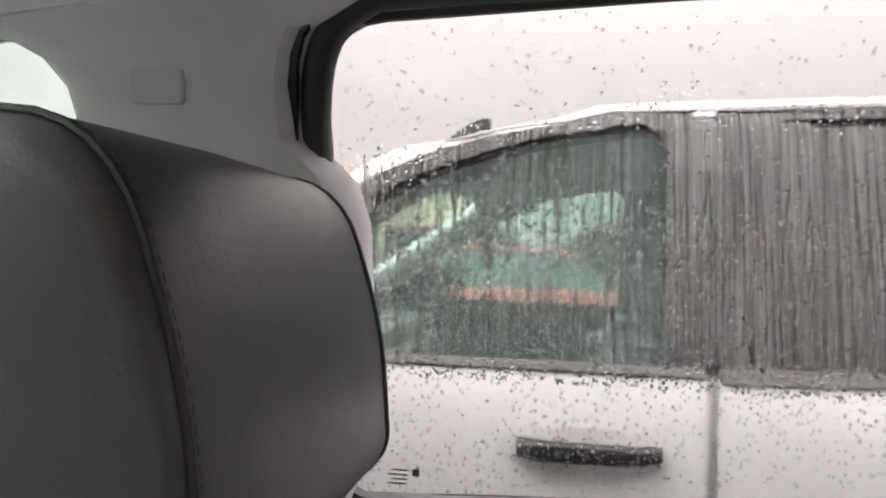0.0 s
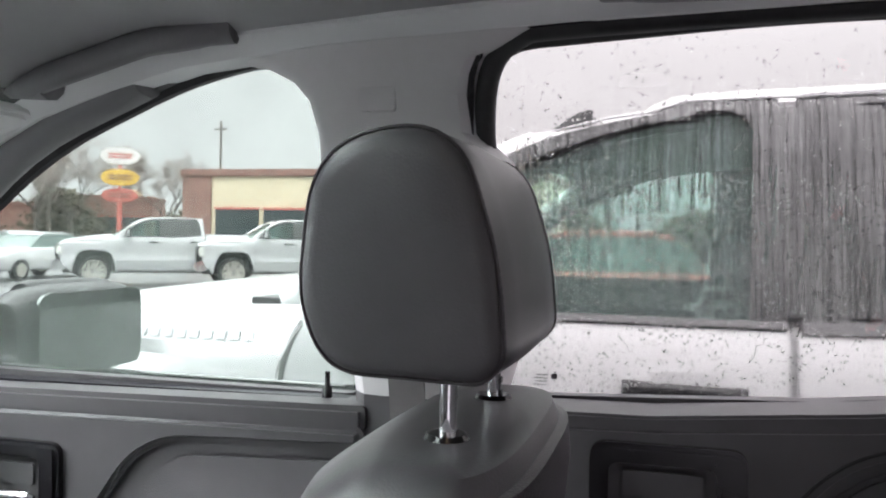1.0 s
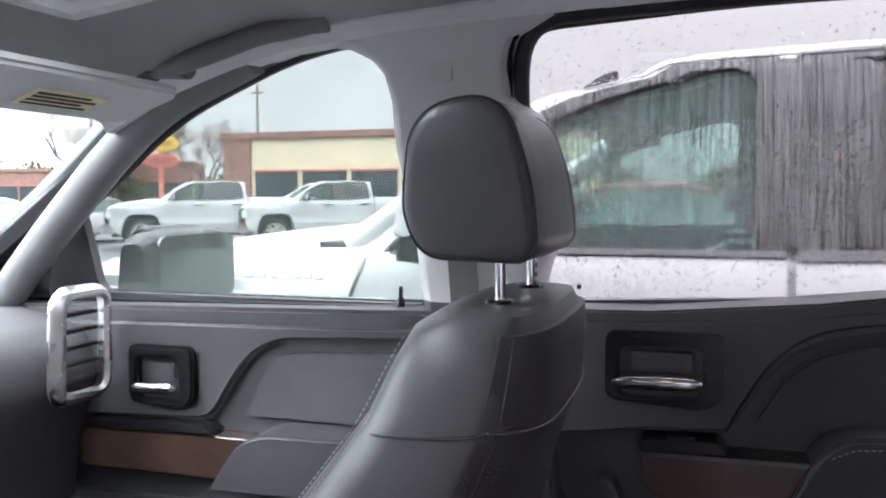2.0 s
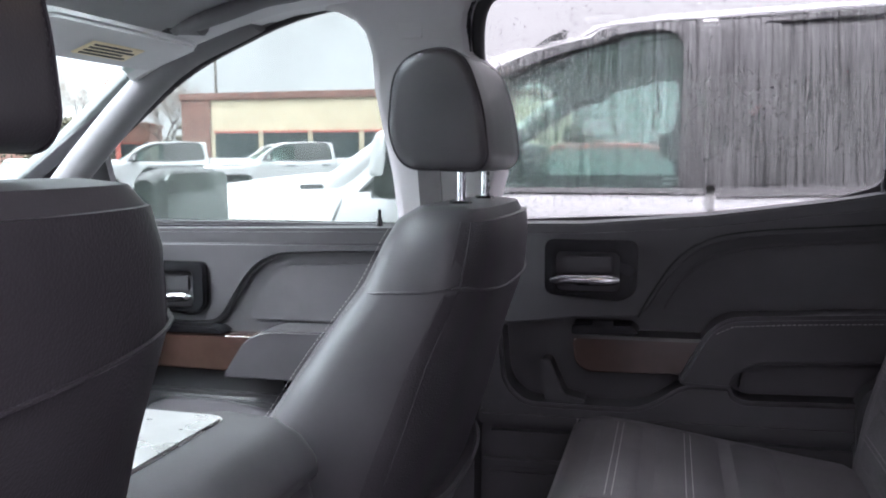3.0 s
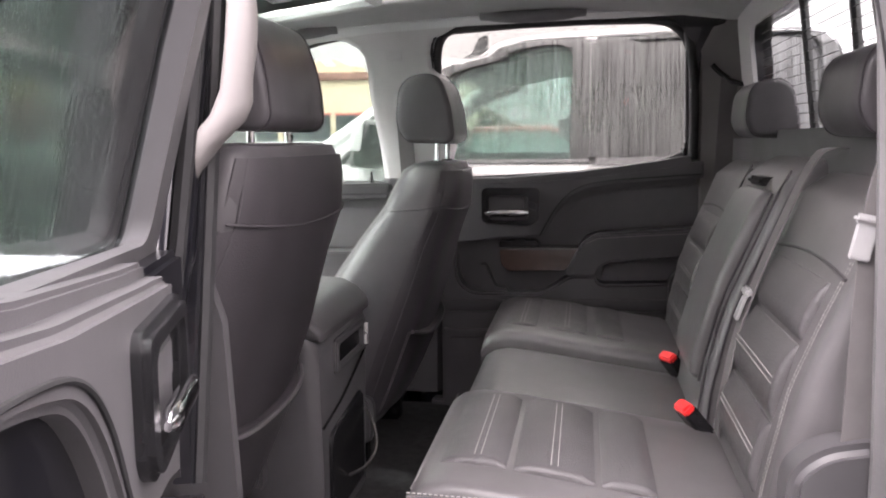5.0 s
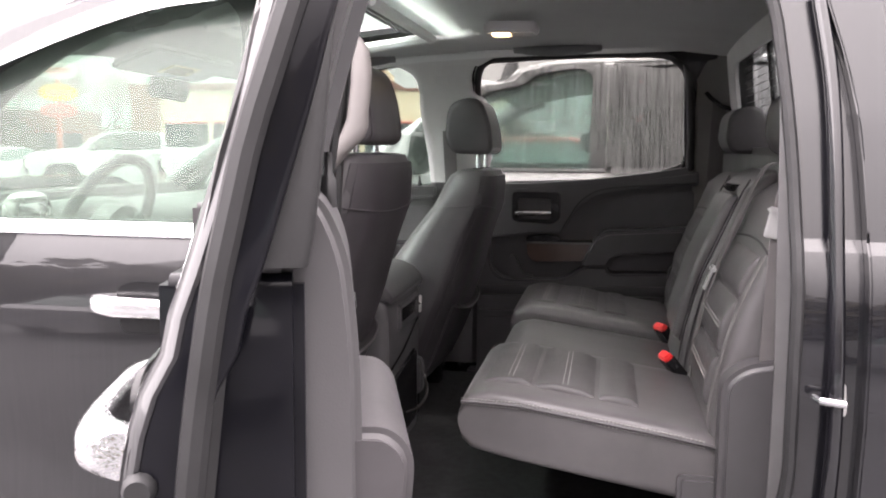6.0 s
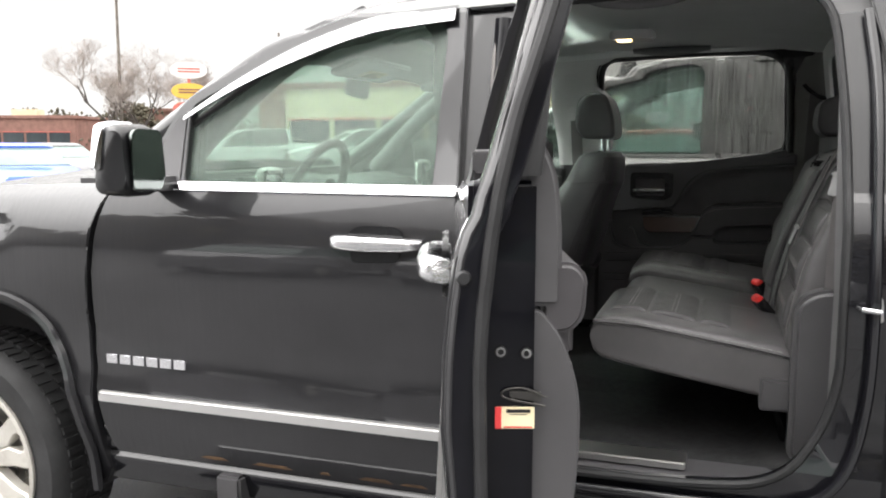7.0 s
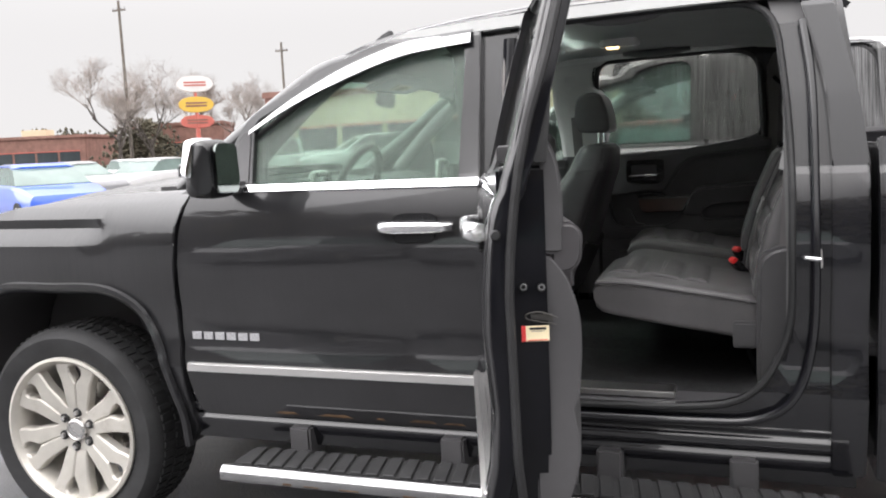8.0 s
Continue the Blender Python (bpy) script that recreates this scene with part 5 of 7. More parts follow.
for s in (1, -1):
    # middle pillar
    bm = B()
    rings = []
    for z, x0, x1, y in ((0.66, -0.30, -0.10, 0.79), (1.0, -0.30, -0.10, 0.80), (1.25, -0.30, -0.11, 0.805), (1.36, -0.30, -0.09, 0.80), (1.46, -0.31, -0.06, 0.79), (1.56, -0.325, -0.065, 0.77), (1.63, -0.335, -0.067, 0.757), (1.665, -0.335, -0.077, 0.749), (1.70, -0.335, -0.112, 0.742), (1.745, -0.345, -0.115, 0.732), (1.77, -0.366, -0.11, 0.726), (1.79, -0.405, -0.10, 0.721), (1.80, -0.47, -0.07, 0.718), (1.822, -0.52, -0.02, 0.712)):
        if s < 0 and z > 1.3:
            x1 = min(x1, -0.15)
        rings.append([(x, s * yy, z) for x, yy in ((x0, y + 0.055), (x0 + 0.004, y + 0.03), (x0 + 0.025, y + 0.005), (x0 + 0.05, y), (x1 - 0.05, y), (x1 - 0.022, y + 0.006), (x1 - 0.004, y + 0.03), (x1, y + 0.055))])
    # same trim both sides; the driver's shade is put in as dark plastic
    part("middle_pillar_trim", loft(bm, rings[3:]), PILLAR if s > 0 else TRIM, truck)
    part("lower_pillar_trim", loft(B(), rings[:4]), TRIM, truck)
    bm = B()
    solid(bm, rpoly([(-0.262, 1.725), (-0.262, 1.756), (-0.213, 1.756), (-0.213, 1.725)], 0.006, 5), s * 0.7285, s * 0.745, "y", 0.0012)
    part("airbag_tag", bm, PILLAR, truck)
    # rear pillar
    bm = B()
    rings = []
    for z, x0, x1, y in ((0.70, 0.68, 0.85, 0.79), (1.1, 0.68, 0.85, 0.80), (1.36, 0.672, 0.85, 0.80), (1.45, 0.67, 0.838, 0.795), (1.6, 0.668, 0.82, 0.775), (1.72, 0.66, 0.805, 0.755), (1.825, 0.63, 0.795, 0.735)):
        rings.append([(x, s * yy, z) for x, yy in ((x0, y + 0.04), (x0 + 0.003, y + 0.02), (x0 + 0.02, y), (x1 - 0.06, y - 0.01), (x1 - 0.02, y - 0.05), (x1, y - 0.09), (x1 + 0.02, y), (x1 + 0.02, y + 0.04))])
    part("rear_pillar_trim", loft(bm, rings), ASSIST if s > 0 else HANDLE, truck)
    # front pillar
    bm = B()
    tube(bm, curve([(-1.20, s * 0.80, 1.33), (-1.02, s * 0.785, 1.51), (-0.80, s * 0.76, 1.69), (-0.58, s * 0.745, 1.785)], 5), 0.036, 10)
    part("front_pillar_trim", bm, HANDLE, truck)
    # roof rail lining between door heads and headliner
    bm = B()
    rings = []
    for x, zb in ((-0.86, 1.662), (-0.72, 1.728), (-0.6, 1.765), (-0.5, 1.79), (-0.3, 1.812), (0.0, 1.826), (0.3, 1.834), (0.62, 1.838), (0.74, 1.825)):
        zl = max(liner_z(x, 0.69), zb + 0.004)
        rings.append([(x, s * 0.80, zb - 0.002), (x, s * 0.712, zb - 0.006), (x, s * 0.698, (zb + zl) / 2), (x, s * 0.68, zl - 0.003), (x, s * 0.68, zl + 0.02), (x, s * 0.80, zl + 0.02)])
    part("roof_rail_trim", loft(bm, rings), LINER, truck)
    # grab handles over the doors
    for x0, x1 in ((-0.70, -0.42), (0.06, 0.32)):
        h = empty("grab_handle", (0, 0, 0), truck)
        za, zb = liner_z(x0, 0.64), liner_z(x1, 0.64)
        pts = curve([(x, s * y, liner_z(x, 0.64) - dz) for x, y, dz in ((x0, 0.665, 0.002), (x0 + 0.03, 0.65, 0.010), (x0 + 0.08, 0.635, 0.016), ((x0 + x1) / 2, 0.63, 0.018), (x1 - 0.08, 0.635, 0.016), (x1 - 0.03, 0.65, 0.010), (x1, 0.665, 0.002))], 5)
        part("grip", tube(B(), pts, 0.021, 12, flat=0.8), HANDLE, h)
        part("mount", tube(B(), [(x0 - 0.02, s * 0.668, za + 0.002), (x0 + 0.05, s * 0.655, za - 0.004)], 0.022, 10), HANDLE, h)
        part("mount", tube(B(), [(x1 + 0.02, s * 0.668, zb + 0.002), (x1 - 0.05, s * 0.655, zb - 0.004)], 0.022, 10), HANDLE, h)
    # sill plates
    bm = B()
    rbox(bm, -0.10, 0.36, min(s * 0.80, s * 0.89), max(s * 0.80, s * 0.89), 0.645, 0.664, 0.003)
    part("sill_plate", bm, MOULD, truck, "brushed metal sill plate")
    bm = B()
    rbox(bm, -0.14, 0.62, min(s * 0.78, s * 0.93), max(s * 0.78, s * 0.93), 0.60, 0.640, 0.008)
    part("sill_trim", bm, TRIM, truck)

# rubber seal round the passenger's rear door opening
bm = B()
tube(bm, curve([(-0.115, 0.855, 1.30), (-0.11, 0.845, 1.36), (-0.084, 0.838, 1.46), (-0.088, 0.818, 1.56), (-0.104, 0.80, 1.63), (-0.112, 0.78, 1.70), (-0.102, 0.76, 1.775), (-0.066, 0.745, 1.811), (0.0, 0.738, 1.820), (0.3, 0.738, 1.828), (0.56, 0.742, 1.832), (0.625, 0.748, 1.815), (0.65, 0.76, 1.752), (0.664, 0.785, 1.60), (0.67, 0.81, 1.42)], 5), 0.0145, 10)
part("opening_seal", bm, SEAL, truck)

# pale assist handle on the driver's middle pillar
h = empty("assist_handle", (0, 0, 0), truck)
h["label"] = "pale grey upright assist handle"
def handle_y(z):
    return float(np.interp(z, (1.38, 1.5, 1.74), (-0.895, -0.868, -0.80)))


rings = []
for x, z, wx, wy in ((-0.152, 1.392, 0.004, 0.004), (-0.148, 1.41, 0.010, 0.010), (-0.138, 1.44, 0.018, 0.014), (-0.122, 1.47, 0.028, 0.017), (-0.102, 1.495, 0.036, 0.019), (-0.086, 1.52, 0.026, 0.019), (-0.082, 1.55, 0.019, 0.018), (-0.080, 1.60, 0.018, 0.018), (-0.082, 1.645, 0.018, 0.017), (-0.090, 1.68, 0.019, 0.016), (-0.112, 1.705, 0.022, 0.015), (-0.14, 1.72, 0.024, 0.014)):
    rings.append([(x + wx * math.copysign(abs(math.cos(a)) ** 0.7, math.cos(a)), handle_y(z) + wy * math.copysign(abs(math.sin(a)) ** 0.7, math.sin(a)), z + 0.35 * wx * math.cos(a) * (1 if z < 1.6 else -1)) for a in np.linspace(0, 2 * math.pi, 16, endpoint=False)])
part("grip", loft(B(), rings), ASSIST, h)
part("base", tube(B(), curve([(-0.146, -0.892, 1.40), (-0.147, -0.874, 1.47), (-0.147, -0.848, 1.60), (-0.147, -0.82, 1.70), (-0.143, -0.79, 1.755)], 5), 0.017, 10, flat=0.8), ASSIST, h)

# dome lamp
h = empty("dome_lamp", (0.10, 0.03, 1.826), truck)
part("bezel", solid(B(), rpoly([(-0.075, -0.06), (-0.075, 0.06), (0.075, 0.06), (0.075, -0.06)], 0.03, 5), -0.018, 0.012, "z", 0.006), PILLAR, h)
part("lens", solid(B(), rpoly([(-0.05, -0.045), (-0.05, -0.008), (0.0, -0.008), (0.0, -0.045)], 0.008), -0.024, -0.012, "z", 0.003), LAMPON, h, "lit reading lamp lens")
part("lens", solid(B(), rpoly([(-0.05, 0.008), (-0.05, 0.045), (0.0, 0.045), (0.0, 0.008)], 0.008), -0.024, -0.012, "z", 0.003), LAMPOFF, h)

# sun visors and inside mirror
for s in (1, -1):
    bm = B()
    solid(bm, rpoly([(-0.50, 0.14), (-0.50, 0.56), (-0.37, 0.56), (-0.37, 0.14)], 0.03, 4), -0.009, 0.009, "z", 0.006)
    vm = pose(-0.27, s * 0.40, 1.832, 0, -19, 0) @ pose(0.0, -0.36, 0)
    v = part("sun_visor", move(bm, vm), LINER, truck)
    bm = B()
    rbox(bm, -0.47, -0.42, 0.30, 0.44, -0.0115, -0.0085, 0.001)
    part("visor_label", move(bm, vm), CREAM, truck, "cream warning label with unreadable print")
    bm = B()
    for k in range(4):
        rbox(bm, -0.464 + 0.011 * k, -0.459 + 0.011 * k, 0.31, 0.43 - 0.02 * (k % 2), -0.0125, -0.0113, 0)
    part("label_print", move(bm, vm), SEAL, truck)
bm = B()
solid(bm, rpoly([(-0.15, -0.05), (-0.14, 0.045), (0.14, 0.045), (0.15, -0.05)], 0.025, 4), -0.014, 0.016, "x", 0.006)
part("inside_mirror", move(bm, pose(-0.88, -0.09, 1.672, 0, 8, 12)), GLOSSPL, truck)
part("mirror_stem", tube(B(), [(-0.885, -0.06, 1.69), (-0.90, 0, 1.715)], 0.018, 8), GLOSSPL, truck)

# carpet and tunnel
bm = B()
rings = []
for x, z in ((-1.36, 0.80), (-1.15, 0.65), (-0.95, 0.622), (0.5, 0.622), (0.62, 0.66), (0.80, 0.70)):
    rings.append([(x, y, z + h) for y, h in ((-0.80, 0.0), (-0.20, 0.0), (-0.14, 0.03), (0.14, 0.03), (0.20, 0.0), (0.80, 0.0))] + [(x, 0.80, z - 0.02), (x, -0.80, z - 0.02)])
part("carpet", loft(bm, rings), CARPET, truck)

# dashboard, screen surround, wheel
bm = B()
ring = rpoly([(-1.37, 0.85), (-1.37, 1.30), (-1.15, 1.325, 0.05), (-0.98, 1.29, 0.05), (-0.95, 1.19, 0.04), (-1.0, 1.08, 0.04), (-1.03, 0.85)], 0.03, 4)
solid(bm, ring, -0.80, 0.80, "y", 0.02)
part("dashboard", bm, TRIM, truck)
bm = B()
solid(bm, rpoly([(-1.12, 1.29), (-1.10, 1.345, 0.03), (-0.96, 1.34, 0.04), (-0.93, 1.26, 0.03), (-0.98, 1.24)], 0.02, 4), -0.60, -0.16, "y", 0.02)
part("gauge_hood", bm, TRIM, truck)
for y in (-0.69, 0.69):
    bm = B()
    tube(bm, [(-0.905 - 0.02 * (z - 1.22), y + q, z) for q, z in rpoly([(-0.075, 1.18), (-0.06, 1.37), (0.06, 1.37), (0.05, 1.18)], 0.03, 4)], 0.016, 8, closed=True, flat=0.7)
    part("vent_surround", bm, SATIN, truck)
    bm = B()
    for k in range(5):
        rbox(bm, -0.93, -0.91, y - 0.05, y + 0.045, 1.205 + 0.03 * k, 1.212 + 0.03 * k, 0.002)
    part("vent_slats", bm, GLOSSPL, truck)
sw = empty("steering_wheel", (-0.91, -0.39, 1.285), truck)
sw.rotation_euler = (0, radians(-66), 0)
part("rim", tube(B(), [(0.185 * math.cos(a), 0.185 * math.sin(a), 0) for a in np.linspace(0, 2 * math.pi, 40, endpoint=False)], 0.016, 10, closed=True), LEATHER, sw)
bm = B()
for a in (0, math.pi, -math.pi / 2 + 0.0):
    tube(bm, [(0.05 * math.sin(a), 0.05 * math.cos(a), -0.02), (0.18 * math.sin(a), 0.18 * math.cos(a), 0)], 0.018, 8, flat=0.6)
part("spokes", bm, GLOSSPL, sw)
bm = B()
bmesh.ops.create_cone(bm, cap_ends=True, segments=28, radius1=0.07, radius2=0.055, depth=0.05, matrix=Matrix.Translation((0, 0, -0.01)))
part("airbag_cover", bm, TRIM, sw)
part("column", tube(B(), [(0, 0, -0.03), (0, 0, -0.24)], 0.04, 12), TRIM, sw)

# rear window heating wires and lower shelf
for k in range(14):
    bm = B()
    z = 1.47 + 0.022 * k
    x = 0.868 - 0.07 * max(0, (z - 1.35) / 0.5) - 0.004
    tube(bm, [(x, -0.60 + 0.12 * (z - 1.44), z), (x, 0.60 - 0.12 * (z - 1.44), z)], 0.0008, 4)
    part("heating_wire", bm, SEAL, truck)
bm = B()
rbox(bm, 0.78, 0.875, -0.80, 0.80, 0.62, 1.50, 0.02)
part("back_wall_trim", bm, TRIM, truck)
tmp = plate(B(), rpoly([(-0.76, 1.40), (-0.70, 1.84, 0.08), (0.70, 1.84, 0.08), (0.76, 1.40)], 0.03), (rpoly([(-0.585, 1.45), (-0.55, 1.772), (0.55, 1.772), (0.585, 1.45)], 0.05),), lambda x, z: 0.842 - 0.07 * max(0, (z - 1.35) / 0.5), 0.012, 1, (1.5, 1.7), bevel=0.004)
bmesh.ops.transform(tmp, matrix=Matrix(((0, 1, 0, 0), (1, 0, 0, 0), (0, 0, 1, 0), (0, 0, 0, 1))), verts=tmp.verts)
bmesh.ops.reverse_faces(tmp, faces=tmp.faces)
part("upper_back_trim", tmp, PILLAR, truck)
for y in (-0.19, 0.15):
    bm = B()
    tube(bm, [(0.858, y, 1.44), (0.812, y, 1.785)], 0.014, 8, flat=0.6)
    part("slider_frame", bm, SEAL, truck)

# folded weather strip on the pillar behind the open rear door
rings = []
for z in np.linspace(0.62, 1.78, 20):
    yo = skin(-0.1, z)
    rings.append([(x, -y, z) for x, y in rpoly([(-0.165, yo - 0.05), (-0.165, yo - 0.012), (-0.142, yo + 0.010), (-0.120, yo - 0.005), (-0.132, yo - 0.05)], 0.008, 3)])
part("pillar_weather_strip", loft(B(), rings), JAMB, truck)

# running boards and striker
for s in (1, -1):
    rb = empty("running_board", (0, 0, 0), truck)
    bm = B()
    rbox(bm, -1.08, 0.86, min(s * 1.0, s * 1.17), max(s * 1.0, s * 1.17), 0.38, 0.422, 0.012)
    part("deck", bm, RUBBER, rb)
    for k in range(33):
        bm = B()
        x = -1.055 + 0.057 * k
        solid(bm, rpoly([(x, s * 1.012), (x + 0.041, s * 1.012), (x + 0.066, s * 1.158), (x + 0.025, s * 1.158)], 0.004, 2), 0.42, 0.430, "z", 0.003, 1)
        part("tread_rib", bm, RUBBER, rb)
    bm = B()
    ring = rpoly([(1.165, 0.37), (1.165, 0.425), (1.185, 0.428), (1.205, 0.41), (1.205, 0.382), (1.185, 0.368)], 0.008, 3)
    loft(bm, [[(x, s * y, z) for y, z in ring] for x in (-1.085, 0.865)])
    part("bright_edge", bm, GUARD, rb, "chrome edge strip")
    rnd = random.Random(8)
    x = -0.85
    while x < 0.7:
        w = rnd.uniform(0.02, 0.07)
        bm = B()
        rbox(bm, x, x + w, min(s * 1.203, s * 1.2058), max(s * 1.203, s * 1.2058), 0.383, 0.387 + rnd.uniform(0, 0.004), 0.001, 1)
        part("dirt_patch", bm, RUST, rb)
        x += w + rnd.uniform(0.02, 0.22)
    for x in (-0.90, -0.34, 0.17, 0.56):
        bm = B()
        rbox(bm, x - 0.04, x + 0.04, min(s * 0.86, s * 0.99), max(s * 0.86, s * 0.99), 0.385, 0.50, 0.008)
        part("bracket", bm, TRIM, rb)
st = empty("door_striker", (0.757, -0.928, 1.092), truck)
bm = B()
solid(bm, rpoly([(-0.014, -0.03), (-0.016, 0.03), (0.008, 0.03), (0.012, -0.028)], 0.010, 4), -0.004, 0.010, "x", 0.002)
part("plate", move(bm, pose(0, -0.03, 0, 0, 0, -90)), SATIN, st)
bm = B()
tube(bm, [(0.0, -0.03, 0.0), (0.0, -0.062, 0.0), (-0.035, -0.062, 0.003), (-0.04, -0.04, 0.003)], 0.006, 8)
part("loop", bm, CHROME, st)
bm = B()
bmesh.ops.create_cone(bm, cap_ends=True, segments=18, radius1=0.013, radius2=0.011, depth=0.008, matrix=Matrix.Translation((0.725, -0.9525, 0.72)) @ Matrix.Rotation(radians(90), 4, "X"))
part("jamb_plug", bm, SEAL, truck)


# ---- seats ----
def ring_xy(cx, cy, hx, hy, z, p=3.2, n=40, dent=0.0):
    """A rounded-rectangle section at height z; dent hollows its front between the bolsters."""
    out = []
    for k in range(n):
        a = 2 * math.pi * k / n
        c, q = math.cos(a), math.sin(a)
        x, y = math.copysign(abs(c) ** (2 / p), c), math.copysign(abs(q) ** (2 / p), q)
        px = cx + hx * x
        if dent and x < 0:
            px += dent * max(0.0, 1 - (y / 0.62) ** 2) * min(1, -x * 1.3)
        out.append((px, cy + hy * y, z))
    return out


def headrest(parent, m, w=0.27, name="headrest"):
    """Origin at its foot's middle, front towards -x."""
    h = empty(name, (0, 0, 0), parent)
    h.matrix_local = m
    side = rpoly([(-0.064, 0.0, 0.035), (-0.088, 0.05, 0.05), (-0.077, 0.166, 0.055), (0.028, 0.183, 0.05), (0.060, 0.085, 0.05), (0.066, 0.015, 0.03), (0.052, -0.003, 0.02)], 0.03, 7)
    cx, cz = -0.008, 0.085
    rings = []
    for u, k in ((-1, 0.80), (-0.985, 0.90), (-0.955, 0.96), (-0.90, 0.99), (-0.5, 1.0), (0, 1.01), (0.5, 1.0), (0.90, 0.99), (0.955, 0.96), (0.985, 0.90), (1, 0.80)):
        rings.append([(cx + (x - cx) * k, w / 2 * u, cz + (z - cz) * k) for x, z in side])
    part("cushion", loft(B(), rings), LEATHER, h)
    for u in (-0.935, 0.935):
        bm = B()
        tube(bm, [(cx + (x - cx) * 0.985, w / 2 * u, cz + (z - cz) * 0.985) for x, z in side], 0.0016, 6, closed=True)
        part("piping", bm, BACKSHELL, h)
    bm = B()
    for u in (-0.905, 0.905):
        dashes(bm, [(cx + (x - cx) * 0.999, w / 2 * u, cz + (z - cz) * 0.999) for x, z in side], 0.006, r=0.0003)
    part("stitching", bm, BACKSHELL, h)
    for y in (-0.083, 0.083):
        bm = B()
        tube(bm, [(0.015, y, 0.02), (0.015, y, -0.075)], 0.0065, 12)
        part("post", bm, CHROME, h, "chrome post")
        if y > 0:
            bm = B()
            for k in range(5):
                rbox(bm, 0.0195, 0.0225, y - 0.004, y + 0.004, -0.06 + 0.012 * k, -0.054 + 0.012 * k, 0.0006, 1)
                part("notch", bm, SEAL, h)
                bm = B()
            bm.free()
        bm = B()
        bmesh.ops.create_cone(bm, cap_ends=True, segments=24, radius1=0.021, radius2=0.015, depth=0.010, matrix=Matrix.Translation((0.014, y, -0.051)))
        part("collar", bm, GLOSSPL, h)
    return h


def front_seat(x, y, label, up=0.0, head=0.0, wider=0.0, aside=0.0):
    root = tagged(empty("front_seat", (x, y, 0.622 + up)), label, "seat", "front seats")
    zf = -0.622
    secs = ((1.412, -0.035, 0.036, 0.150), (1.408, -0.034, 0.058, 0.178), (1.392, -0.044, 0.074, 0.200), (1.36, -0.052, 0.084, 0.216), (1.30, -0.068, 0.097, 0.234), (1.20, -0.125, 0.118, 0.25), (1.08, -0.182, 0.144, 0.266), (0.95, -0.235, 0.152, 0.270), (0.82, -0.275, 0.142, 0.264), (0.72, -0.30, 0.12, 0.25))
    secs = tuple((z, cx, hx, hy + wider * min(1, max(0, (z - 0.7) / 0.5))) for z, cx, hx, hy in secs)
    rings = [ring_xy(cx, 0, hx, hy, z + zf, 3.4, 48, 0.0 if z > 1.37 else 0.05) for z, cx, hx, hy in secs]
    part("backrest", loft(B(), rings), LEATHER, root)
    # rear shell, map pocket, seams
    def rear(z, u=0.0):
        zz = [q[0] for q in secs][::-1]
        cx, hx = np.interp(z, zz, [q[1] for q in secs][::-1]), np.interp(z, zz, [q[2] for q in secs][::-1])
        return float(cx + hx * (1 - abs(u) ** 3.4) ** (1 / 3.4))
    def wide(z):
        return float(np.interp(z, [q[0] for q in secs][::-1], [q[3] for q in secs][::-1]))
    bm = B()
    rings = []
    for z in (1.392, 1.36, 1.29, 1.20, 1.08, 0.95, 0.82, 0.745):
        ys = np.linspace(-0.965, 0.965, 25)
        rings.append([(rear(z, u) + 0.002 + 0.007 * (1 - (u / 0.965) ** 6), u * wide(z), z + zf) for u in ys] + [(rear(z, u) - 0.02, u * wide(z), z + zf) for u in ys[::-1]])
    part("back_shell", loft(bm, rings), BACKSHELL, root)
    yoke = [(rear(1.285 + 0.02 * u * u, u) + 0.0025 + 0.007 * (1 - (u / 0.965) ** 6), u * wide(1.285), 1.285 + 0.02 * u * u + zf) for u in np.linspace(-0.95, 0.95, 25)]
    part("yoke_seam", tube(B(), yoke, 0.0020, 6), BACKSHELL, root)
    bm = B()
    rings = []
    for t in np.linspace(0, 1, 9):
        ys = np.linspace(-0.78, 0.78, 15)
        row, inn = [], []
        for u in ys:
            z = 0.76 + t * (0.19 + 0.05 * u * u)
            row.append((rear(z, u) + 0.012 + 0.016 * (1 - (u / 0.8) ** 4) * (0.4 + 0.6 * t), u * wide(z), z + zf))
            inn.append((rear(z, u) + 0.004, u * wide(z), z + zf))
        rings.append(row + inn[::-1])
    part("map_pocket", loft(bm, rings), BACKSHELL, root)
    pts = []
    for u in np.linspace(-0.78, 0.78, 15):
        z = 0.95 + 0.05 * u * u
        pts.append((rear(z, u) + 0.016 + 0.014 * (1 - (u / 0.8) ** 4), u * wide(z), z + zf))
    part("pocket_edge", tube(B(), pts, 0.005, 8), LEATHER, root)
    bm = B()
    for sgn in (1, -1):
        for off_ in (0.0, 0.010):
            front = [(float(np.interp(z, [q[0] for q in secs][::-1], [q[1] - q[2] * 0.86 for q in secs][::-1])) + off_, sgn * (wide(z) * 0.86 + 0.0), z + zf) for z in np.linspace(0.85, 1.385, 24)]
            top = [(-0.085 + off_ + 0.13 * t, sgn * (0.178 - 0.02 * t), 1.407 + zf) for t in (0, 0.5, 1)]
            dashes(bm, front, 0.007, r=0.0006)
        side = [(rear(z, 0.86) + 0.001, sgn * wide(z) * 0.865, z + zf) for z in np.linspace(0.85, 1.39, 24)]
        dashes(bm, side, 0.007, r=0.0003)
    part("stitching", bm, STITCH, root)
    bm = B()
    for sgn in (1, -1):
        side = [(rear(z, 0.9) + 0.0, sgn * wide(z) * 0.905, z + zf) for z in np.linspace(0.75, 1.39, 24)]
        tube(bm, side, 0.0022, 6)
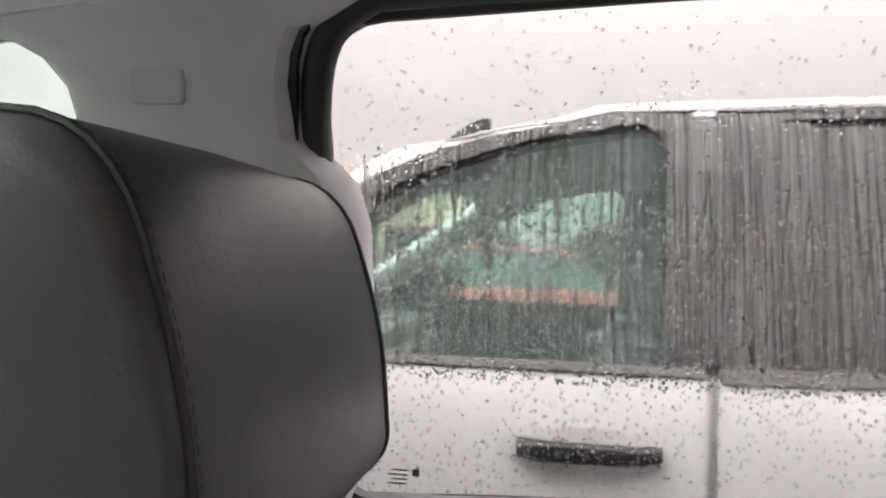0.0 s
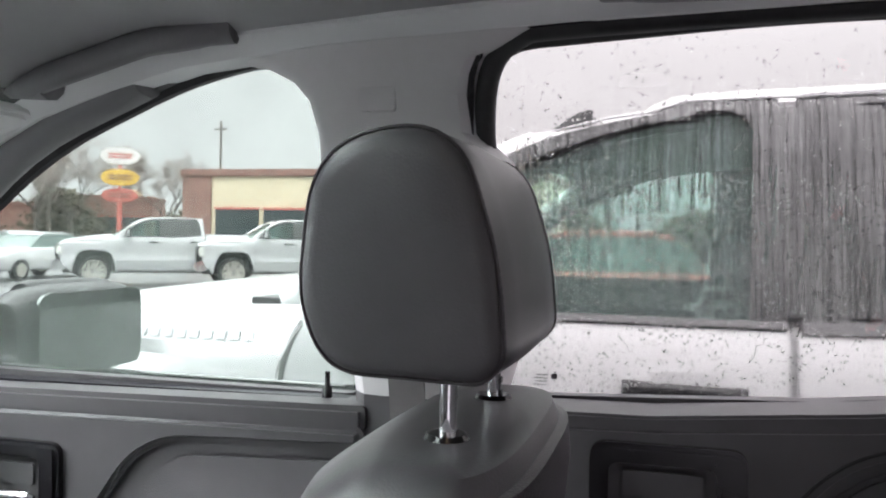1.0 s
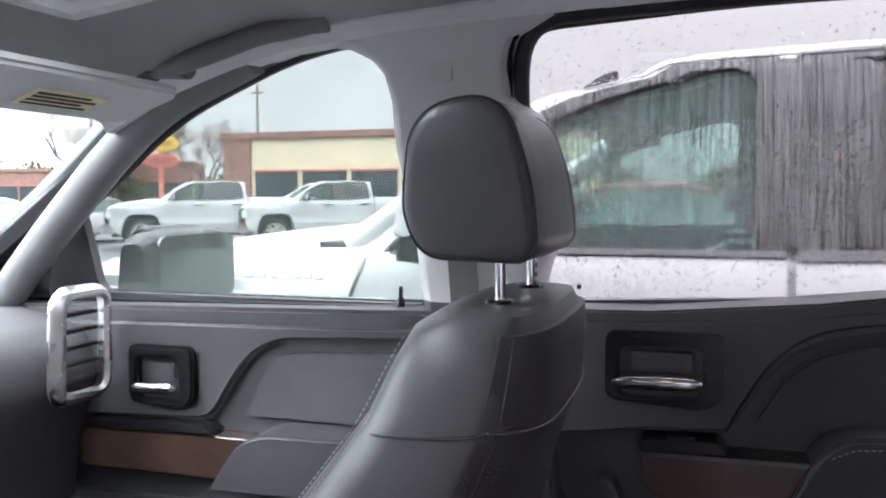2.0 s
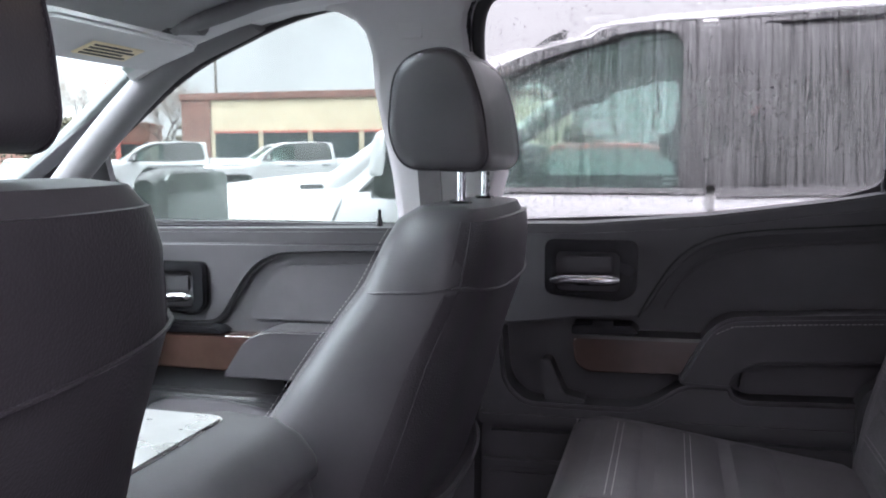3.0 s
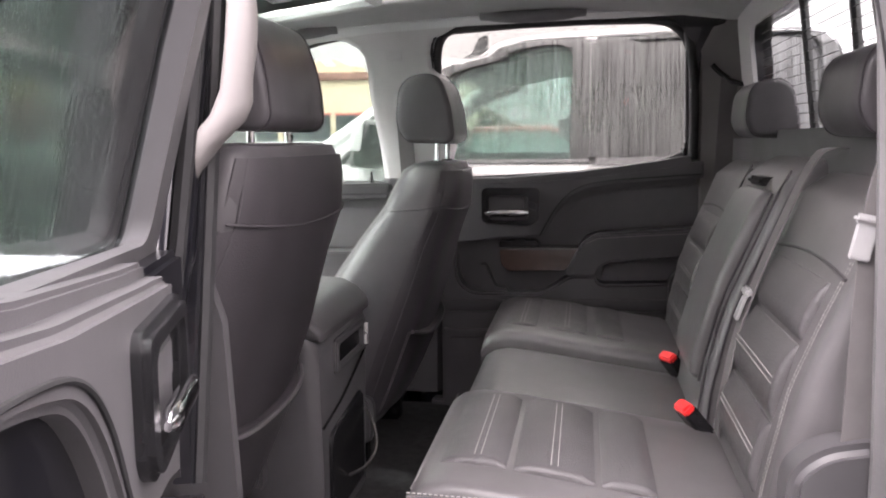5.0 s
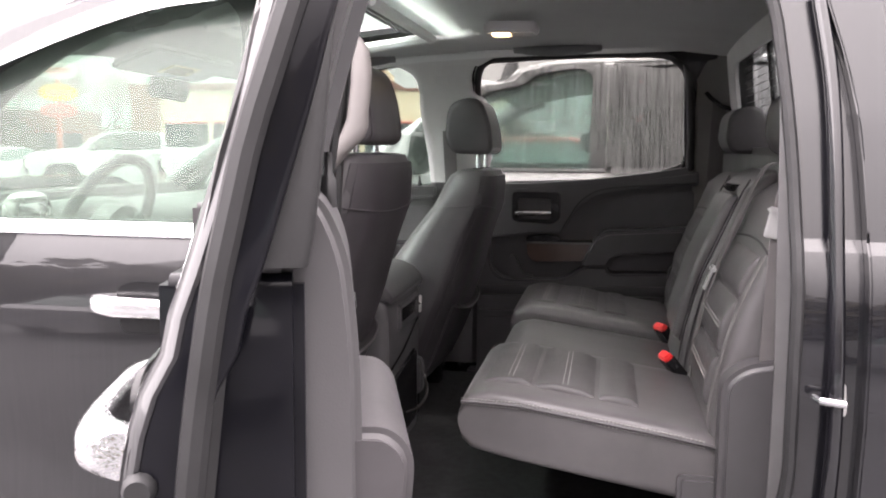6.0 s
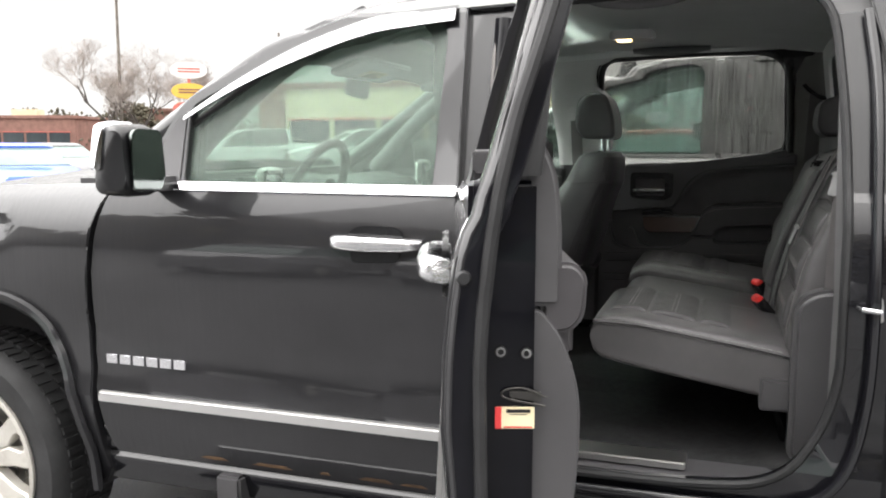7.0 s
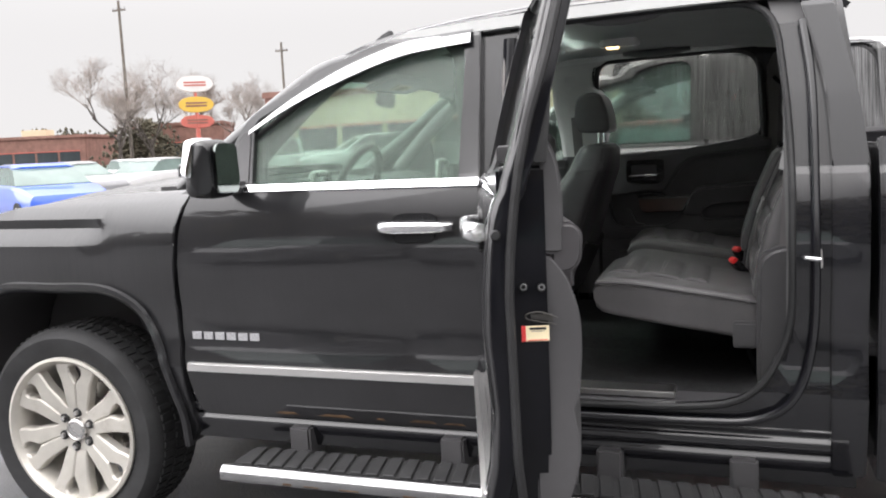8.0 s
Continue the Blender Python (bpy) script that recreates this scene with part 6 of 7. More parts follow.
    seam = [(float(cx + (hx + 0.0008) * math.copysign(abs(math.cos(a)) ** (2 / 3.4), math.cos(a))), float((hy + 0.0008) * math.copysign(abs(math.sin(a)) ** (2 / 3.4), math.sin(a))), 1.297 + zf + 0.012 * math.cos(a)) for cx, hx, hy in ((-0.0695, 0.0980, 0.2350),) for a in np.linspace(0, 2 * math.pi, 60, endpoint=False)]
    tube(bm, seam, 0.0018, 6, closed=True)
    part("seams", bm, BACKSHELL, root)
    # cushion, side trim, rails
    rings = []
    for cx, hw, z0, z1 in ((-0.24, 0.22, 0.76, 0.90), (-0.28, 0.245, 0.74, 0.93), (-0.45, 0.255, 0.73, 0.945), (-0.62, 0.255, 0.74, 0.965), (-0.74, 0.25, 0.76, 0.97), (-0.785, 0.235, 0.79, 0.955), (-0.80, 0.21, 0.82, 0.93)):
        rings.append([(cx, yy, zz + zf) for yy, zz in rpoly([(-hw, z0), (-hw, z1 + 0.015), (-hw * 0.72, z1 - 0.012), (hw * 0.72, z1 - 0.012), (hw, z1 + 0.015), (hw, z0)], 0.04, 5)])
    part("seat_cushion", loft(B(), rings), LEATHER, root)
    for sgn in (1, -1):
        bm = B()
        solid(bm, rpoly([(-0.74, 0.70 + zf), (-0.74, 0.80 + zf), (-0.30, 0.84 + zf), (-0.17, 0.82 + zf), (-0.17, 0.70 + zf)], 0.03, 4), sgn * 0.235, sgn * 0.275, "y", 0.008)
        part("side_cover", bm, TRIM, root)
        bm = B()
        rbox(bm, -0.72, -0.20, sgn * 0.20 - 0.025, sgn * 0.20 + 0.025, 0.0 - up, 0.10, 0.008)
        part("seat_rail", bm, GLOSSPL, root)
    headrest(root, Matrix.Translation((-0.045, aside, 1.462 + zf + head)))
    return root


front_seat(-0.008, 0.43, "black leather front passenger seat with chrome headrest posts", 0.012)
front_seat(-0.122, -0.54, "black leather driver's seat with map pocket on its back", 0.066, -0.03, 0.03, -0.02)

# ---- centre console ----
con = tagged(empty("centre_console", (0.0, -0.09, 0.652)), "dark centre console with padded lid and silver edging", "console")
zf = -0.652
rings = []
for x, hw, z1 in ((-0.99, 0.17, 1.05), (-0.80, 0.18, 1.08), (-0.55, 0.195, 1.10), (-0.26, 0.20, 1.105), (-0.205, 0.20, 1.10), (-0.185, 0.196, 1.085), (-0.176, 0.188, 1.06)):
    rings.append([(x, y, z + zf) for y, z in rpoly([(-hw * 0.86, 0.652), (-hw * 0.9, 0.85), (-hw, z1), (hw, z1), (hw * 0.9, 0.85), (hw * 0.86, 0.652)], 0.025, 4)])
part("body", loft(B(), rings), TRIM, con)
rings = []
for x, hw, z0, z1 in ((-0.52, 0.18, 1.10, 1.115), (-0.50, 0.20, 1.095, 1.135), (-0.30, 0.205, 1.095, 1.155), (-0.235, 0.205, 1.09, 1.152), (-0.195, 0.20, 1.085, 1.135), (-0.172, 0.192, 1.08, 1.11), (-0.166, 0.18, 1.085, 1.098)):
    rings.append([(x, y, z + zf) for y, z in rpoly([(-hw, z0), (-hw, z1), (hw, z1), (hw, z0)], 0.022, 5)])
part("padded_lid", loft(B(), rings), LEATHER, con)
bm = B()
solid(bm, rpoly([(-0.98, -0.15), (-0.98, 0.15), (-0.53, 0.15), (-0.53, -0.15)], 0.03, 4), 1.085 + zf, 1.106 + zf, "z", 0.004)
part("silver_tray", bm, SATIN, con, "silver cup-holder surround")
bm = B()
solid(bm, rpoly([(-0.50, -0.165), (-0.50, 0.165), (-0.285, 0.165), (-0.285, -0.165)], 0.02, 4), 1.13 + zf, 1.158 + zf, "z", 0.003)
part("lid_panel", bm, SATIN, con, "silver panel set into the lid")
bm = B()
for x in (-0.90, -0.76):
    bmesh.ops.create_cone(bm, cap_ends=True, segments=28, radius1=0.04, radius2=0.04, depth=0.012, matrix=Matrix.Translation((x, 0.04, 1.105 + zf)))
part("cup_holder", bm, GLOSSPL, con)
turn_yx = Matrix(((0, 1, 0, -0.178), (1, 0, 0, 0), (0, 0, 1, zf), (0, 0, 0, 1)))
bm = plate(B(), rpoly([(-0.085, 0.985), (-0.085, 1.062), (0.165, 1.062), (0.165, 0.985)], 0.018, 4), (rpoly([(-0.06, 1.0), (-0.06, 1.048), (0.13, 1.048), (0.13, 1.0)], 0.012, 4),), lambda x, z: 0.010, 0.014, 1, bevel=0.004)
bmesh.ops.transform(bm, matrix=turn_yx, verts=bm.verts)
bmesh.ops.reverse_faces(bm, faces=bm.faces)
part("outlet_frame", bm, TRIM, con)
bm = B()
rbox(bm, -0.182, -0.1745, -0.055, 0.125, 1.003 + zf, 1.045 + zf, 0.003)
part("outlet", bm, GLOSSPL, con)
part("outlet_pull", tube(B(), [(-0.166, 0.148, 1.0 + zf), (-0.166, 0.150, 1.05 + zf)], 0.006, 8), SATIN, con)
part("panel_seam", tube(B(), curve([(-0.172, -0.175, 0.90 + zf), (-0.170, -0.05, 0.925 + zf), (-0.170, 0.08, 0.965 + zf), (-0.174, 0.178, 0.99 + zf)], 5), 0.003, 6), GLOSSPL, con)
bm = B()
solid(bm, rpoly([(-0.13, 0.68 + zf), (-0.13, 0.87 + zf), (0.13, 0.90 + zf), (0.13, 0.68 + zf)], 0.03, 4), -0.182, -0.168, "x", 0.006)
part("cup_drawer", bm, GLOSSPL, con)
bm = B()
tube(bm, curve([(-0.165, -0.02, 0.74 + zf), (-0.135, 0.0, 0.752 + zf), (-0.125, 0.06, 0.77 + zf), (-0.14, 0.12, 0.80 + zf), (-0.165, 0.125, 0.85 + zf)], 5), 0.004, 6)
part("drawer_wire", bm, DARKMETAL, con)

# ---- rear bench ----
bench = tagged(empty("rear_bench", (0, 0, 0.622)), "black leather rear bench seat with pale double stitching", "seat")
zf = -0.622


def cushion_block(name, y0, y1, lift, depth0=0.115):
    """One seat cushion: front lip, crowned top, sloping underside."""
    rings = []
    for x, top, low in ((depth0 - 0.022, 0.955, 0.925), (depth0 - 0.014, 0.980, 0.895), (depth0 + 0.005, 0.993, 0.877), (depth0 + 0.04, 1.0, 0.868), (0.22, 0.995, 0.855), (0.36, 0.975, 0.832), (0.50, 0.955, 0.81), (0.575, 0.945, 0.80), (0.605, 0.93, 0.80)):
        top += lift
        k = 0.018 if lift < -0.005 else 0.022
        rings.append([(x, y, z + zf) for y, z in rpoly([(y0, low), (y0, top - 0.006, k), (y0 + 0.06, top + 0.004, 0.05), (y1 - 0.06, top + 0.004, 0.05), (y1, top - 0.006, k), (y1, low)], 0.02, 5)])
    return part(name, loft(B(), rings), BENCH, bench)


cushion_block("cushion", -0.735, -0.245, 0.0)
cushion_block("cushion", -0.243, 0.213, -0.03, 0.125)
cushion_block("cushion", 0.215, 0.72, 0.005)
for y0, y1 in ((-0.66, -0.32), (0.28, 0.66)):
    # pleated inserts with double stitch rows
    for x0, x1 in ((0.135, 0.235), (0.245, 0.365), (0.375, 0.455)):
        bm = B()
        zt = lambda x: float(np.interp(x, [0.10, 0.22, 0.36, 0.50], [0.997, 0.997, 0.977, 0.957])) + 0.004
        rings = []
        for t in np.linspace(0, 1, 7):
            x = x0 + (x1 - x0) * t
            puff = 0.010 * (1 - (2 * t - 1) ** 4)
            rings.append([(x, y, zt(x) + z + zf) for y, z in rpoly([(y0, -0.02), (y0, puff), (y1, puff), (y1, -0.02)], 0.012, 4)])
        part("pleat", loft(bm, rings), LEATHER2, bench)
    bm = B()
    for x in (0.185, 0.195, 0.30, 0.31):
        dashes(bm, [(x, y, zt(x) + 0.0105 + zf) for y in np.linspace(y0 + 0.02, y1 - 0.02, 12)], 0.007, r=0.0009)
    part("stitching", bm, STITCH, bench)
bm = B()
for y in (-0.737, -0.2, 0.2, 0.722):
    for dz in (0.0, -0.012):
        if abs(y) > 0.5:
            dashes(bm, [(x, y, float(np.interp(x, [0.10, 0.22, 0.36, 0.50, 0.6], [0.985, 0.982, 0.962, 0.942, 0.925])) + dz + zf) for x in np.linspace(0.10, 0.58, 20)], 0.008, r=0.001)
for z in (0.975, 0.987):
    dashes(bm, [(0.0985 if z < 0.98 else 0.1055, y, z + zf) for y in np.linspace(-0.70, -0.27, 20)], 0.008, r=0.001)
    dashes(bm, [(0.0985 if z < 0.98 else 0.1055, y, z + 0.005 + zf) for y in np.linspace(0.24, 0.70, 20)], 0.008, r=0.001)
dashes(bm, curve([(0.096, 0.222, 0.90 + zf), (0.098, 0.2205, 0.96 + zf), (0.115, 0.224, 0.995 + zf)], 6), 0.008, r=0.001)
part("stitching", bm, STITCH, bench)
for y in (-0.741, 0.726):
    bm = B()
    tube(bm, [(x, y * 0.995, float(np.interp(x, [0.10, 0.22, 0.36, 0.50, 0.6], [0.978, 0.975, 0.955, 0.935, 0.918])) + zf) for x in np.linspace(0.10, 0.6, 14)], 0.004, 6)
    part("piping", bm, LEATHER, bench)


def back_x(z):
    return float(np.interp(z, [0.90, 1.0, 1.14, 1.23, 1.31, 1.38, 1.44], [0.585, 0.595, 0.625, 0.66, 0.695, 0.722, 0.755]))


def back_block(name, y0, y1, top, push=0.0):
    rings = []
    zs = [0.90, 0.915, 0.95, 1.05, 1.18, 1.30, top - 0.05, top - 0.02, top]
    for z in zs:
        e = 0.0 if z < top - 0.03 else 0.02 if z < top - 0.01 else 0.05
        e2 = 0.02 if z < 0.91 else 0.0
        x0 = back_x(z) - push + e + e2
        rings.append([(x, y, z + zf) for x, y in rpoly([(x0, y0 + e * 0.4), (x0, y1 - e * 0.4), (0.83, y1 - e * 0.4), (0.83, y0 + e * 0.4)], 0.03, 6)])
    return part(name, loft(B(), rings), BENCH, bench)


back_block("backrest", -0.72, -0.235, 1.43)
back_block("backrest", -0.233, 0.203, 1.445, 0.02)
back_block("backrest", 0.205, 0.72, 1.43)
for y0, y1 in ((-0.63, -0.33), (0.30, 0.62)):
    for z0, z1 in ((0.97, 1.075), (1.083, 1.19), (1.198, 1.28)):
        rings = []
        for t in np.linspace(0, 1, 7):
            z = z0 + (z1 - z0) * t
            puff = 0.010 * (1 - (2 * t - 1) ** 4)
            x = back_x(z) - 0.002
            rings.append([(xx, y, z + zf) for xx, y in rpoly([(x + 0.02, y0), (x - puff, y0), (x - puff, y1), (x + 0.02, y1)], 0.012, 4)])
        part("pleat", loft(B(), rings), LEATHER2, bench)
    bm = B()
    for z in (1.025, 1.034, 1.132, 1.141):
        dashes(bm, [(back_x(z) - 0.0135, y, z + zf) for y in np.linspace(y0 + 0.01, y1 - 0.01, 12)], 0.007, r=0.0009)
    for y in (y0 - 0.045, y0 - 0.035, y1 + 0.035, y1 + 0.045):
        dashes(bm, [(back_x(z) - 0.001, y, z + zf) for z in np.linspace(0.95, 1.38, 20)], 0.007, r=0.0005)
    part("stitching", bm, STITCH, bench)
# folding armrest with its strap slot
rings = []
for z in (1.0, 1.012, 1.05, 1.2, 1.33, 1.365, 1.378):
    e = 0.015 if z in (1.0, 1.378) else 0.005 if z in (1.012, 1.365) else 0.0
    x0 = back_x(z) - 0.045 + e
    rings.append([(x, y, z + zf) for x, y in rpoly([(x0, -0.155 + e), (x0, 0.125 - e), (x0 + 0.06, 0.125 - e), (x0 + 0.06, -0.155 + e)], 0.022, 5)])
part("folding_armrest", loft(B(), rings), BENCH, bench)
bm = B()
rbox(bm, 0.690, 0.75, -0.075, 0.045, 1.384 + zf, 1.402 + zf, 0.006)
part("strap_slot", bm, GLOSSPL, bench)
# sewn welts beside the armrest and between the back sections, shoulder seams
for y, z0, z1, out in ((-0.158, 1.0, 1.375, 0.021), (0.128, 1.0, 1.375, 0.021), (-0.234, 0.93, 1.41, 0.008), (0.204, 0.93, 1.41, 0.008), (-0.20, 0.93, 1.42, 0.0205), (0.17, 0.93, 1.42, 0.0205)):
    part("welt", tube(B(), [(back_x(z) - out, y, z + zf) for z in np.linspace(z0, z1, 14)], 0.0028, 6), BACKSHELL, bench)
for ya, yb in ((-0.68, -0.28), (0.25, 0.67)):
    arc = [(u, 1.292 + 0.012 * math.sin(math.pi * (u - ya) / (yb - ya))) for u in np.linspace(ya, yb, 16)]
    part("welt", tube(B(), [(back_x(z) - 0.0005, y, z + zf) for y, z in arc], 0.0026, 6), BACKSHELL, bench)
for y in (0.405, -0.45):
    headrest(bench, Matrix.Translation((0.80, y, 1.482 + zf)) @ Matrix.Diagonal((0.86, 0.85, 0.80, 1)))
# hinge covers beside the cushions, legs
for sgn in (1, -1):
    bm = B()
    solid(bm, rpoly([(0.60, 0.66 + zf), (0.60, 1.06 + zf, 0.03), (0.64, 1.095 + zf, 0.05), (0.72, 1.11 + zf, 0.03), (0.72, 0.66 + zf)], 0.03, 5), min(sgn * 0.715, sgn * 0.79), max(sgn * 0.715, sgn * 0.79), "y", 0.014, 3)
    part("side_cover", bm, TRIM, bench)
    bm = B()
    solid(bm, rpoly([(0.53, 0.775 + zf), (0.53, 0.86 + zf), (0.61, 0.86 + zf), (0.61, 0.775 + zf)], 0.012, 4), min(sgn * 0.66, sgn * 0.75), max(sgn * 0.66, sgn * 0.75), "y", 0.008)
    part("hinge_cover", bm, TRIM, bench)
    bm = B()
    tube(bm, [(0.56, sgn * 0.6, 0.82 + zf), (0.62, sgn * 0.6, 0.02)], 0.02, 8)
    part("leg", bm, GLOSSPL, bench)

# ---- belts ----
belt = tagged(empty("seat_belt", (0.70, -0.5, 1.4)), "grey seat belt with bright tongue across the rear backrest", "seat belt", "rear seat belts")
o = Matrix.Translation((-0.70, 0.5, -1.4))
bm = ribbon(B(), curve([(0.79, -0.318, 1.458), (0.735, -0.32, 1.462), (0.708, -0.321, 1.44), (0.666, -0.322, 1.345), (0.626, -0.322, 1.24), (0.592, -0.325, 1.13), (0.568, -0.33, 1.0), (0.565, -0.335, 0.955)], 6), 0.046, 0.0025, (0, 1, 0))
o = Matrix.Translation((-0.68, 0.5, -1.4))
part("webbing", move(bm, o), BELT, belt)
bm = B()
rbox(bm, -0.003, 0.003, -0.013, 0.013, -0.045, 0.0, 0.002)
rbox(bm, -0.006, 0.006, -0.024, 0.024, 0.0, 0.016, 0.004)
part("tongue", move(bm, o @ pose(0.606, -0.325, 1.205, 0, 20, 0)), TONGUE, belt)
belt2 = tagged(empty("seat_belt", (0.74, 0.66, 1.6)), "dark seat belt hanging from a slotted guide on the rear pillar", "seat belt", "rear seat belts")
o = Matrix.Translation((-0.74, -0.66, -1.6))
bm = ribbon(B(), [(0.752, 0.715, 1.655), (0.748, 0.722, 1.5), (0.745, 0.73, 1.40), (0.73, 0.735, 1.2)], 0.048, 0.0025, (1, 0.1, 0))
part("webbing", move(bm, o), BELT, belt2)
bm = B()
tube(bm, curve([(0.706, 0.728, 1.692), (0.728, 0.722, 1.668), (0.765, 0.716, 1.642), (0.796, 0.71, 1.634)], 4), 0.010, 8, flat=0.6)
part("guide", move(bm, o), GLOSSPL, belt2)
belt3 = tagged(empty("seat_belt", (-0.22, 0.74, 1.6)), "dark front seat belt along the middle pillar", "seat belt", "front seat belts")
o = Matrix.Translation((0.22, -0.74, -1.6))
bm = ribbon(B(), [(-0.215, 0.752, 1.585), (-0.21, 0.770, 1.45), (-0.20, 0.775, 1.30), (-0.19, 0.775, 0.9)], 0.048, 0.0025, (1, 0, 0))
part("webbing", move(bm, o), BELT, belt3)
bm = B()
solid(bm, rpoly([(-0.245, 1.555), (-0.245, 1.615), (-0.185, 1.615), (-0.185, 1.555)], 0.015, 4), 0.742, 0.77, "y", 0.006)
part("guide", move(bm, o), PILLAR, belt3)
belt4 = tagged(empty("seat_belt", (0.70, -0.74, 1.4)), "grey outboard seat belt with bright tongue beside the rear backrest", "seat belt", "rear seat belts")
o = Matrix.Translation((-0.70, 0.74, -1.4))
part("webbing", move(ribbon(B(), curve([(0.75, -0.735, 1.66), (0.725, -0.75, 1.5), (0.70, -0.758, 1.38), (0.688, -0.762, 1.1), (0.68, -0.765, 0.8)], 5), 0.046, 0.0025, (1, 0.1, 0.2)), o), BELT, belt4)
bm = B()
rbox(bm, -0.013, 0.013, -0.003, 0.003, -0.045, 0.0, 0.002)
rbox(bm, -0.018, 0.018, -0.006, 0.006, 0.0, 0.012, 0.004)
part("tongue", move(bm, o @ pose(0.683, -0.766, 1.375, 0, 12, 0)), TONGUE, belt4)
copy_thing(belt3, Matrix.Translation((-0.22, -0.74, 1.6)) @ Matrix.Diagonal((1, -1, 1, 1)))
for x, y, z, tilt in ((0.538, -0.30, 0.98, 20), (0.55, 0.142, 0.962, 35)):
    bk = tagged(empty("belt_buckle", (x, y, z)), "black belt buckle with a red release button on the rear seat", "belt buckle", "belt buckles")
    bk.rotation_euler = (0, radians(-40), radians(tilt))
    bm = B()
    rbox(bm, -0.014, 0.014, -0.024, 0.024, -0.055, 0.012, 0.005)
    part("body", bm, GLOSSPL, bk)
    bm = B()
    rbox(bm, -0.012, 0.012, -0.022, 0.022, 0.004, 0.021, 0.004)
    part("button", bm, RED, bk, "red release button")


# ---- the lot around ----
def tree(x, y, h, seed, label, spread=0.33):
    """A bare tree: limbs split six times; each limb is a tapered prism."""
    rng = random.Random(seed)
    root = tagged(empty("bare_tree", (x, y, 0)), label, "tree", "bare trees")
    wood, twig = ([], []), ([], [])
    def limb(p, q, r0, r1, n, store):
        verts, faces = store
        d = (q - p).normalized()
        u = d.orthogonal().normalized()
        v, base = d.cross(u), len(verts)
        for c, r in ((p, r0), (q, r1)):
            verts.extend(c + (u * math.cos(2 * math.pi * k / n) + v * math.sin(2 * math.pi * k / n)) * r for k in range(n))
        faces.extend((base + k, base + (k + 1) % n, base + n + (k + 1) % n, base + n + k) for k in range(n))
    def grow(p, d, ln, r, depth):
        mid = p + d * ln * 0.5 + Vector((rng.uniform(-1, 1), rng.uniform(-1, 1), 0)) * ln * 0.06
        q = p + d * ln
        n, keep = (7, wood) if depth < 2 else (5, wood) if depth < 3 else (3, twig)
        limb(p, mid, r, r * 0.84, n, keep)
        limb(mid, q, r * 0.84, r * 0.66, n, keep)
        if depth >= 7:
            return
        for _ in range(4 if depth in (0, 4, 5, 6) else 3):
            a = Vector((rng.gauss(0, 1), rng.gauss(0, 1), rng.gauss(0.3, 0.5))).normalized()
            nd = (d * (1 - spread) + a * spread * 1.6 + Vector((0, 0, 0.08))).normalized()
            grow(p + (q - p) * rng.uniform(0.55, 1.0), nd, ln * rng.uniform(0.58, 0.85), r * 0.58, depth + 1)
    grow(Vector((0, 0, 0)), Vector((0, 0, 1)), h * 0.23, h * 0.011, 0)
    for name, (verts, faces), m in (("trunk", wood, BARK), ("crown", twig, TWIG)):
        me = bpy.data.meshes.new(name)
        me.from_pydata(verts, [], faces)
        me.materials.append(m)
        ob = new(name, me)
        ob.parent = root
    return root


def utility_pole(x, y, h):
    root = tagged(empty("utility_pole", (x, y, 0)), "weathered wooden utility pole with crossarm", "pole", "utility poles")
    part("shaft", tube(B(), [(0, 0, 0), (0, 0, h)], [0.17, 0.11], 10), POLE, root)
    bm = B()
    rbox(bm, -0.7, 0.7, -0.06, 0.06, h - 0.9, h - 0.76, 0.01)
    part("crossarm", bm, POLE, root)
    for u in (-0.6, -0.25, 0.25, 0.6):
        part("insulator", tube(B(), [(u, 0, h - 0.78), (u, 0, h - 0.6)], 0.05, 8), SILVER, root)


tree(-51.5, 59, 17, 3, "large bare winter tree beyond the lot").scale = (1.05, 1.05, 0.95)
tree(-49.0, 60, 15, 5, "large bare winter tree beyond the lot").scale = (1.0, 1.0, 0.9)
tree(-52, 70, 17, 8, "bare winter tree beyond the lot")
tree(-43.5, 66, 14, 11, "slim bare winter tree beside the sign")
tree(46, 40, 12, 15, "bare winter tree behind the truck bed")
tree(7.6, 43, 6.8, 21, "bushy bare tree beyond the white pickup", 0.5)
utility_pole(-51.5, 60.4, 15.5)
utility_pole(-43.2, 74.3, 12.5)

sign = tagged(empty("roadside_sign", (-38.6, 52.4, 0)), "tall roadside sign with stacked oval panels in white, yellow and red", "sign")
part("post", tube(B(), [(0, 0, 0), (0, 0, 4.6)], 0.17, 12), SIGNRED, sign, "red post")
for z, w, hgt, m in ((6.9, 1.35, 0.62, SIGNWHITE), (5.35, 1.3, 0.6, YELLOW), (4.05, 1.25, 0.5, SIGNRED)):
    bm = B()
    pts = [(w * math.copysign(abs(math.cos(a)) ** 0.8, math.cos(a)), z + hgt * math.sin(a)) for a in np.linspace(0, 2 * math.pi, 32, endpoint=False)]
    solid(bm, pts, -0.15, 0.15, "y", 0.03)
    p = part("panel", move(bm, pose(0, 0, 0, 0, 0, 38)), m, sign)
    bm = B()
    for k in range(2):
        solid(bm, rpoly([(-w * 0.6, z - 0.16 + 0.22 * k), (-w * 0.6, z - 0.04 + 0.22 * k), (w * 0.6, z - 0.04 + 0.22 * k), (w * 0.6, z - 0.16 + 0.22 * k)], 0.02), -0.17, -0.14, "y", 0)
    part("lettering_bar", move(bm, pose(0, 0, 0, 0, 0, 38)), SIGNRED if m is SIGNWHITE else BRICK, sign)
part("stem", tube(B(), [(0, 0, 4.4), (0, 0, 7.0)], 0.12, 10), SIGNRED, sign)


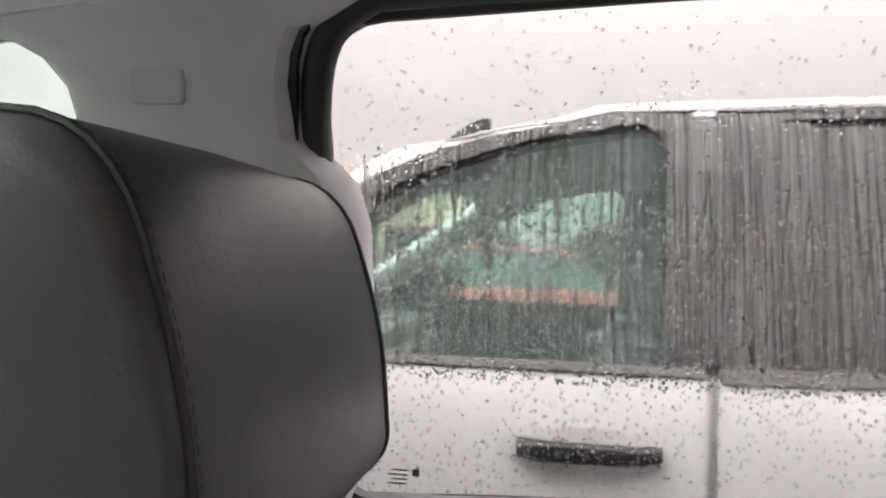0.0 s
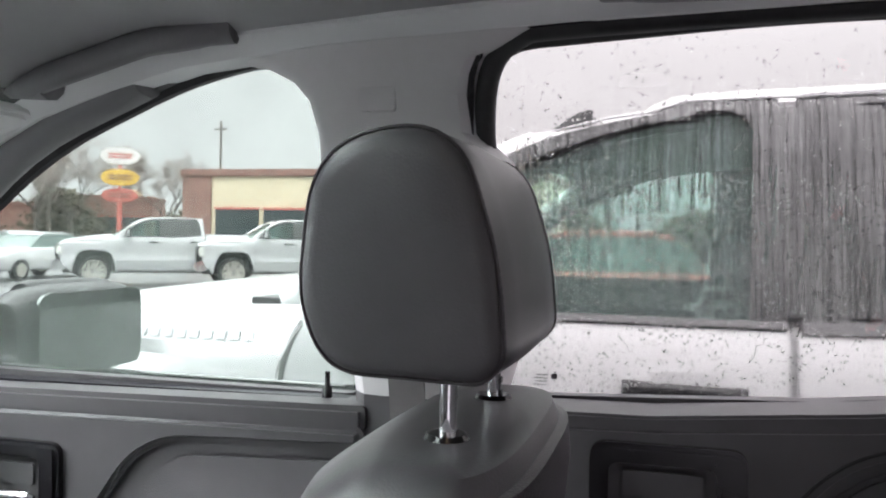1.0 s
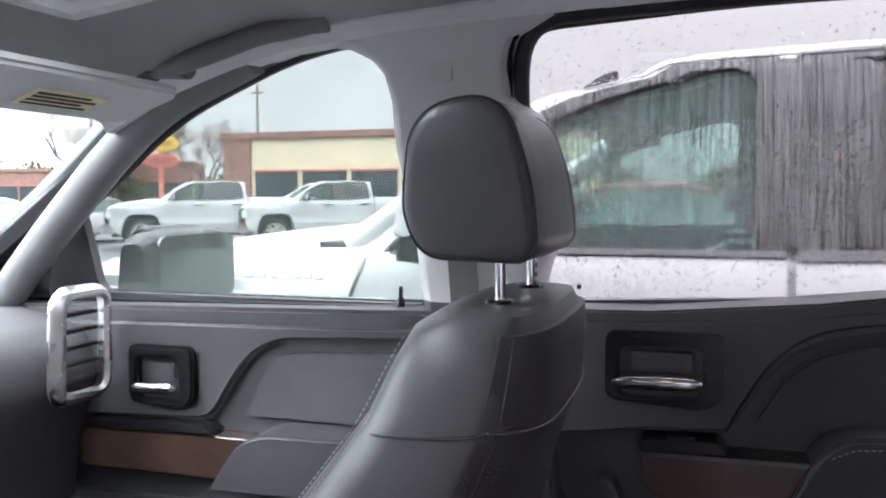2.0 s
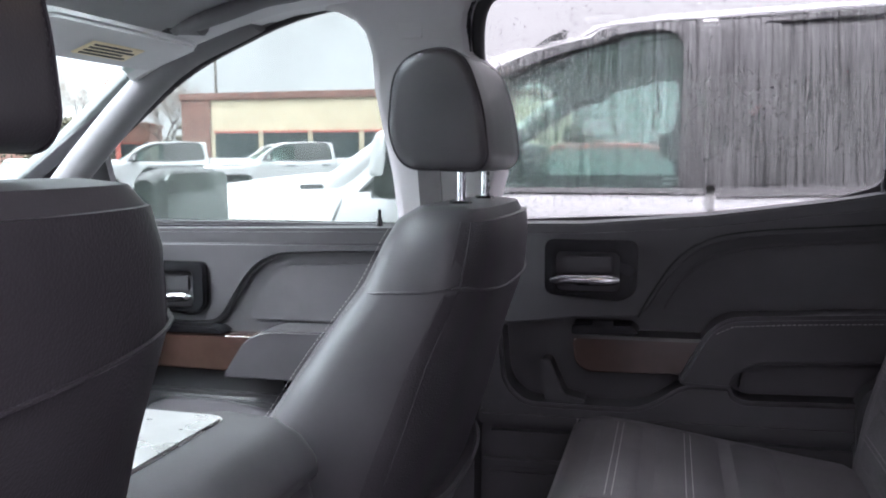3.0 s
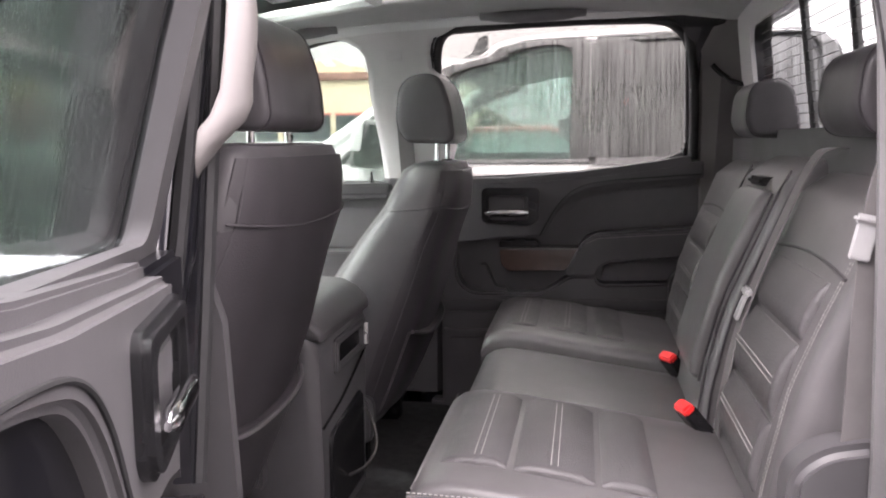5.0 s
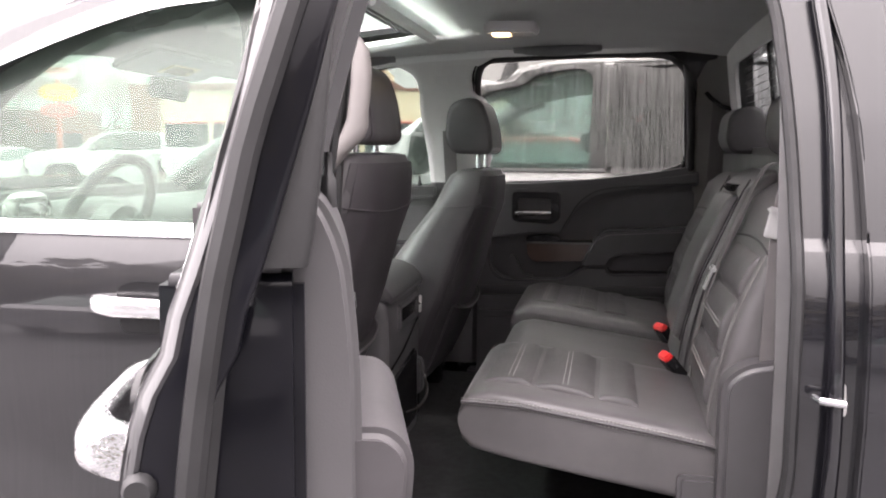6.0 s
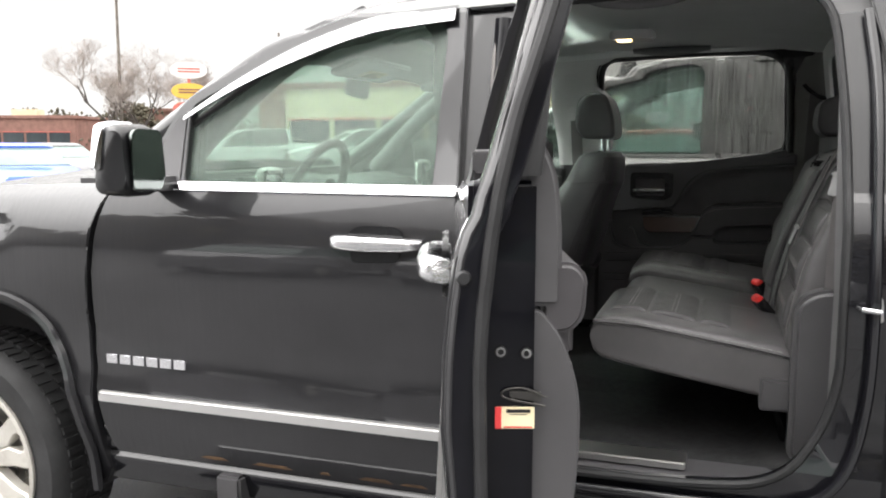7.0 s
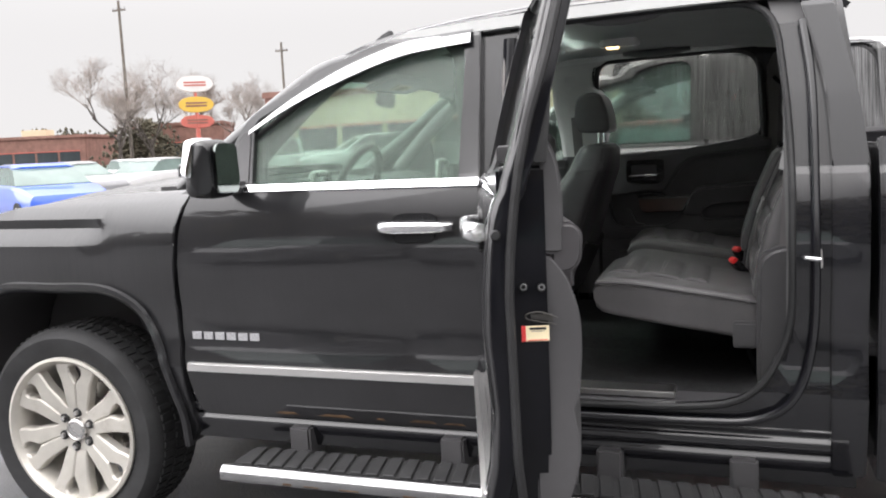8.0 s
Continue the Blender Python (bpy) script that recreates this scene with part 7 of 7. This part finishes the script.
def store(x0, x1, y, depth, h, label, wall, turn=0.0):
    root = tagged(empty("store_building", (x0, y, 0)), label, "building")
    root.rotation_euler = (0, 0, radians(turn))
    w = x1 - x0
    bm = B()
    rbox(bm, 0, w, 0, depth, 0, h, 0.05)
    part("wall", bm, wall, root)
    bm = B()
    rbox(bm, -0.15, w + 0.15, -0.15, depth + 0.15, h - 0.1, h + 0.22, 0.03)
    part("parapet", bm, BRICK, root)
    bm = B()
    rbox(bm, -0.06, 1.4, -0.08, 0.3, 0, h - 0.1, 0.03)
    part("corner_pier", bm, BRICK, root)
    n = max(2, int(w / 2.6))
    for k in range(n):
        a = 1.6 + k * (w - 2.0) / n
        win = empty("window", (a, -0.02, 0.5), root)
        bm = B()
        rbox(bm, 0, (w - 2.0) / n - 0.25, -0.03, 0.06, 0, h * 0.5, 0.01)
        part("pane", bm, DARKWIN, win)
        bm = B()
        rbox(bm, -0.06, (w - 2.0) / n - 0.19, -0.06, 0.0, h * 0.5, h * 0.5 + 0.1, 0.01)
        part("head", bm, SIGNRED, win)
    bm = B()
    rbox(bm, 0.1, w, -0.05, 0.05, 0, 0.5, 0.01)
    part("plinth", bm, BRICK, root)
    bm = B()
    rbox(bm, w * 0.55, w * 0.55 + 2.6, 1.5, 3.5, h, h + 0.9, 0.05)
    part("roof_unit", bm, STUCCO, root)
    return root


store(-21.3, -5.0, 33.5, 12, 4.15, "low cream commercial building with brick piers", STUCCO)
store(-78, -62, 62, 10, 4.0, "low red and white building across the lot", BRICK, 20)
store(-118, -84, 58, 12, 4.4, "low red-roofed shop row across the lot", SIGNWHITE, 30)
store(-56, -47, 66, 8, 4.6, "small brick building with a green roof", BRICK, 25)

def clumps(name, spots, label):
    """Foliage as many small uneven tetra-like lumps in one mesh."""
    verts, faces = [], []
    rng2 = random.Random(9)
    for px, py, pz, r in spots:
        base = len(verts)
        for vx, vy, vz in ((1, 0, 0), (-1, 0, 0), (0, 1, 0), (0, -1, 0), (0, 0, 1), (0, 0, -1)):
            k = r * rng2.uniform(0.6, 1.4)
            verts.append((px + vx * k, py + vy * k, max(0.0, pz + vz * k)))
        faces.extend((base + a, base + b, base + c) for a, b, c in ((0, 2, 4), (2, 1, 4), (1, 3, 4), (3, 0, 4), (2, 0, 5), (1, 2, 5), (3, 1, 5), (0, 3, 5)))
    me = bpy.data.meshes.new(name)
    me.from_pydata(verts, [], faces)
    me.materials.append(HEDGE)
    return tagged(new(name, me), label, "trees", kind="stuff")


rng = random.Random(4)
spots = []
for k in range(7000):
    a = rng.random()
    px, py = -115 + 66 * a + rng.gauss(0, 2), 96 - 20 * (1 - a) + rng.gauss(0, 3)
    top = 3.2 + 2.6 * abs(math.sin(px * 0.7) * math.cos(px * 0.23))
    spots.append((px, py, rng.uniform(0.2, top), rng.uniform(0.15, 0.4)))
for k in range(1800):
    px, py = -53.0 + rng.gauss(0, 1.7), 64 + rng.gauss(0, 1.2)
    spots.append((px, py, rng.uniform(0.1, max(0.6, 5.4 - 0.8 * abs(px + 53.0))), rng.uniform(0.1, 0.25)))
# unseen tree row behind the camera, added so the black paint mirrors dark
for k in range(9000):
    px, py = rng.uniform(-75, 65), -40 + rng.gauss(0, 3)
    top = 8.0 + 6.0 * abs(math.sin(px * 0.31) * math.cos(px * 0.12))
    spots.append((px, py, rng.uniform(0.2, top), rng.uniform(0.4, 1.0)))
for k in range(2600):
    px, py = rng.uniform(-9, 14), 44 + rng.gauss(0, 1.2)
    spots.append((px, py, rng.uniform(0.1, 2.3 + 0.7 * math.sin(px * 0.9)), rng.uniform(0.15, 0.4)))
clumps("far_woods", spots, "dark line of far trees and shrubs, with an unseen row added for reflections")


def sedan(x, y, turn, paint, label):
    root = tagged(empty("parked_car", (x, y, 0)), label, "car", "parked cars")
    root.rotation_euler = (0, 0, radians(turn))
    rings = []
    for px, z1, hw in ((-2.25, 0.62, 0.70), (-2.15, 0.78, 0.84), (-1.4, 0.93, 0.89), (-0.8, 0.98, 0.90), (1.2, 1.0, 0.90), (2.0, 0.98, 0.86), (2.25, 0.86, 0.76)):
        rings.append([(px, yy, zz) for yy, zz in rpoly([(-hw, 0.3), (-hw - 0.03, 0.6), (-hw + 0.04, z1), (hw - 0.04, z1), (hw + 0.03, 0.6), (hw, 0.3)], 0.08, 3)])
    part("body", loft(B(), rings), paint, root)
    rings = []
    for px, z1, hw in ((-0.95, 0.98, 0.80), (-0.2, 1.40, 0.64), (0.0, 1.43, 0.63), (0.9, 1.43, 0.63), (1.15, 1.38, 0.64), (1.75, 1.0, 0.78)):
        rings.append([(px, -0.80, 0.96), (px, -hw, z1), (px, hw, z1), (px, 0.80, 0.96)])
    part("glasshouse", loft(B(), rings), CARGLASS, root)
    rings = []
    for px, z in ((-0.30, 1.37), (-0.05, 1.435), (0.9, 1.445), (1.2, 1.385)):
        rings.append([(px, -0.66, z - 0.02), (px, -0.5, z + 0.012), (px, 0.5, z + 0.012), (px, 0.66, z - 0.02), (px, 0.66, z - 0.05), (px, -0.66, z - 0.05)])
    part("roof", loft(B(), rings), paint, root)
    for px in (-1.4, 1.35):
        for s in (1, -1):
            bm = B()
            bmesh.ops.create_cone(bm, cap_ends=True, segments=24, radius1=0.32, radius2=0.32, depth=0.2, matrix=Matrix.Translation((px, s * 0.84, 0.32)) @ Matrix.Rotation(radians(90), 4, "X"))
            part("tyre", bm, RUBBER, root)
            bm = B()
            bmesh.ops.create_cone(bm, cap_ends=True, segments=20, radius1=0.21, radius2=0.2, depth=0.215, matrix=Matrix.Translation((px, s * 0.84, 0.32)) @ Matrix.Rotation(radians(90), 4, "X"))
            part("rim", bm, ALU, root)
    return root


CARGLASS = mat("car_glass", (0.12, 0.17, 0.155), 0.05, vary=0.2, vary_scale=1)
# the four grey cars at negative y are unseen, added for door reflections
for x, y, turn, paint, label in ((-14.6, 11.9, 150, BLUE, "bright blue car parked across the lot"), (-21, 20, 160, SILVER, "dark grey car parked across the lot"), (-26, 29, 145, WHITE, "white car parked across the lot"), (-33, 30, 120, SILVER, "grey car parked across the lot"), (-19.5, 22, 90, WHITE, "white car parked across the lot"), (-38, 36, 100, WHITE, "white car parked across the lot"), (-2.1, 6.4, 0, WHITE, "white car parked beyond the white pickup"), (-1.2, 11.5, 2, SIGNRED, "red car parked in the next row"), (-2.2, -9.5, 88, SILVER, "unseen grey car added facing the open door, for the paint to mirror"), (0.9, -9.8, 92, SILVER, "unseen grey car added facing the open door, for the paint to mirror"), (-5.2, -9.6, 90, SILVER, "unseen grey car added facing the open door, for the paint to mirror"), (4.2, -9.4, 90, SILVER, "unseen grey car added facing the open door, for the paint to mirror")):
    car = sedan(x, y, turn, paint, label)
    if paint is SIGNRED:
        car.scale = (1.1, 1.05, 1.16)
    elif y == 6.4:
        car.scale = (1, 1, 0.9)
for x, y, turn in ((-14.2, 21.5, 38), (-10.9, 23.2, 38)):
    t2 = copy_thing(white, pose(x, y, 0, 0, 0, turn))
    t2["label"] = "white crew-cab pickup parked in the row across the lot"
    t2["group"] = "parked pickups"
